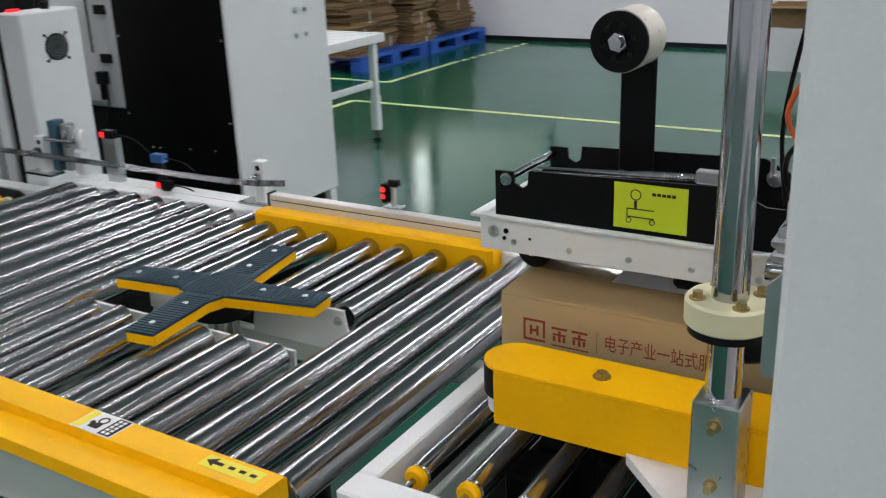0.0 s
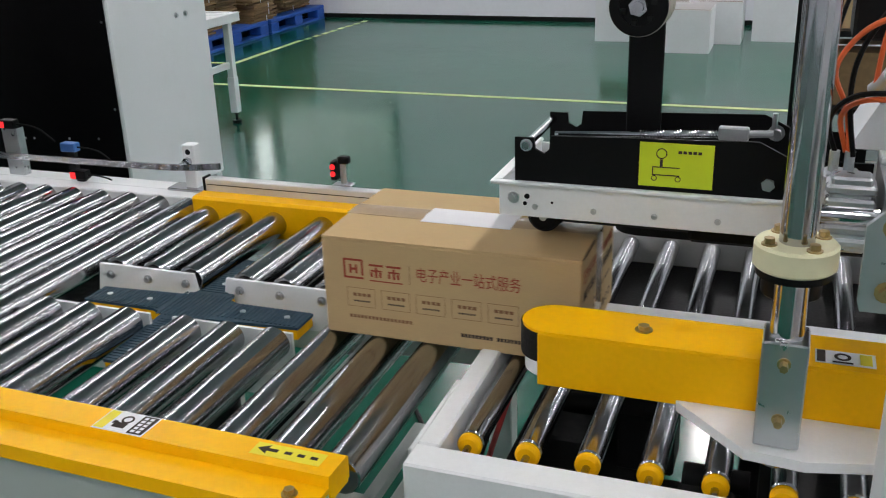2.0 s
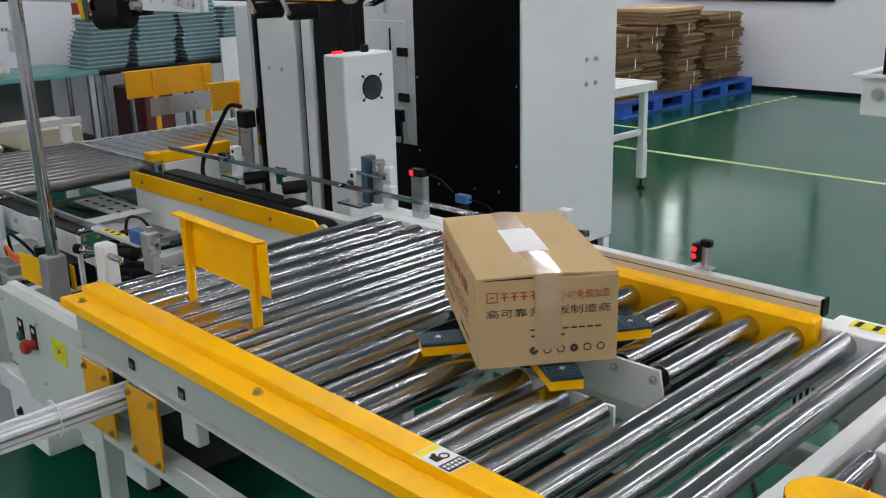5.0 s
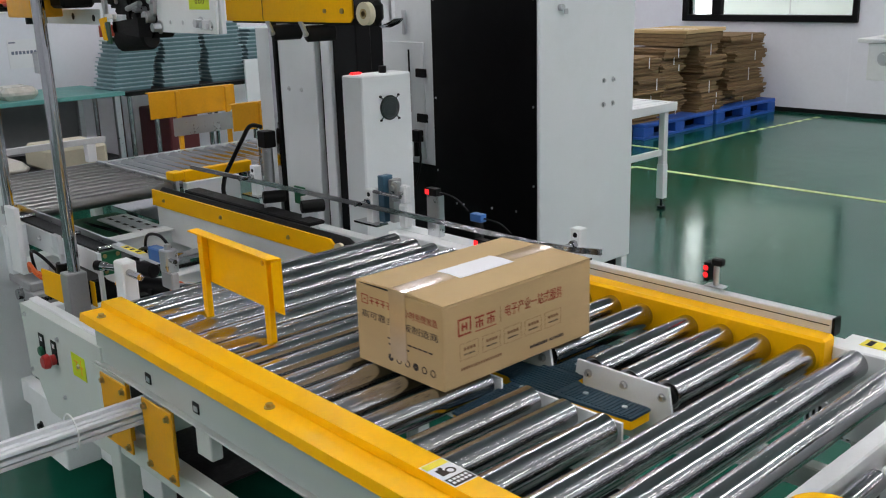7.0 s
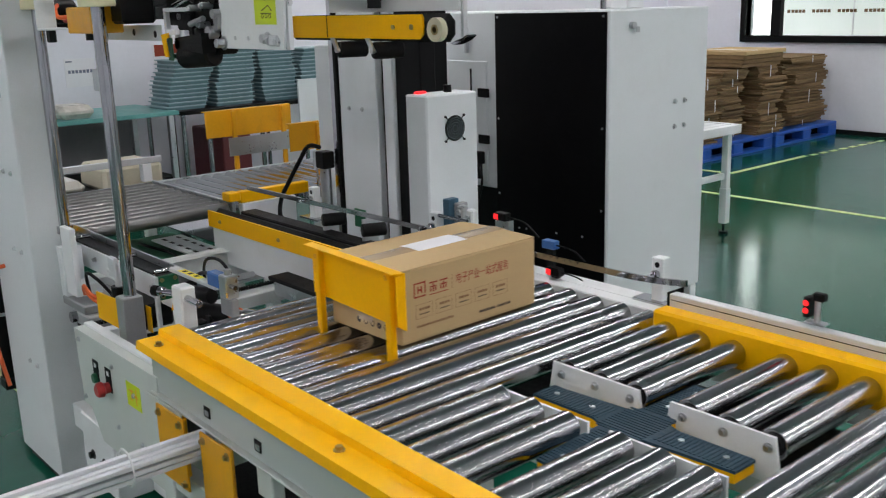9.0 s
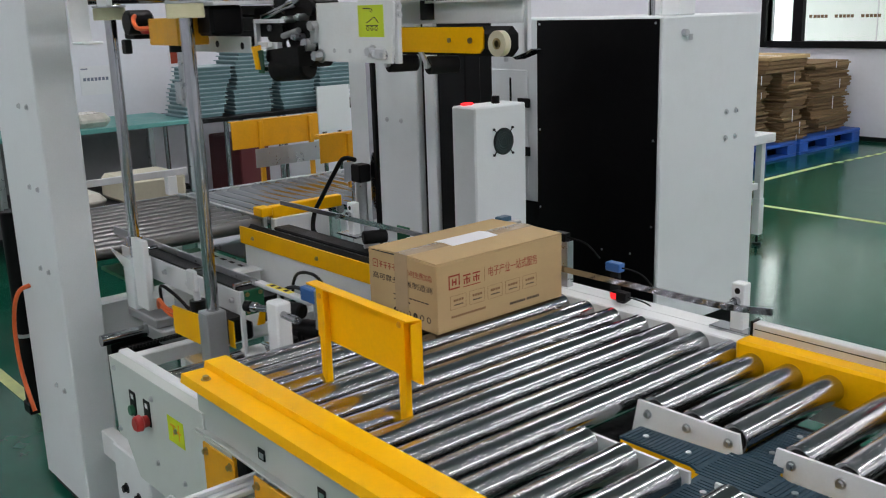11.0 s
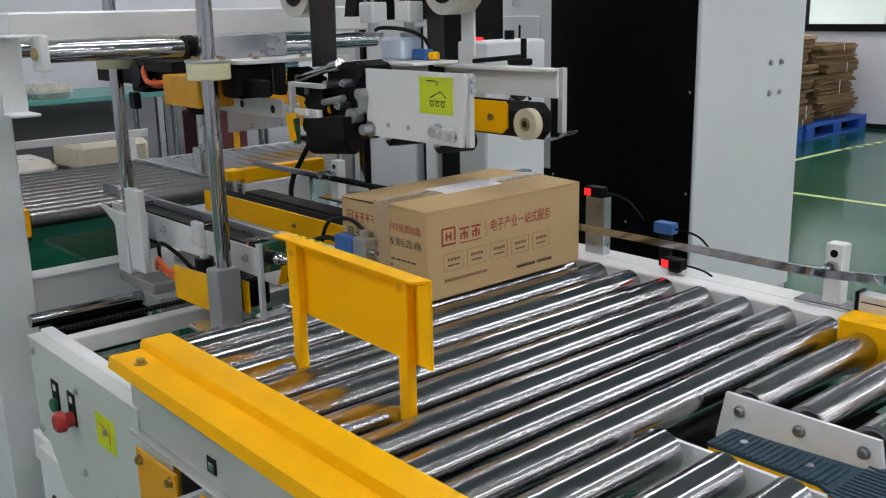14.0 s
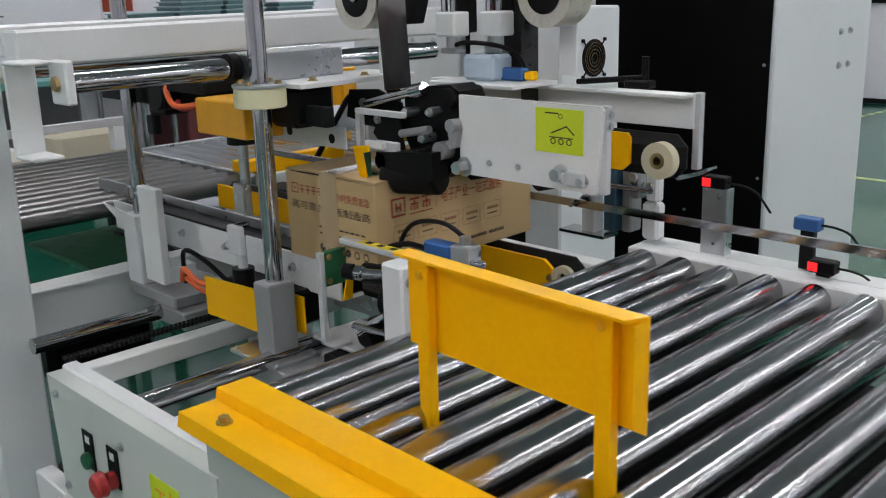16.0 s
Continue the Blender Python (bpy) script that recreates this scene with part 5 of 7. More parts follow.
part("floor_hose", Mesh().tube([(-2.55, 1.10, 0.42), (-2.70, 1.22, 0.48), (-2.82, 1.18, 0.40), (-2.98, 1.30, 0.45)], 0.008), RED, s2)
part("valve_bank", Mesh().box(-3.0, -2.55, 1.0, 1.25, 0.30, 0.42, 0.01), DARK, s2)
part("bank_post", Mesh().box(-2.82, -2.74, 1.08, 1.16, 0.1505, 0.2995, 0.004), DARK, s2)
part("floor_motor", Mesh().box(-3.95, -3.66, 1.10, 1.40, 0.30, 0.50, 0.02).cyl((-3.80, 1.08, 0.47), (-3.80, 1.45, 0.47), 0.07, n=20), BLACK, s2)

h2 = thing("gantry_head", "white top gantry with steel rods and a yellow belt guard", "gantry head", (-2.5, 1.44, 1.0))
hs = thing("sealing_head", "white tape head with lime label and black tape mechanism", "tape head", (-2.5, 1.3, 1.0), "tape heads")
part("front_plate", Mesh().prism([(-2.395, 1.104), (-2.116, 1.104), (-2.110, 1.098), (-2.122, 0.976), (-2.375, 0.976), (-2.395, 1.0)], "y", 1.340, 1.346), WHITE, hs)
part("front_edge", Mesh().box(-2.121, -2.108, 1.3462, 1.358, 0.976, 1.104, 0.001), ALU, hs)
part("rear_plate", Mesh().box(-2.66, -2.100, 1.55, 1.556, 1.050, 1.106, 0.001).box(-2.66, -2.100, 1.52, 1.5495, 1.100, 1.106, 0.001), WHITE, h2)
part("rear_edge", Mesh().box(-2.104, -2.092, 1.5565, 1.57, 0.985, 1.106, 0.001), ALU, h2)
part("belt_guard", Mesh().prism([(-2.80, 0.982), (-2.196, 0.982), (-2.182, 0.994), (-2.182, 1.036), (-2.188, 1.043), (-2.80, 1.043)], "y", 1.500, 1.505), YELLOW, h2)
part("guard_seam", Mesh().box(-2.601, -2.599, 1.4985, 1.4998, 0.985, 1.045, 0.0003), DARK, h2)
part("drive_belt", Mesh().box(-2.82, -2.093, 1.506, 1.546, 0.975, 1.044, 0.030), RUBBER, h2)
pu = part("pulley", Mesh().pipe((-2.123, 1.488, 1.006), (-2.123, 1.5055, 1.006), 0.029, 0.013, 32), CREAM, h2, "cream plastic belt pulley")
part("pulley_bush", Mesh().pipe((-2.123, 1.487, 1.006), (-2.123, 1.503, 1.006), 0.0128, 0.007, 20), BRASS, pu)
for x in (-2.50, -2.34):
    pr = part("press_roller", Mesh().cyl((x - 0.012, 1.47, 0.953), (x + 0.012, 1.55, 0.953), 0.022, n=20, c=0.004), RUBBER, h2, "black rubber press roller")
    part("press_lever", Mesh().prism([(x - 0.035, 0.985), (x - 0.020, 0.985), (x + 0.008, 0.950), (x - 0.006, 0.945)], "y", 1.462, 1.468).cyl((x, 1.456, 0.953), (x, 1.47, 0.953), 0.007, n=12), ZINC, pr)
part("guard_screw", Mesh().cyl((-2.30, 1.4965, 1.012), (-2.30, 1.500, 1.012), 0.006, n=12), BRASS, h2)
part("guard_screw", Mesh().cyl((-2.225, 1.4965, 1.012), (-2.225, 1.500, 1.012), 0.007, n=12), BRASS, h2)
part("guide_tongue", Mesh().prism([(-2.13, 0.972), (-2.085, 0.985), (-2.07, 0.992), (-2.068, 0.989), (-2.085, 0.978), (-2.12, 0.967)], "y", 1.545, 1.575), STEEL, h2)
dg = part("instruction_label", Mesh().box(-2.234, -2.144, 1.3392, 1.3398, 1.030, 1.096, 0.0002), LIME, hs, "lime green threading diagram label")
mk = Mesh()
mk.box(-2.215, -2.19, 1.3387, 1.3391, 1.088, 1.090, 0.0001).pipe((-2.186, 1.3386, 1.085), (-2.186, 1.3391, 1.085), 0.004, 0.003, 14)
mk.prism([(-2.205, 1.06), (-2.175, 1.072), (-2.160, 1.06), (-2.162, 1.0585), (-2.175, 1.07), (-2.203, 1.0585)], "y", 1.3387, 1.3391)
for x in (-2.20, -2.185, -2.17):
    mk.pipe((x, 1.3386, 1.048), (x, 1.3391, 1.048), 0.005, 0.0035, 14)
mk.box(-2.207, -2.163, 1.3387, 1.3391, 1.053, 1.0545, 0.0001)
part("diagram", mk, INKBLACK, dg)
bb = Mesh()
bolt(bb, (-2.185, 1.340, 1.0), (0, -1, 0), 0.010, 0.018), bolt(bb, (-2.145, 1.340, 0.993), (0, -1, 0), 0.007, 0.010)
bolt(bb, (-2.385, 1.340, 0.988), (0, -1, 0), 0.011, 0.022)
for z in (1.075, 1.092):
    bolt(bb, (-2.108, 1.352, z), (1, 0, 0), 0.005, 0.005)
part("head_bolts", bb, ZINC, hs)
for x in (-2.33, -2.27):
    part("plate_rivet", Mesh().cyl((x, 1.3385, 1.0), (x, 1.341, 1.0), 0.005, n=12), ZINC, hs)
part("hinge_lug", Mesh().box(-2.172, -2.138, 1.331, 1.3395, 0.984, 1.008, 0.003).cyl((-2.19, 1.333, 0.996), (-2.172, 1.333, 0.996), 0.008, n=12), ALU, hs)
bk = Mesh()
bk.prism([(-2.53, 1.02), (-2.53, 1.095), (-2.50, 1.11), (-2.42, 1.118), (-2.40, 1.108), (-2.40, 0.99), (-2.44, 0.96), (-2.50, 0.97)], "y", 1.345, 1.40)
bk.cyl((-2.42, 1.335, 1.095), (-2.42, 1.41, 1.095), 0.018, n=20)
bk.cyl((-2.50, 1.33, 0.985), (-2.50, 1.40, 0.985), 0.022, n=20)
bk.prism([(-2.56, 0.975), (-2.56, 1.0), (-2.42, 1.012), (-2.42, 0.965)], "y", 1.30, 1.335)
bk.cyl((-2.55, 1.30, 0.985), (-2.55, 1.34, 0.985), 0.014, n=16)
part("tape_mechanism", bk, BLACK, hs, "black tape mechanism")
part("mechanism_motor", Mesh().cyl((-2.555, 1.32, 0.955), (-2.445, 1.345, 0.962), 0.030, n=24, c=0.005), RUBBER, hs, "black cylinder under the tape mechanism")
part("mechanism_axle", Mesh().cyl((-2.60, 1.31, 0.955), (-2.555, 1.32, 0.955), 0.008, n=12), STEEL, hs)
part("pale_tag", Mesh().box(-2.570, -2.515, 1.305, 1.318, 1.000, 1.018, 0.001), PAPER, hs)
for x, z in ((-2.50, 1.07), (-2.46, 1.03), (-2.44, 1.075), (-2.485, 1.0)):
    part("mechanism_pin", Mesh().cyl((x, 1.315, z), (x, 1.345, z), 0.008, n=12, c=0.001).cyl((x, 1.310, z), (x, 1.315, z), 0.005, n=6), ZINC, hs)
lv = Mesh()
lv.prism([(-2.415, 1.055), (-2.398, 1.062), (-2.388, 1.05), (-2.395, 1.02), (-2.43, 1.005), (-2.438, 1.018), (-2.41, 1.03)], "y", 1.330, 1.344)
lv.cyl((-2.425, 1.320, 1.012), (-2.425, 1.344, 1.012), 0.015, n=18).cyl((-2.40, 1.322, 1.055), (-2.40, 1.344, 1.055), 0.011, n=18)
lv.cyl((-2.52, 1.325, 1.032), (-2.45, 1.325, 1.045), 0.007, n=12)
part("lever", lv, CAST, hs)
part("cylinder", Mesh().cyl((-2.62, 1.335, 1.075), (-2.50, 1.335, 1.103), 0.008, n=14).cyl((-2.50, 1.335, 1.103), (-2.47, 1.335, 1.11), 0.012, n=14), STEEL, hs)
part("hanger", Mesh().box(-2.612, -2.600, 1.30, 1.312, 0.955, 1.062, 0.001).box(-2.612, -2.49, 1.30, 1.312, 1.0625, 1.072, 0.001), ALU, hs)
part("circuit_board", Mesh().box(-2.600, -2.575, 1.298, 1.302, 0.945, 1.0, 0.001), GREENPCB, hs)
part("yellow_tab", Mesh().prism([(-2.602, 1.008), (-2.562, 1.013), (-2.560, 1.002), (-2.578, 0.998), (-2.568, 0.955), (-2.588, 0.955)], "y", 1.284, 1.287), YELLOW, hs)
part("white_clip", Mesh().box(-2.575, -2.53, 1.288, 1.30, 1.008, 1.020, 0.001), PAPER, hs)
part("top_beam", Mesh().box(-3.0, -2.95, 0.855, 1.96, 1.165, 1.226, 0.004), WHITE, h2)
part("rear_beam", Mesh().box(-3.32, -3.27, 0.95, 1.96, 1.165, 1.226, 0.004), WHITE, h2)
part("cross_rod", Mesh().cyl((-2.795, 0.868, 1.148), (-2.795, 1.66, 1.146), 0.018, n=28), STEEL, h2)
part("cross_rod", Mesh().cyl((-3.20, 0.93, 1.142), (-3.20, 1.66, 1.142), 0.0165, n=28), STEEL, h2)
part("rod_bush", Mesh().pipe((-2.795, 1.155, 1.1477), (-2.795, 1.174, 1.1476), 0.025, 0.0183, 24), BLACK, h2)
part("clip_bolt", Mesh().cyl((-2.795, 0.8445, 1.148), (-2.795, 0.8515, 1.148), 0.012, n=6), BRASS, h2)
part("rod_clip", Mesh().box(-2.825, -2.765, 0.852, 0.8675, 1.115, 1.184, 0.003), WHITE, h2)
part("end_channel", Mesh().box(-2.875, -2.869, 0.800, 0.850, 1.03, 1.184, 0.002).box(-2.8688, -2.80, 0.800, 0.850, 1.03, 1.036, 0.002).box(-2.8688, -2.80, 0.800, 0.850, 1.178, 1.184, 0.002), WHITE, h2)
part("clamp_block", Mesh().box(-2.84, -2.755, 1.175, 1.385, 1.121, 1.171, 0.002), ZINC, hs)
part("shelf", Mesh().box(-2.80, -2.66, 1.215, 1.48, 1.112, 1.1205, 0.001), WHITE, hs)
part("collar", Mesh().cyl((-2.715, 1.167, 1.084), (-2.715, 1.167, 1.118), 0.045, n=36, c=0.002), NYLON, hs, "cream nylon guide collar")
part("collar_plate", Mesh().cyl((-2.715, 1.167, 1.1185), (-2.715, 1.167, 1.1245), 0.047, n=36, c=0.001), ZINC, hs)
bb = Mesh()
for a in (0.5, 2.0, 3.6, 5.2):
    bolt(bb, (-2.715 + 0.036 * math.cos(a), 1.167 + 0.036 * math.sin(a), 1.1245), (0, 0, 1), 0.005, 0.006)
part("collar_bolts", bb, BRASS, hs)
part("collar", Mesh().cyl((-3.30, 1.216, 1.084), (-3.30, 1.216, 1.118), 0.045, n=36, c=0.002), NYLON, hs, "cream nylon guide collar")
part("collar_plate", Mesh().cyl((-3.30, 1.216, 1.1185), (-3.30, 1.216, 1.1245), 0.047, n=36, c=0.001), ZINC, hs)
bb = Mesh()
for a in (0.5, 2.0, 3.6, 5.2):
    bolt(bb, (-3.30 + 0.036 * math.cos(a), 1.216 + 0.036 * math.sin(a), 1.1245), (0, 0, 1), 0.005, 0.006)
part("collar_bolts", bb, BRASS, hs)
part("motor_box", Mesh().box(-2.945, -2.778, 1.172, 1.257, 1.018, 1.085, 0.003), OCHRE, hs, "ochre motor cover")
part("motor_shaft", Mesh().cyl((-2.86, 1.215, 1.0), (-2.86, 1.215, 1.0175), 0.028, n=20), DARK, hs)
part("shaft_rod", Mesh().cyl((-2.86, 1.215, 0.86), (-2.86, 1.215, 0.9995), 0.010, n=14), ZINC, hs)
part("shaft_block", Mesh().box(-2.878, -2.846, 1.197, 1.2045, 0.868, 0.925, 0.002).box(-2.878, -2.8705, 1.205, 1.232, 0.868, 0.925, 0.002), ZINC, hs)
part("drive_motor", Mesh().box(-2.77, -2.69, 1.22, 1.31, 1.040, 1.1115, 0.008), BLACK, hs)
part("link_plate", Mesh().prism([(-2.69, 1.05), (-2.68, 1.10), (-2.60, 1.105), (-2.54, 1.085), (-2.53, 1.03), (-2.56, 1.015), (-2.62, 1.04)], "y", 1.335, 1.339), BLACK, hs)
part("link_plate", Mesh().prism([(-2.60, 1.03), (-2.575, 1.07), (-2.53, 1.06), (-2.52, 1.0), (-2.55, 0.985)], "y", 1.32, 1.325), DARK, hs)
part("link_bolt", Mesh().cyl((-2.585, 1.316, 1.055), (-2.585, 1.320, 1.055), 0.008, n=12), ZINC, hs)
part("link_bolt", Mesh().cyl((-2.64, 1.331, 1.078), (-2.64, 1.335, 1.078), 0.009, n=12), ZINC, hs)
part("hole_rail", Mesh().box(-3.10, -2.66, 1.305, 1.309, 0.995, 1.035, 0.001), WHITE, hs, "white punched rail")
part("rail_hole", Mesh().cyl((-2.83, 1.3042, 1.016), (-2.83, 1.3048, 1.016), 0.009, n=14), BLACK, hs)
part("rail_hole", Mesh().cyl((-2.70, 1.3042, 1.012), (-2.70, 1.3048, 1.012), 0.009, n=14), BLACK, hs)
part("rail", Mesh().box(-3.48, -2.63, 1.24, 1.26, 1.045, 1.080, 0.002).box(-3.48, -2.9, 1.45, 1.47, 1.02, 1.10, 0.002), DARK, h2)
part("gear_plate", Mesh().box(-3.10, -2.95, 1.20, 1.45, 1.085, 1.110, 0.003), DARK, h2)
part("chain_case", Mesh().box(-3.42, -3.05, 1.30, 1.36, 1.06, 1.14, 0.006), BLACK, h2)
part("belt_motor", Mesh().cyl((-3.15, 1.20, 1.075), (-3.15, 1.27, 1.075), 0.034, n=24, c=0.005), BLACK, hs)
part("far_motor", Mesh().cyl((-3.30, 1.45, 1.03), (-3.30, 1.52, 1.03), 0.05, n=20).box(-3.24, -3.0, 1.40, 1.50, 1.05, 1.11, 0.005), BLACK, h2)
bb = Mesh()
for x in (-2.68, -2.56):
    bolt(bb, (-2.70, x + 3.95, 1.1205), (0, 0, 1), 0.006, 0.006)
part("shelf_bolts", bb, BRASS, hs)
part("hose", Mesh().tube([(-3.16, 1.24, 1.10), (-3.10, 1.20, 1.085), (-3.05, 1.19, 1.06), (-3.0, 1.22, 1.065)], 0.006), ORANGE, hs)
part("hose", Mesh().tube([(-3.14, 1.25, 1.07), (-3.09, 1.22, 1.05), (-3.03, 1.24, 1.055), (-2.96, 1.25, 1.06)], 0.006), RED, hs)
part("valve_block", Mesh().box(-3.22, -3.15, 1.22, 1.28, 1.03, 1.09, 0.004).box(-3.20, -3.17, 1.20, 1.22, 0.99, 1.03, 0.003), DARK, hs)
for x, y, z in ((-2.68, 1.36, 1.262), (-2.36, 1.50, 1.262)):
    rl = part("tape_reel", Mesh().pipe((x, y, z), (x, y + 0.06, z), 0.058, 0.036, 40), TAPEROLL, h2, "part-used roll of clear tape")
    part("reel_core", Mesh().pipe((x, y - 0.002, z), (x, y + 0.055, z), 0.0355, 0.012, 30), BLACK, rl)
    part("reel_axle", Mesh().cyl((x, y - 0.006, z), (x, y + 0.09, z), 0.009, n=14), STEEL, rl)
    part("reel_arm", Mesh().box(x - 0.02, x + 0.02, y + 0.066, y + 0.072, 1.12, z + 0.01, 0.002), WHITE, h2)
part("tape_web", Mesh().add([(-2.622, 1.360, 1.262), (-2.622, 1.425, 1.262), (-2.570, 1.385, 1.105), (-2.570, 1.325, 1.105), (-2.620, 1.361, 1.263), (-2.620, 1.426, 1.263), (-2.568, 1.386, 1.106), (-2.568, 1.326, 1.106)],
     [(3, 2, 1, 0), (4, 5, 6, 7), (0, 1, 5, 4), (1, 2, 6, 5), (2, 3, 7, 6), (3, 0, 4, 7)]), TAPEWEB, hs, "tape running down from the roll")
part("tape_web", Mesh().box(-2.415, -2.413, 1.505, 1.55, 1.06, 1.262, 0.0003), TAPEWEB, h2)
for x, y in ((-2.535, 1.46), (-2.465, 1.50)):
    so = part("solenoid", Mesh().box(x - 0.024, x + 0.024, y - 0.02, y + 0.02, 1.190, 1.232, 0.003), WHITE, h2, "white solenoid valve with two air fittings")
    part("valve_stem", Mesh().cyl((x, y, 1.1705), (x, y, 1.1895), 0.012, n=14).box(x - 0.02, x + 0.02, y - 0.012, y + 0.012, 1.160, 1.170, 0.002), ZINC, so)
    part("coil", Mesh().box(x - 0.020, x + 0.020, y + 0.021, y + 0.045, 1.195, 1.275, 0.003), BLACK, so)
    for dx in (-0.011, 0.011):
        part("air_fitting", Mesh().cyl((x + dx, y - 0.008, 1.2325), (x + dx, y - 0.008, 1.256), 0.006, n=12), STEEL, so)
        part("air_hose", Mesh().tube([(x + dx, y - 0.008, 1.2565), (x + dx, y - 0.006, 1.29), (x + dx + 0.02, y + 0.01, 1.33)], 0.004), ORANGE, so)
part("filter_bowl", Mesh().box(-2.515, -2.44, 1.46, 1.515, 1.1145, 1.159, 0.006), FROSTBLUE, h2, "pale blue filter bowl")
part("limit_switch", Mesh().box(-2.455, -2.395, 1.485, 1.505, 1.115, 1.137, 0.003), BLUE, h2)
part("switch_plug", Mesh().box(-2.394, -2.372, 1.487, 1.503, 1.117, 1.132, 0.003), YELLOW, h2)
part("head_plate", Mesh().box(-2.56, -2.36, 1.42, 1.54, 1.108, 1.114, 0.001), WHITE, h2)
part("rear_cable", Mesh().tube([(-2.535, 1.46, 1.172), (-2.50, 1.455, 1.180), (-2.44, 1.47, 1.176), (-2.41, 1.49, 1.16), (-2.40, 1.50, 1.138)], 0.004), BLACK, h2)
part("toggle_arm", Mesh().cyl((-2.33, 1.555, 1.112), (-2.20, 1.565, 1.124), 0.005, n=12).cyl((-2.20, 1.565, 1.118), (-2.20, 1.565, 1.158), 0.006, n=12).box(-2.235, -2.185, 1.553, 1.577, 1.107, 1.120, 0.003), BLACK, h2, "black toggle arm on the rear plate")
part("reel_bracket", Mesh().prism([(-2.86, 1.20), (-2.82, 1.20), (-2.77, 1.34), (-2.83, 1.34)], "y", 1.62, 1.66), BLACK, h2)

FRONT = {"front_plate", "front_edge", "instruction_label", "diagram", "head_bolt", "plate_rivet", "hinge_lug", "tape_mechanism", "lever", "cylinder", "hanger", "circuit_board", "yellow_tab", "white_clip", "mechanism_motor", "mechanism_axle", "pale_tag", "mechanism_pin"}
for ob in hs.children_recursive:
    if ob.name.split(".")[0] in FRONT:
        ob.data.transform(Matrix.Translation((0.0, -0.010, 0.004)))

# ---- guide bar, studs and sensors along the back ----
gbar = thing("guide_bar", "long flat steel guide bar with a bent end on white studs", "guide bar", (-2.4, 1.70, 0.79))
strip = [(-3.42, 1.665), (-2.6, 1.681), (-1.72, 1.696), (-1.66, 1.700), (-1.60, 1.712), (-1.545, 1.735)]
part("bar", Mesh().prism(strip + [(x, y - 0.006) for x, y in strip[::-1]], "z", 0.855, 0.870), STEEL, gbar)
for x, y in ((-1.643, 1.765), (-2.43, 1.735), (-3.06, 1.72)):
    st = part("stud", Mesh().box(x - 0.016, x + 0.016, y - 0.014, y + 0.014, 0.791, 0.902, 0.002), WHITE, gbar)
    part("clamp_rod", Mesh().cyl((x, y - 0.07, 0.862), (x, y + 0.02, 0.862), 0.006, n=12).cyl((x, y - 0.028, 0.862), (x, y - 0.015, 0.862), 0.011, n=6), STEEL, st)
    part("stud_hole", Mesh().cyl((x, y - 0.0145, 0.885), (x, y - 0.0138, 0.885), 0.007, n=14), BLACK, st)
    part("stud_plate", Mesh().box(x - 0.06, x + 0.05, y - 0.03, y + 0.02, 0.7905, 0.797, 0.001), STEEL, st)


def photo_sensor(x, y, z, stem, label, colour=BLACK, glow=True):
    s = thing("photo_sensor", label, "sensor", (x, y, z - stem), "photo sensors")
    part("body", Mesh().box(x - 0.022, x + 0.022, y - 0.012, y + 0.012, z - 0.011, z + 0.011, 0.002), colour, s)
    if glow:
        part("red_eye", Mesh().box(x - 0.0225, x - 0.006, y - 0.0132, y - 0.0121, z - 0.008, z + 0.007, 0.0005), REDGLOW, s, "glowing red eye")
    if stem > 0:
        part("stem", Mesh().box(x - 0.026, x + 0.024, y - 0.004, y - 0.001, z - stem, z - 0.0112, 0.001).box(x + 0.021, x + 0.024, y - 0.0008, y + 0.020, z - stem, z - 0.0112, 0.001) if stem > 0.1 else Mesh().box(x - 0.012, x + 0.012, y - 0.004, y + 0.010, z - stem, z - 0.0112, 0.001), ZINC if stem > 0.1 else DARK, s)
    part("lead", Mesh().tube([(x + 0.022, y, z), (x + 0.045, y + 0.01, z - 0.004), (x + 0.06, y + 0.035, z - 0.02), (x + 0.07, y + 0.07, z - 0.06)], 0.0022), BLACK, s)
    return s


photo_sensor(-2.168, 1.752, 0.925, 0.134, "black photo sensor with a red eye on a steel stem")
photo_sensor(-1.955, 1.735, 0.812, 0.018, "small black photo sensor with a red eye on the beam")
photo_sensor(-2.00, 1.765, 0.872, 0.08, "blue photo sensor with a black lead", BLUE, False)
vs = thing("photo_sensor", "upright black photo sensor with a red eye on the aluminium profile", "sensor", (-1.23, 1.722, 0.846), "photo sensors")
part("body", Mesh().box(-1.250, -1.236, 1.712, 1.735, 0.856, 0.90, 0.002), BLACK, vs)
part("red_eye", Mesh().cyl((-1.243, 1.7115, 0.888), (-1.243, 1.710, 0.888), 0.006, n=14).cyl((-1.243, 1.7115, 0.872), (-1.243, 1.710, 0.872), 0.006, n=14), REDGLOW, vs, "glowing red eye")
part("clamp", Mesh().cyl((-1.222, 1.722, 0.8465), (-1.222, 1.722, 0.905), 0.007, n=14).box(-1.245, -1.20, 1.709, 1.735, 0.8455, 0.8495, 0.001), ZINC, vs)
part("knob", Mesh().box(-1.232, -1.205, 1.712, 1.730, 0.895, 0.912, 0.003), BLACK, vs)

sb = thing("sensor_bracket", "grey-blue sensor clamp with white clips beside the guide bar", "sensor", (-2.35, 1.78, 0.79))
part("block", Mesh().box(-2.372, -2.350, 1.752, 1.79, 0.80, 0.935, 0.003), CAST, sb)
part("blue_case", Mesh().box(-2.405, -2.378, 1.738, 1.778, 0.80, 0.945, 0.002), SLATE, sb, "slate blue sensor case")
part("clamp", Mesh().box(-2.349, -2.325, 1.742, 1.770, 0.872, 0.932, 0.004).cyl((-2.337, 1.735, 0.915), (-2.337, 1.742, 0.915), 0.008, n=14), ZINC, sb)
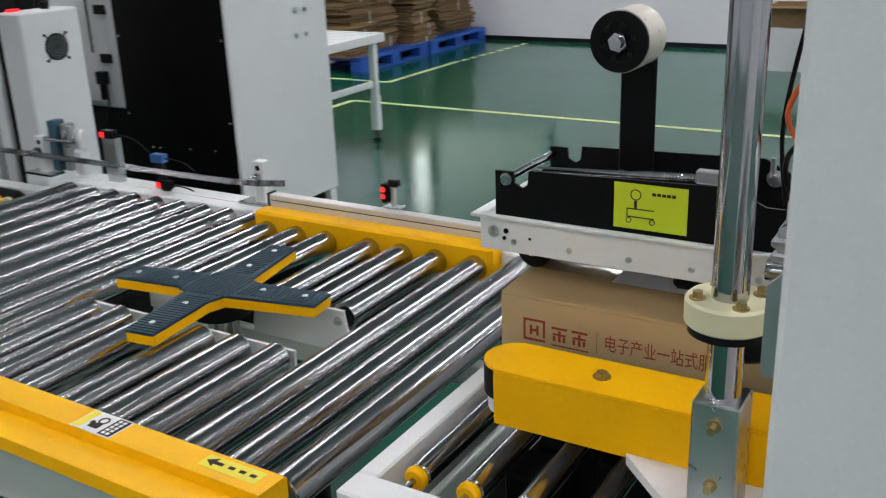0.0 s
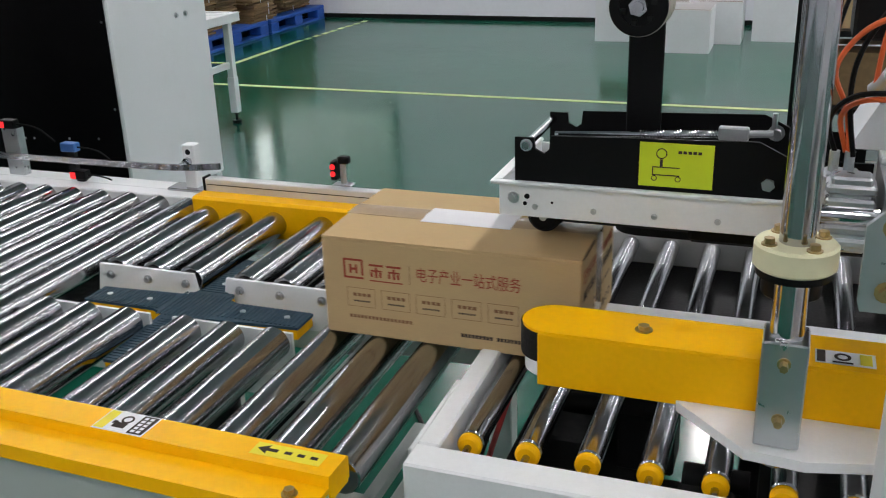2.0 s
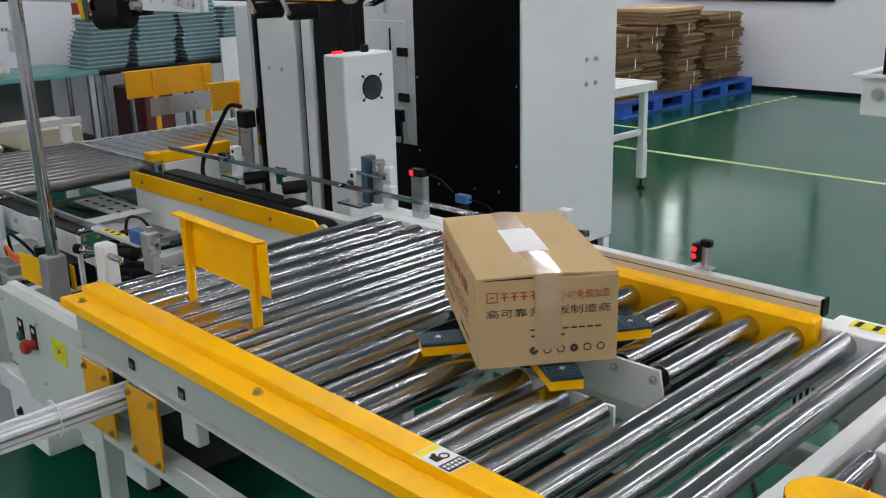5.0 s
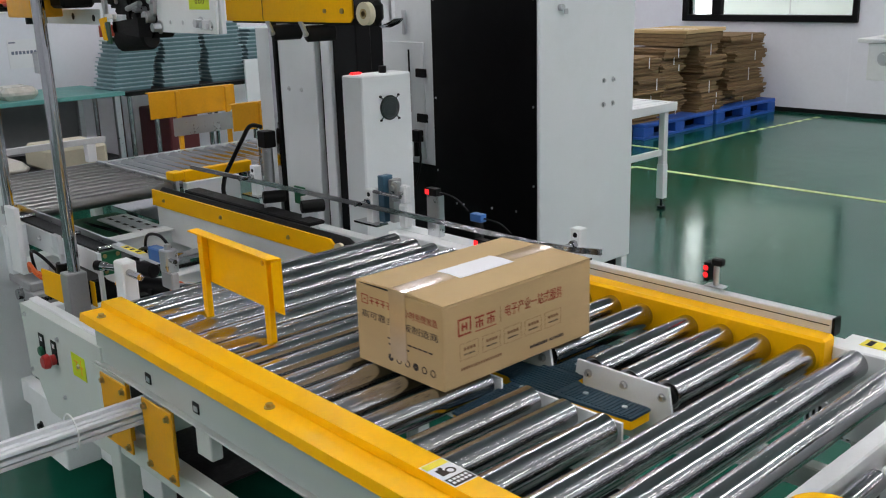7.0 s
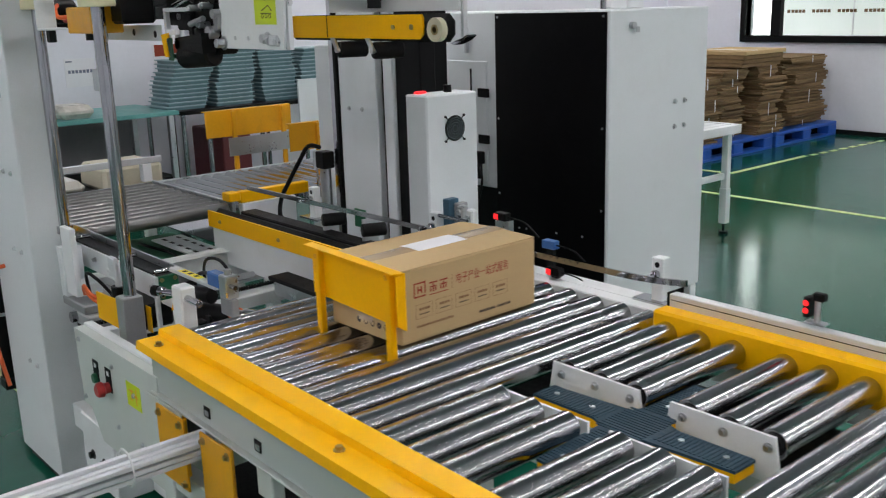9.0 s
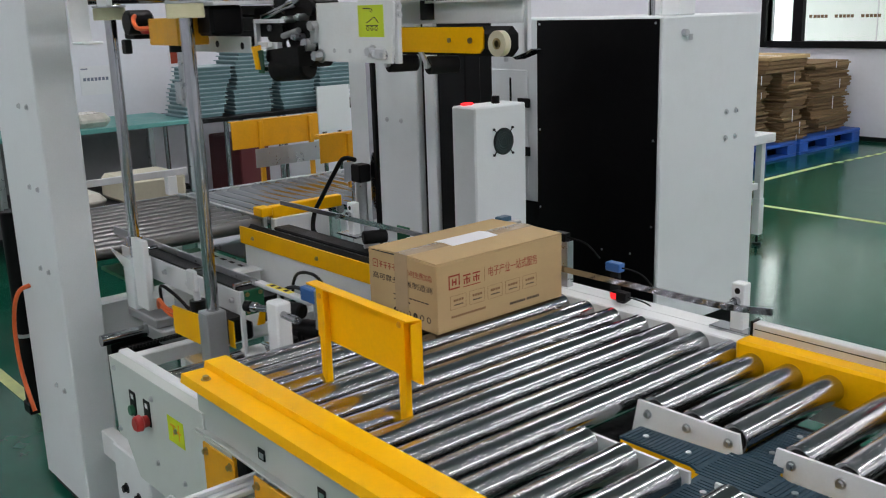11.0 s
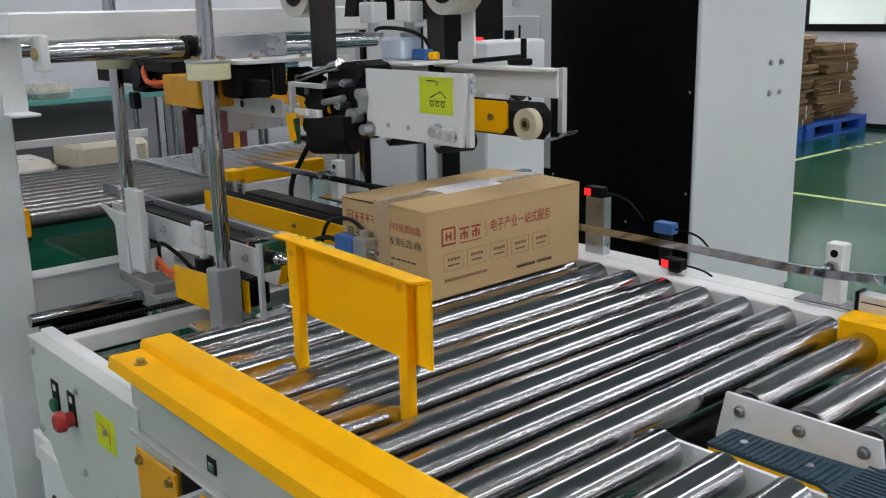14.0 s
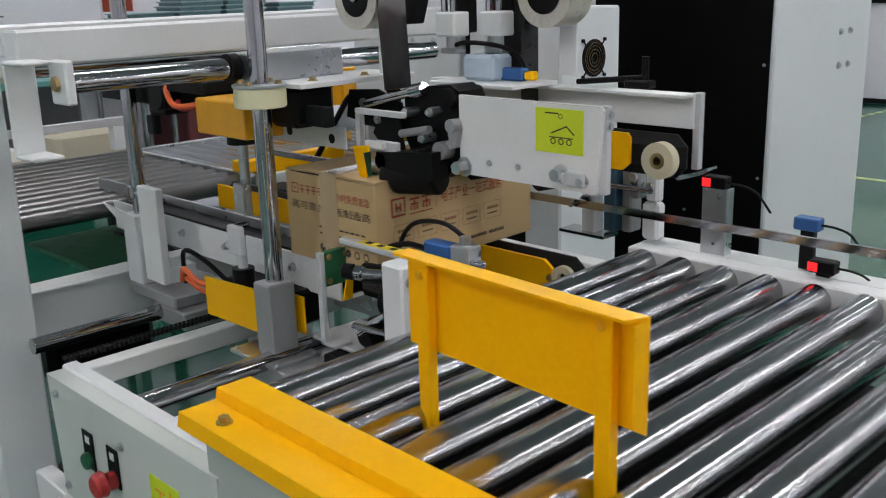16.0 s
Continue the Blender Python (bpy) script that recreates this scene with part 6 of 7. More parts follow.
part("clip", Mesh().box(-2.322, -2.285, 1.745, 1.775, 0.795, 0.868, 0.006).box(-2.316, -2.288, 1.748, 1.772, 0.8685, 0.925, 0.005), WHITE, sb, "moulded white plastic clip")
part("clip_screw", Mesh().cyl((-2.303, 1.738, 0.902), (-2.303, 1.748, 0.902), 0.007, n=12), ZINC, sb)
part("pin", Mesh().cyl((-2.42, 1.73, 0.895), (-2.29, 1.73, 0.895), 0.006, n=12), STEEL, sb)
rl = thing("idler_rollers", "dark rubber idler rollers behind the drive belt", "roller", (-2.6, 1.7, 0.72))
for x in (-2.90, -2.68):
    part("roller", Mesh().cyl((x, 1.64, 0.822), (x + 0.03, 1.71, 0.822), 0.021, n=20, c=0.003), DARK, rl)
    part("bracket", Mesh().box(x - 0.03, x - 0.02, 1.66, 1.72, 0.72, 0.85, 0.002), ALU, rl)
part("circuit_board", Mesh().box(-2.83, -2.77, 1.72, 1.725, 0.80, 0.86, 0.001), GREENPCB, rl)

# ---- cabinets and lift behind ----
cab = thing("machine_cabinet", "tall white steel cabinet with a black front panel", "cabinet", (-2.8, 2.9, 0))
part("body", Mesh().box(-3.083, -2.505, 2.606, 3.19, 0.36, 1.46, 0.005), WHITE2, cab)
part("black_panel", Mesh().box(-3.075, -2.516, 2.601, 2.6055, 0.40, 1.454, 0.001), BLACKPANEL, cab)
part("skirt", Mesh().box(-3.40, -2.54, 2.64, 3.15, 0.10, 0.358, 0.004), BLACKPANEL, cab)
for x, y in ((-3.0, 3.14), (-2.535, 3.16), (-2.535, 2.63)):
    part("leg", Mesh().box(x - 0.025, x + 0.025, y - 0.02, y + 0.02, 0.0, 0.357, 0.003), WHITE, cab)
part("lock", Mesh().cyl((-2.505, 2.72, 1.405), (-2.488, 2.72, 1.405), 0.012, n=16).box(-2.490, -2.484, 2.725, 2.745, 1.38, 1.40, 0.001), ZINC, cab)
bb = Mesh()
for y in (2.99, 3.05):
    for z in (1.02, 1.115):
        bolt(bb, (-2.505, y, z), (1, 0, 0), 0.007, 0.008)
for x in (-3.06, -2.53):
    for z in (0.45, 0.75, 1.05, 1.44):
        bolt(bb, (x, 2.601, z), (0, -1, 0), 0.003, 0.003)
for x in (-2.95, -2.91, -2.75, -2.62):
    bolt(bb, (x, 2.601, 0.62 + 0.05 * (x + 3)), (0, -1, 0), 0.003, 0.003)
part("screws", bb, ZINC, cab)
part("top_bracket", Mesh().box(-2.62, -2.55, 2.75, 2.85, 1.461, 1.52, 0.004), WHITE, cab)
part("top_bracket", Mesh().box(-2.80, -2.74, 2.9, 2.95, 1.461, 1.56, 0.004), WHITE, cab)
part("top_pipe", Mesh().cyl((-2.70, 2.8, 1.461), (-2.70, 2.8, 1.60), 0.012, n=12), STEEL, cab)
ctl = thing("control_cabinet", "pale blue-white control cabinet with black hinges and a handle", "cabinet", (-3.35, 2.75, 0))
part("body", Mesh().box(-3.62, -3.085, 2.62, 2.95, 0.76, 1.46, 0.005), WHITE2, ctl)
part("door", Mesh().box(-3.60, -3.14, 2.612, 2.6195, 0.78, 1.27, 0.003), WHITE2, ctl)
for z in (1.145, 0.958):
    part("hinge", Mesh().box(-3.185, -3.12, 2.602, 2.6115, z - 0.018, z + 0.018, 0.003), BLACK, ctl)
part("handle_rod", Mesh().cyl((-3.215, 2.598, 0.98), (-3.215, 2.598, 1.24), 0.004, n=10), BLACK, ctl)
part("handle", Mesh().box(-3.25, -3.235, 2.595, 2.611, 1.30, 1.40, 0.003), ZINC, ctl)
part("stand", Mesh().box(-3.60, -3.10, 2.66, 2.9, 0.0, 0.759, 0.004), DARK, ctl)
part("valve", Mesh().box(-3.19, -3.14, 2.57, 2.60, 0.86, 0.91, 0.003).cyl((-3.165, 2.585, 0.80), (-3.165, 2.585, 0.86), 0.016, n=14), BLACK, ctl)
part("cable", Mesh().tube([(-3.165, 2.58, 0.88), (-3.13, 2.57, 0.80), (-3.15, 2.56, 0.70), (-3.20, 2.57, 0.66)], 0.005), BLACK, ctl)

fanbox = thing("fan_cabinet", "slim white electrical cabinet with a round black fan", "cabinet", (-2.66, 1.97, 0))
part("body", Mesh().box(-2.715, -2.610, 1.858, 2.072, 0.12, 1.222, 0.005), WHITE2, fanbox)
part("plinth", Mesh().box(-2.70, -2.625, 1.87, 2.06, 0.0, 0.12, 0.003), BLACK, fanbox)
FX, FY, FZ = -2.610, 1.972, 1.112
fan = part("fan", Mesh().pipe((FX + 0.001, FY, FZ), (FX + 0.004, FY, FZ), 0.041, 0.0365, 32), BLACK, fanbox)
part("fan_back", Mesh().cyl((FX + 0.0003, FY, FZ), (FX + 0.001, FY, FZ), 0.0365, n=32), BLACKPANEL, fan)
gr = Mesh()
for r in (0.012, 0.02, 0.028, 0.0345):
    gr.pipe((FX + 0.001, FY, FZ), (FX + 0.005, FY, FZ), r, r - 0.0022, 28)
part("grille", gr, STEEL, fan)
for k in range(4):
    a = math.pi / 4 + k * math.pi / 2
    part("fan_lug", Mesh().cyl((FX + 0.003, FY + 0.040 * math.cos(a), FZ + 0.040 * math.sin(a)), (FX + 0.003, FY + 0.054 * math.cos(a), FZ + 0.054 * math.sin(a)), 0.0018, n=8).cyl((FX + 0.0003, FY + 0.055 * math.cos(a), FZ + 0.055 * math.sin(a)), (FX + 0.005, FY + 0.055 * math.cos(a), FZ + 0.055 * math.sin(a)), 0.004, n=10), BLACK, fan)
part("top_lamp", Mesh().box(-2.70, -2.68, 1.88, 1.92, 1.2225, 1.230, 0.003), REDGLOW, fanbox, "small red lamp")
part("top_button", Mesh().cyl((-2.66, 1.99, 1.2225), (-2.66, 1.99, 1.245), 0.013, n=16), BLACK, fanbox)

lif = thing("lift_column", "white lift column with black guide slots", "lift column", (-3.05, 2.1, 0))
part("panel", Mesh().box(-3.285, -3.055, 2.0, 2.06, 0.30, 1.60, 0.004), WHITE2, lif)
part("slot", Mesh().box(-3.054, -3.017, 2.025, 2.06, 0.30, 1.60, 0.002), BLACK, lif)
part("rail", Mesh().box(-3.016, -2.960, 2.0, 2.06, 0.30, 1.60, 0.004), WHITE2, lif)
part("dust_cover", Mesh().box(-2.959, -2.822, 2.012, 2.08, 0.10, 1.60, 0.004), BLACK, lif)
part("edge_rail", Mesh().box(-3.345, -3.304, 2.0, 2.07, 0.20, 1.60, 0.004), STEEL, lif)
part("edge_slot", Mesh().box(-3.303, -3.286, 1.99, 2.04, 0.25, 1.58, 0.001), BLACK, lif)
part("body", Mesh().box(-3.345, -2.84, 2.081, 2.15, 0.0, 1.58, 0.004), BLACK, lif)
bb = Mesh()
for x in (-3.225, -3.145):
    bolt(bb, (x, 2.0, 1.135), (0, -1, 0), 0.006, 0.006)
part("bolts", bb, ZINC, lif)

# ---- onward conveyor ----
oc = thing("exit_conveyor", "steel roller conveyor with a right-angle branch", "conveyor", (-4.0, 1.6, 0))
orm = Mesh().cyl((0, 1.05, 0), (0, 1.665, 0), 0.025, n=20, c=0.002).data("roller", DULLROLL)
for k in range(11):
    shared("roller", orm, oc, (-3.60 - 0.066 * k, 0, 0.757))
brm = Mesh().cyl((-4.27, 0, 0), (-3.60, 0, 0), 0.020, n=20, c=0.002).data("roller", CHROME)
for k in range(14):
    shared("roller", brm, oc, (0, 1.735 + 0.060 * k, 0.757))
part("divider", Mesh().box(-4.30, -3.58, 1.678, 1.694, 0.70, 0.783, 0.002), ZINC, oc)
part("side_beam", Mesh().box(-4.30, -3.575, 1.028, 1.045, 0.70, 0.745, 0.003), DARK, oc)
part("side_beam", Mesh().box(-4.34, -4.305, 1.03, 2.6, 0.69, 0.77, 0.003), ZINC, oc)
part("side_beam", Mesh().box(-3.585, -3.555, 1.71, 1.95, 0.66, 0.775, 0.003), WHITE, oc)
part("yellow_corner", Mesh().box(-3.60, -3.565, 1.71, 2.02, 0.776, 0.82, 0.003).box(-3.62, -3.56, 1.66, 1.709, 0.787, 0.82, 0.003), YELLOW, oc)
for x, y in ((-4.32, 2.55), (-3.6, 2.55), (-4.32, 1.66), (-3.61, 1.69)):
    part("leg", Mesh().box(x - 0.025, x + 0.025, y - 0.02, y + 0.02, 0.0, 0.659, 0.003), WHITE, oc)
part("end_beam", Mesh().box(-4.30, -3.58, 2.561, 2.60, 0.66, 0.79, 0.003), WHITE, oc)
part("yellow_cap", Mesh().box(-3.625, -3.565, 0.985, 1.046, 0.715, 0.795, 0.004), YELLOW, oc)
part("under_plate", Mesh().box(-4.15, -3.60, 1.66, 1.90, 0.600, 0.605, 0.001), STEEL, oc, "polished sheet under the branch rollers")
part("green_tray", Mesh().box(-4.10, -3.50, 1.25, 1.655, 0.57, 0.585, 0.002), GREENPCB, oc)
ppl = part("slotted_plate", Mesh().box(-3.95, -3.58, 1.50, 1.63, 0.600, 0.606, 0.001), WHITE, oc, "white plate with oval slots")
for k in range(5):
    for y in (1.53, 1.59):
        part("oval_slot", Mesh().box(-3.92 + k * 0.068, -3.885 + k * 0.068, y, y + 0.014, 0.6063, 0.6068, 0.0002), BLACK, ppl)
part("cable", Mesh().tube([(-3.95, 1.45, 0.60), (-3.8, 1.42, 0.62), (-3.7, 1.47, 0.60), (-3.55, 1.44, 0.60)], 0.006), BLACK, oc)
for x, y0, y1, z0, z1 in ((-4.35, 1.985, 2.44, 0.925, 1.048), (-3.90, 2.15, 2.50, 0.89, 1.01)):
    bd = thing("side_board", "ochre painted steel guide board on yellow posts", "guide board", (x, y0, 0.79), "guide boards")
    part("board", Mesh().box(x - 0.003, x + 0.003, y0, y1, z0, z1, 0.001).box(x - 0.03, x - 0.0035, y0, y1, z1 - 0.004, z1, 0.001), OCHRE, bd)
    for y in (y0 + 0.14, y1 - 0.05):
        part("post", Mesh().box(x + 0.0035, x + 0.02, y - 0.01, y + 0.01, 0.72, z1 - 0.006, 0.001), OCHRE, bd)
    part("steel_strip", Mesh().box(x + 0.021, x + 0.024, y0 + 0.10, y1 - 0.01, z0 - 0.09, z0 - 0.005, 0.001), ZINC, bd)
    part("bearer", Mesh().box(x - 0.02, x + 0.03, y0 + 0.10, y1, 0.69, 0.72, 0.002), ZINC, bd)
    part("bearer_foot", Mesh().box(x - 0.02, x + 0.02, y1 - 0.06, y1 - 0.02, 0.0, 0.69, 0.002), ZINC, bd)
cb = thing("cable_loop", "black cable hanging beside a grey air cylinder", "cable", (-3.6, 1.95, 0.7))
part("cable", Mesh().tube([(-3.355, 1.945, 0.985), (-3.410, 1.93, 0.985), (-3.445, 1.91, 0.93), (-3.490, 1.88, 0.84), (-3.515, 1.86, 0.78), (-3.500, 1.84, 0.72), (-3.450, 1.84, 0.70)], 0.0085, n=10), BLACK, cb)
part("cylinder", Mesh().cyl((-3.340, 1.955, 0.70), (-3.340, 1.955, 0.905), 0.021, n=20, c=0.003), ZINC, cb, "grey air cylinder")
part("cylinder_cap", Mesh().box(-3.368, -3.312, 1.930, 1.982, 0.906, 0.970, 0.004), BLACK, cb)
part("tie_rod", Mesh().cyl((-3.365, 1.935, 0.70), (-3.365, 1.935, 0.905), 0.004, n=8), STEEL, cb)
part("foot", Mesh().box(-3.370, -3.310, 1.928, 1.982, 0.0, 0.70, 0.002), WHITE, cb)
wb = thing("end_stop", "pale steel stop bar across the exit conveyor", "stop bar", (-4.25, 1.5, 0.8))
part("bar", Mesh().box(-4.28, -4.262, 1.17, 1.72, 0.865, 0.892, 0.002), ALU, wb)
part("upright", Mesh().box(-4.30, -4.262, 1.63, 1.67, 0.7865, 0.864, 0.002), WHITE, wb)

# ---- work bench by the west wall ----
bench = thing("work_bench", "steel work bench with a teal mat", "bench", (-7.2, 2.0, 0))
part("top", Mesh().box(-7.6, -6.85, 0.4, 3.05, 0.77, 0.80, 0.003), BENCHTOP, bench)
part("back_board", Mesh().box(-7.68, -7.65, 0.4, 3.05, 0.0, 0.765, 0.003), mat("grey_board", (0.22, 0.23, 0.24), 0.6, vary=0.1, fine=30, coarse=3), bench)
for x in (-7.56, -6.9):
    for y in (0.45, 1.7, 3.0):
        part("leg", Mesh().box(x - 0.02, x + 0.02, y - 0.02, y + 0.02, 0, 0.769, 0.002), ZINC, bench)
part("shelf", Mesh().box(-7.6, -6.9, 0.43, 3.02, 0.30, 0.32, 0.002), DARK, bench)
tt = thing("tray_table", "black steel table with chromed legs", "table", (-7.2, 3.7, 0))
part("top", Mesh().box(-7.55, -6.85, 3.06, 4.75, 0.76, 0.79, 0.003), BLACK, tt)
for x in (-7.5, -6.9):
    for y in (3.1, 3.3, 3.75, 4.15, 4.7):
        part("leg", Mesh().cyl((x, y, 0), (x, y, 0.759), 0.018, n=14), STEEL, tt)
part("red_crate", Mesh().box(-7.5, -7.0, 3.45, 3.7, 0.0, 0.6, 0.01), mat("maroon_crate", (0.12, 0.02, 0.025), 0.5), tt)
rng = random.Random(8)
for i, (y, n) in enumerate(((3.20, 12), (3.57, 15), (3.95, 15), (4.30, 13))):
    stack = thing("tray_stack", "leaning stack of teal plastic trays with pale rims", "tray stack", (-7.1, y, 0.79), "tray stacks")
    for k in range(n):
        z = 0.7905 + k * 0.030
        dy, dx = 0.010 * math.sin(k * 0.9 + i) + 0.012 * rng.random() + (0.009, 0.004, -0.003, 0.006)[i] * (k - 6), 0.015 * rng.random()
        tr_ = part("tray", Mesh().box(-7.25 + dx, -6.95 + dx, y - 0.15 + dy, y + 0.15 + dy, z, z + 0.021, 0.003), TRAY, stack)
        part("rim", Mesh().box(-7.26 + dx, -6.94 + dx, y - 0.165 + dy, y + 0.165 + dy, z + 0.0215, z + 0.0295, 0.002), TRAYEDGE, tr_)
single("grey_panel", Mesh().box(-6.84, -6.82, 4.05, 4.35, 0.60, 0.95), WHITE2, "pale grey board leaning on the trays", "board")
nt_ = thing("wall_notice", "white paper notice on the wall", "notice", (X0 + 0.01, 2.7, 1.1))
part("paper", Mesh().box(X0 + 0.001, X0 + 0.004, 2.57, 2.80, 0.96, 1.17, 0.0005), PAPER, nt_)
FADED = mat("faded_print", (0.16, 0.19, 0.26), 0.7)
for k in range(7):
    part("printed_bar", Mesh().box(X0 + 0.0045, X0 + 0.005, 2.592 + k * 0.028, 2.612 + k * 0.028, 1.062, 1.086, 0.0001), FADED, nt_)
part("heading_bar", Mesh().box(X0 + 0.0045, X0 + 0.005, 2.58, 2.63, 1.145, 1.155, 0.0001), FADED, nt_)
rn = thing("wall_notice", "red and white notice on the wall", "notice", (X0 + 0.01, 3.3, 1.1))
part("paper", Mesh().box(X0 + 0.001, X0 + 0.004, 3.28, 3.52, 1.0, 1.25, 0.0005), PAPER, rn)
part("red_band", Mesh().box(X0 + 0.0045, X0 + 0.005, 3.29, 3.51, 1.15, 1.24, 0.0001), INKRED, rn)
for y, z, r in ((1.9, 0.8005, 0.1), (2.35, 0.8005, 0.12)):
    bg = Mesh()
    bg.box(-7.2, -6.92, y - r, y + r, z, z + 0.09, 0.035)
    single("plastic_bag", bg, BAG, "milky plastic bag of parts on the bench", "bag", "bags")
lt = thing("parts_bin", "cream plastic parts bin near the exit conveyor", "bin", (-4.9, 1.75, 0))
part("stand", Mesh().box(-5.1, -4.6, 1.2, 2.0, 0.645, 0.68, 0.006), DARK, lt)
for x in (-5.07, -4.63):
    for y in (1.23, 1.97):
        part("leg", Mesh().box(x - 0.02, x + 0.02, y - 0.02, y + 0.02, 0.0, 0.6445, 0.003), DARK, lt)
part("bin", Mesh().box(-5.0, -4.7, 1.62, 1.92, 0.6805, 0.80, 0.02), mat("cream_bin", (0.55, 0.52, 0.40), 0.5), lt)
part("sack", Mesh().box(-5.0, -4.72, 1.30, 1.55, 0.6805, 0.75, 0.03), BAG, lt)

# ---- white roller stand ----
wt = thing("roller_stand", "white steel stand with a slatted top on levelling feet", "stand", (-3.9, 4.75, 0))
for q in ((-4.30, -4.26, 4.2, 5.29), (-3.70, -3.66, 4.2, 5.29), (-4.259, -3.701, 5.25, 5.29), (-4.259, -3.701, 4.2, 4.24)):
    part("frame_bar", Mesh().box(*q, 0.655, 0.71, 0.003), WHITE, wt)
slat = Mesh().box(-4.255, -3.705, -0.022, 0.022, 0.672, 0.706, 0.004).data("slat", WHITE)
for k in range(16):
    shared("slat", slat, wt, (0, 4.29 + k * 0.062, 0))
for x in (-4.28, -3.735):
    for y in (4.23, 5.25):
        lg = part("leg", Mesh().box(x - 0.022, x + 0.022, y - 0.022, y + 0.022, 0.26, 0.654, 0.003), WHITE, wt)
        part("leg_sleeve", Mesh().box(x - 0.026, x + 0.026, y - 0.026, y + 0.026, 0.07, 0.30, 0.003), WHITE, lg)
        part("foot", Mesh().cyl((x, y, 0.0), (x, y, 0.018), 0.03, n=20, c=0.003).cyl((x, y, 0.018), (x, y, 0.075), 0.009, n=12), BLACK, lg)
part("cross_bar", Mesh().box(-3.748, -3.722, 4.26, 5.22, 0.36, 0.40, 0.003), WHITE, wt)
part("cross_bar", Mesh().box(-4.29, -4.27, 4.26, 5.22, 0.36, 0.40, 0.003), WHITE, wt)

# ---- pallets with flattened cartons ----
for y0 in (7.42, 8.68):
    p = thing("pallet", "blue plastic pallet under stacks of flat cartons", "pallet", (-5.95, y0 + 0.6, 0), "pallets")
    part("deck", Mesh().box(-6.5, -5.40, y0, y0 + 1.2, 0.115, 0.15, 0.006), PALLET, p)
    for x in (-6.5, -6.02, -5.53):
        part("runner", Mesh().box(x, x + 0.13, y0, y0 + 1.2, 0.0, 0.025, 0.004), PALLET, p)
        for yy in (y0, y0 + 0.52, y0 + 1.04):
            part("block", Mesh().box(x, x + 0.13, yy, yy + 0.16, 0.0255, 0.1145, 0.006), PALLET, p)
rng = random.Random(21)


def carton_stack(x0, x1, y0, y1, z0, z1, label):
    """Strapped bundles of flat cartons, one on another, each a little out of line."""
    s = thing("carton_stack", label, "carton stack", ((x0 + x1) / 2, (y0 + y1) / 2, z0), "flat carton stacks")
    z, cx, cy = z0 + 0.001, (x0 + x1) / 2, (y0 + y1) / 2
    while z < z1 - 0.02:
        n = rng.randint(3, 7)
        ox, oy, yaw = 0.09 * (rng.random() - 0.5), 0.10 * (rng.random() - 0.5), radians(9) * (rng.random() - 0.5)
        skin = rng.choice((CARDOLD, CARDMID, CARDDARK))
        zb = z
        for k in range(n):
            h = 0.014 + 0.007 * rng.random()
            a = yaw + radians(2.5) * (rng.random() - 0.5)
            dx, dy = ox + 0.045 * (rng.random() - 0.5), oy + 0.05 * (rng.random() - 0.5)
            hx, hy = (x1 - x0) / 2 - 0.04 * rng.random(), (y1 - y0) / 2 - 0.035 * rng.random()
            ring_ = [(cx + dx + u * hx * math.cos(a) - v * hy * math.sin(a), cy + dy + u * hx * math.sin(a) + v * hy * math.cos(a)) for u, v in ((-1, -1), (1, -1), (1, 1), (-1, 1))]
            part("flat_carton", Mesh().prism(ring_, "z", z, z + h - 0.0025), skin if k % 3 else CARDOLD, s)
            z += h
        if rng.random() < 0.6:
            yy = cy + oy + 0.1 * (rng.random() - 0.5)
            part("strap", Mesh().box(x1 + ox + 0.012, x1 + ox + 0.0145, yy, yy + 0.012, zb, z, 0.0004), PAPER, s)
    return s


carton_stack(-6.1, -5.47, 7.35, 7.83, 0.15, 0.76, "bundled flat brown cartons, strapped and leaning")
carton_stack(-6.1, -5.55, 7.92, 8.33, 0.15, 0.78, "bundled flat brown cartons in a sagging stack")
carton_stack(-6.05, -5.45, 8.42, 8.85, 0.15, 0.80, "bundled flat brown cartons in an uneven stack")
carton_stack(-6.2, -5.48, 9.0, 9.75, 0.15, 0.84, "tall stack of darker flat cartons with straps")
carton_stack(-6.45, -6.15, 7.5, 8.2, 0.15, 0.86, "tall stack of flat cartons at the pallet back")
tc = thing("carton_pack", "strapped pack of flat cartons lying on top of a stack", "carton stack", (-5.75, 8.3, 0.80), "flat carton stacks")
for k in range(4):
    part("flat_carton", Mesh().box(-6.1 + 0.02 * (k % 2), -5.47 + 0.015 * k, 8.12, 8.80 + 0.02 * (k % 2), 0.815 + k * 0.04, 0.852 + k * 0.04, 0.005), CARD if k == 3 else CARDOLD, tc)
part("strap", Mesh().box(-6.08, -5.45, 8.33, 8.345, 0.972, 0.975, 0.0005), PAPER, tc)

# ---- white boxes and rack on the far right ----
def white_box(x0, x1, y0, y1, z1):
    b = thing("white_carton", "open white corrugated box standing on the floor", "carton", ((x0 + x1) / 2, (y0 + y1) / 2, 0), "white boxes")
    t = 0.008
    for q in ((x0, x1, y0, y0 + t), (x0, x1, y1 - t, y1), (x0, x0 + t, y0 + t, y1 - t), (x1 - t, x1, y0 + t, y1 - t)):
        part("side", Mesh().box(*q, 0, z1, 0.001), PAPER, b)
    part("contents", Mesh().box(x0 + t, x1 - t, y0 + t, y1 - t, 0.0, z1 - 0.05, 0.004), CARDOLD, b)


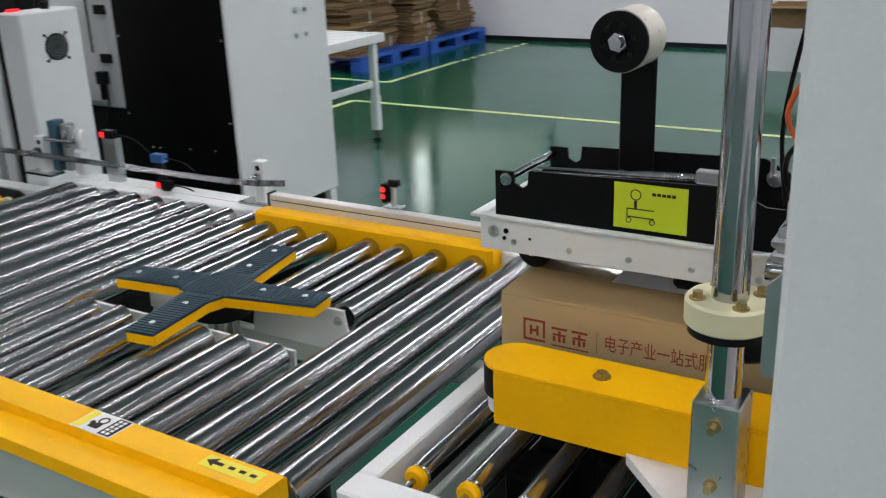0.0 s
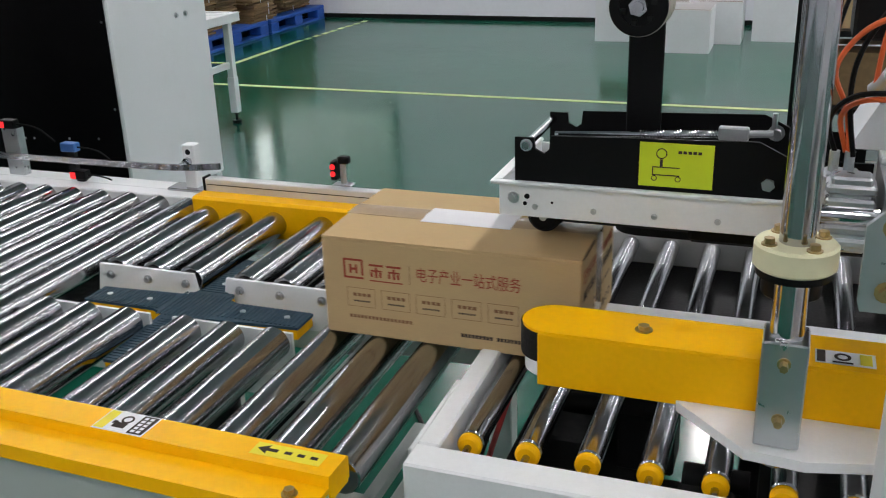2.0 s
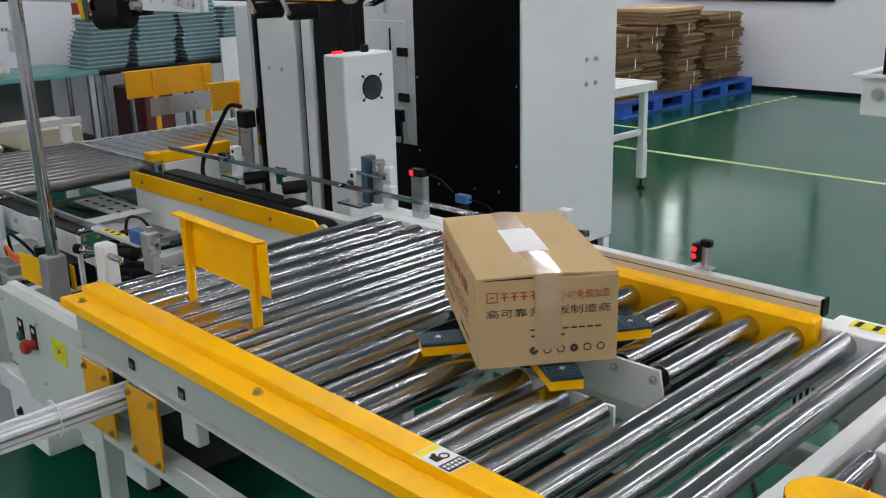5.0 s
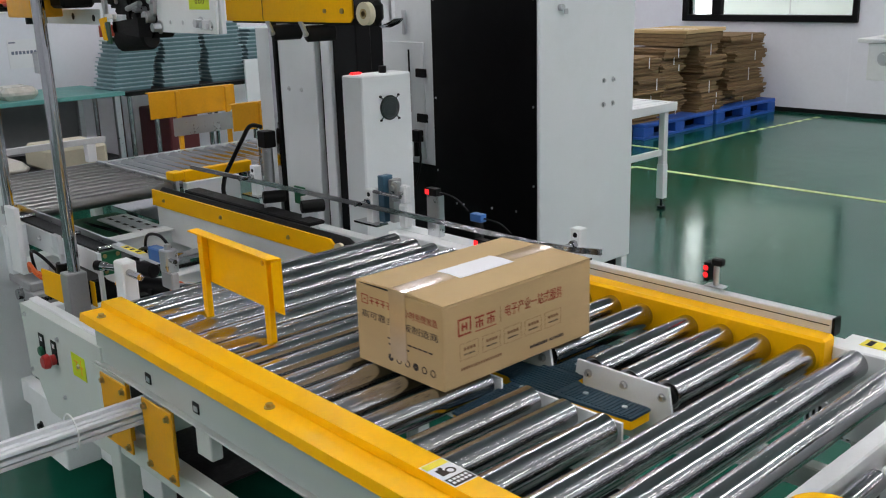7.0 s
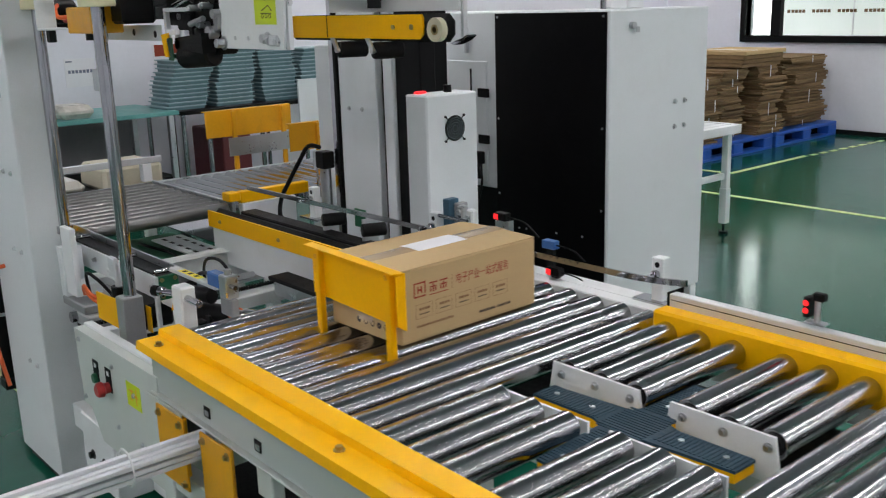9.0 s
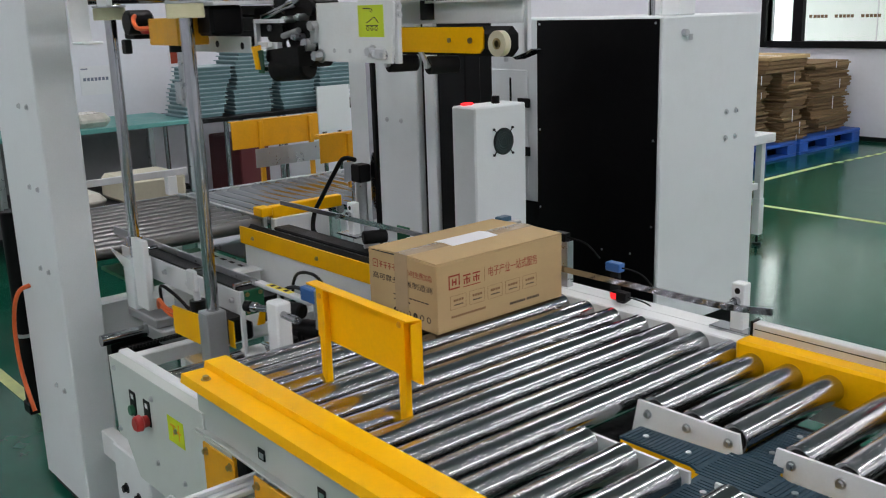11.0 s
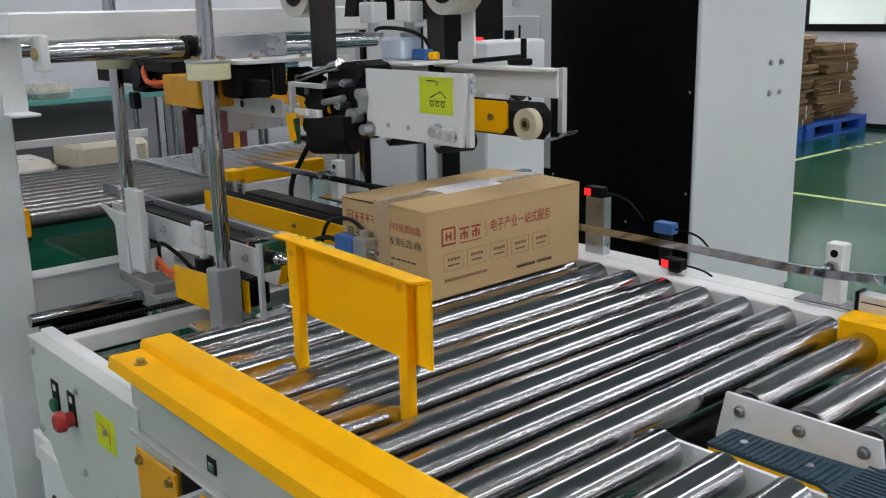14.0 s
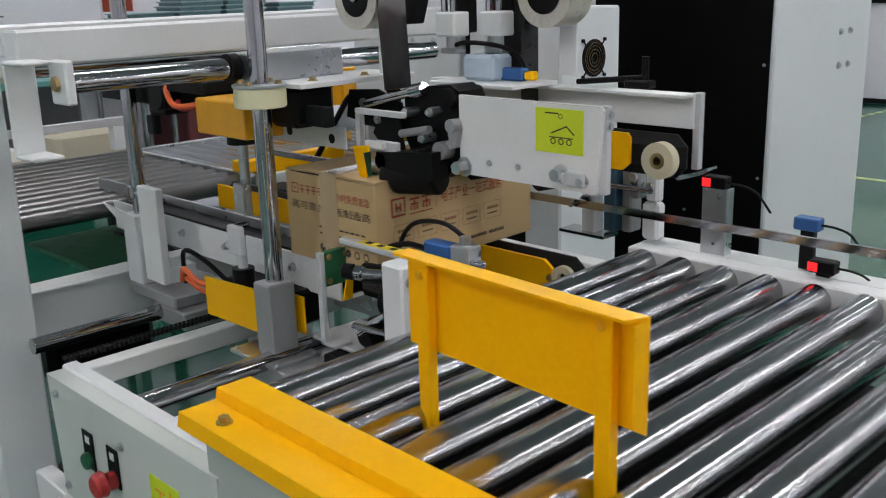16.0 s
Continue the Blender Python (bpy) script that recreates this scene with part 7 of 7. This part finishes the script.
white_box(-2.09, -1.69, 8.80, 9.25, 0.37)
white_box(-1.67, -1.25, 8.78, 9.25, 0.37)
white_box(-1.46, -1.02, 8.30, 8.72, 0.36)
white_box(-1.23, -0.80, 8.80, 9.25, 0.37)
white_box(-0.72, -0.28, 9.0, 9.45, 0.55)
obx = thing("open_carton", "open brown carton lying on the white boxes", "carton", (-1.7, 9.05, 0.37))
for q in ((-2.04, -1.40, 8.86, 8.866), (-2.04, -1.40, 9.204, 9.21), (-2.04, -2.034, 8.8665, 9.2035), (-1.406, -1.40, 8.8665, 9.2035)):
    part("side", Mesh().box(*q, 0.371, 0.56, 0.001), CARDMID, obx)
part("flap", Mesh().box(-2.03, -1.41, 8.70, 8.859, 0.545, 0.551, 0.001), CARDOLD, obx)

rk = thing("storage_rack", "black steel rack with cartons behind the sealer", "rack", (0.3, 5.5, 0))
for x in (-0.30, 0.7):
    for y in (5.2, 5.8):
        part("upright", Mesh().box(x - 0.03, x + 0.03, y - 0.03, y + 0.03, 0, 1.9, 0.003), BLACK, rk)
for z in (0.25, 0.65, 1.05, 1.5):
    part("shelf", Mesh().box(-0.27, 0.67, 5.2, 5.8, z, z + 0.03, 0.003), BLACK, rk)
for k, (z, c) in enumerate(((0.281, CARDOLD), (0.681, CARD), (1.081, CARDOLD))):
    cbx = thing("stored_carton", "brown carton standing on a rack shelf", "carton", (0.0, 5.5, z), "stored cartons")
    part("body", Mesh().box(-0.22, 0.18, 5.28, 5.72, z, z + 0.28, 0.004), c, cbx)
    part("tape", Mesh().box(-0.221, 0.181, 5.48, 5.53, z + 0.2803, z + 0.281, 0.0002), TAPECLEAR, cbx)
# ---- floor clutter under the table ----
fc = thing("floor_cable", "black cable lying on the green floor", "cable", (-0.9, 1.9, 0))
part("cable", Mesh().tube([(-1.35, 2.3, 0.008), (-1.15, 2.0, 0.008), (-0.95, 1.7, 0.008), (-0.80, 1.35, 0.008)], 0.008), BLACK, fc)
rc = thing("air_hose", "red and black air hoses hanging under the table end", "hose", (-0.78, 1.1, 0.3))
part("red_hose", Mesh().tube([(-0.77, 1.68, 0.60), (-0.80, 1.45, 0.42), (-0.79, 1.25, 0.36), (-0.76, 1.10, 0.45), (-0.73, 1.02, 0.60)], 0.006), RED, rc)
part("black_hose", Mesh().tube([(-0.78, 1.68, 0.61), (-0.82, 1.42, 0.40), (-0.80, 1.22, 0.33), (-0.77, 1.08, 0.43), (-0.73, 1.0, 0.60)], 0.006), BLACK, rc)
tb = thing("table_leg_block", "white steel foot block on the floor near the table leg", "foot block", (-2.55, 0.78, 0))
part("block", Mesh().box(-2.68, -2.50, 0.74, 0.80, 0.0, 0.05, 0.006), WHITE, tb)


# ---- what moves ----
def turn_pose(x, y, z, yaw):
    return pose(x, y, z, 0, 0, yaw)


SLIDE = [(0.0, -0.268), (10.0, -0.268), (10.4, -0.268), (10.8, -0.190), (11.4, -0.070), (11.8, -0.010), (12.0, 0.0), (16.0, 0.0)]


def motions():
    rest = RT + 0.0005
    walk(box, [(t, turn_pose(x, y, z, a)) for t, x, y, z, a in [
        (0.0, -0.445, 1.272, rest, 0), (0.5, -0.452, 1.272, rest, 0), (1.0, -0.468, 1.272, rest, 0), (1.5, -0.608, 1.272, rest, 0), (2.0, -0.774, 1.272, rest, 0),
        (2.5, -0.960, 1.274, rest, 0), (3.0, -1.149, 1.274, rest, 0), (3.3, -1.262, 1.266, rest, -0.5), (3.5, -1.310, 1.258, rest + 0.006, -1.5), (3.75, -1.345, 1.258, rest + 0.022, -2), (4.0, -1.352, 1.262, rest + 0.030, -2.3),
        (4.2, -1.352, 1.262, rest + 0.032, -3.5), (4.7, -1.346, 1.255, rest + 0.034, -22), (5.2, -1.335, 1.238, rest + 0.034, -48), (5.7, -1.325, 1.218, rest + 0.034, -76),
        (6.1, -1.322, 1.208, rest + 0.020, -88), (6.3, -1.322, 1.206, rest + 0.008, -89), (6.5, -1.328, 1.206, rest, -89.3), (6.75, -1.38, 1.208, rest, -90), (7.0, -1.460, 1.211, rest, -90.5),
        (7.5, -1.648, 1.218, rest, -91), (8.0, -1.834, 1.225, rest, -91.5), (8.3, -1.935, 1.240, rest, -90.5), (8.5, -1.958, 1.263, rest, -89.6), (9.0, -1.966, 1.334, rest, -88.5), (9.5, -1.985, 1.426, rest, -89),
        (10.0, -2.035, 1.464, rest, -89), (10.4, -2.10, 1.468, rest, -89.2), (11.2, -2.25, 1.469, rest, -89.3), (11.6, -2.272, 1.469, rest, -89.3), (12.5, -2.273, 1.469, rest, -89.3), (14.8, -2.274, 1.469, rest, -89.5), (15.0, -2.30, 1.464, rest, -90),
        (15.5, -2.452, 1.460, rest, -90), (16.0, -2.655, 1.460, rest, -89)]])
    walk(cross, [(t, turn_pose(CX, CY, CZ + dz, a)) for t, dz, a in [
        (0.0, 0.067, 7), (0.2, 0.059, 2), (0.4, 0.036, 0), (0.7, 0.0, 0), (3.2, 0.0, 0), (3.5, 0.037, 0), (3.75, 0.055, -0.5), (4.0, 0.064, -1), (4.2, 0.067, -2.5), (4.7, 0.069, -21), (5.2, 0.069, -47), (5.7, 0.069, -75),
        (6.1, 0.055, -88), (6.3, 0.035, -90), (6.6, 0.0, -90), (16.0, 0.0, -90)]])
    walk(push, [(t, pose(-1.95, y, 0.70)) for t, y in [
        (0.0, PY), (8.1, PY), (8.3, PY + 0.02), (8.5, PY + 0.066), (9.0, PY + 0.138), (9.5, PY + 0.210), (10.0, PY + 0.230), (10.2, PY + 0.18), (10.7, PY + 0.05), (11.1, PY), (16.0, PY)]])
    walk(h1, [(t, pose(-0.4, 1.25, z)) for t, z in [
        (0.0, 1.0), (3.0, 1.003), (3.2, 1.02), (3.5, 1.066), (4.0, 1.150), (4.2, 1.184), (5.0, 1.295), (6.0, 1.355), (6.5, 1.364), (16.0, 1.364)]])
    walk(wipe, [(t, pose(-0.4, 1.27, z)) for t, z in [(0.0, 1.005), (2.2, 1.005), (2.5, 0.930), (3.0, 0.930), (3.2, 0.955), (3.5, 1.028), (4.0, 1.112), (4.2, 1.146), (5.0, 1.257), (6.0, 1.317), (6.5, 1.326), (16.0, 1.326)]])
    walk(car, [(t, pose(-2.9, 1.167 + dy, 0.6)) for t, dy in SLIDE])
    walk(hs, [(t, pose(-2.5, 1.3 + dy, 1.0 + dz)) for t, dy, dz in [
        (0.0, -0.268, 0.432), (10.0, -0.268, 0.432), (10.4, -0.268, 0.432), (10.8, -0.190, 0.428), (11.4, -0.070, 0.395), (11.8, -0.010, 0.356), (12.0, 0.0, 0.335), (12.5, 0.0, 0.276), (13.0, 0.0, 0.213), (13.5, 0.0, 0.147), (14.0, 0.0, 0.088), (14.5, 0.0, 0.030), (14.8, 0.0, 0.004), (15.0, 0.0, 0.0), (16.0, 0.0, 0.0)]])
    walk(bar, [(t, pose(-0.4, y, 0.8)) for t, y in [(0.0, 1.03), (2.5, 1.03), (2.6, 1.01), (2.8, 0.93), (3.0, 0.875), (3.2, 0.873), (16.0, 0.873)]])
    walk(h2, [(t, pose(-2.5, 1.44, 1.0 + dz)) for t, dz in [
        (0.0, 0.432), (10.0, 0.432), (10.8, 0.428), (11.4, 0.395), (12.0, 0.335), (12.5, 0.276), (13.0, 0.213), (13.5, 0.147), (14.0, 0.088), (14.5, 0.030), (14.8, 0.004), (15.0, 0.0), (16.0, 0.0)]])


motions()
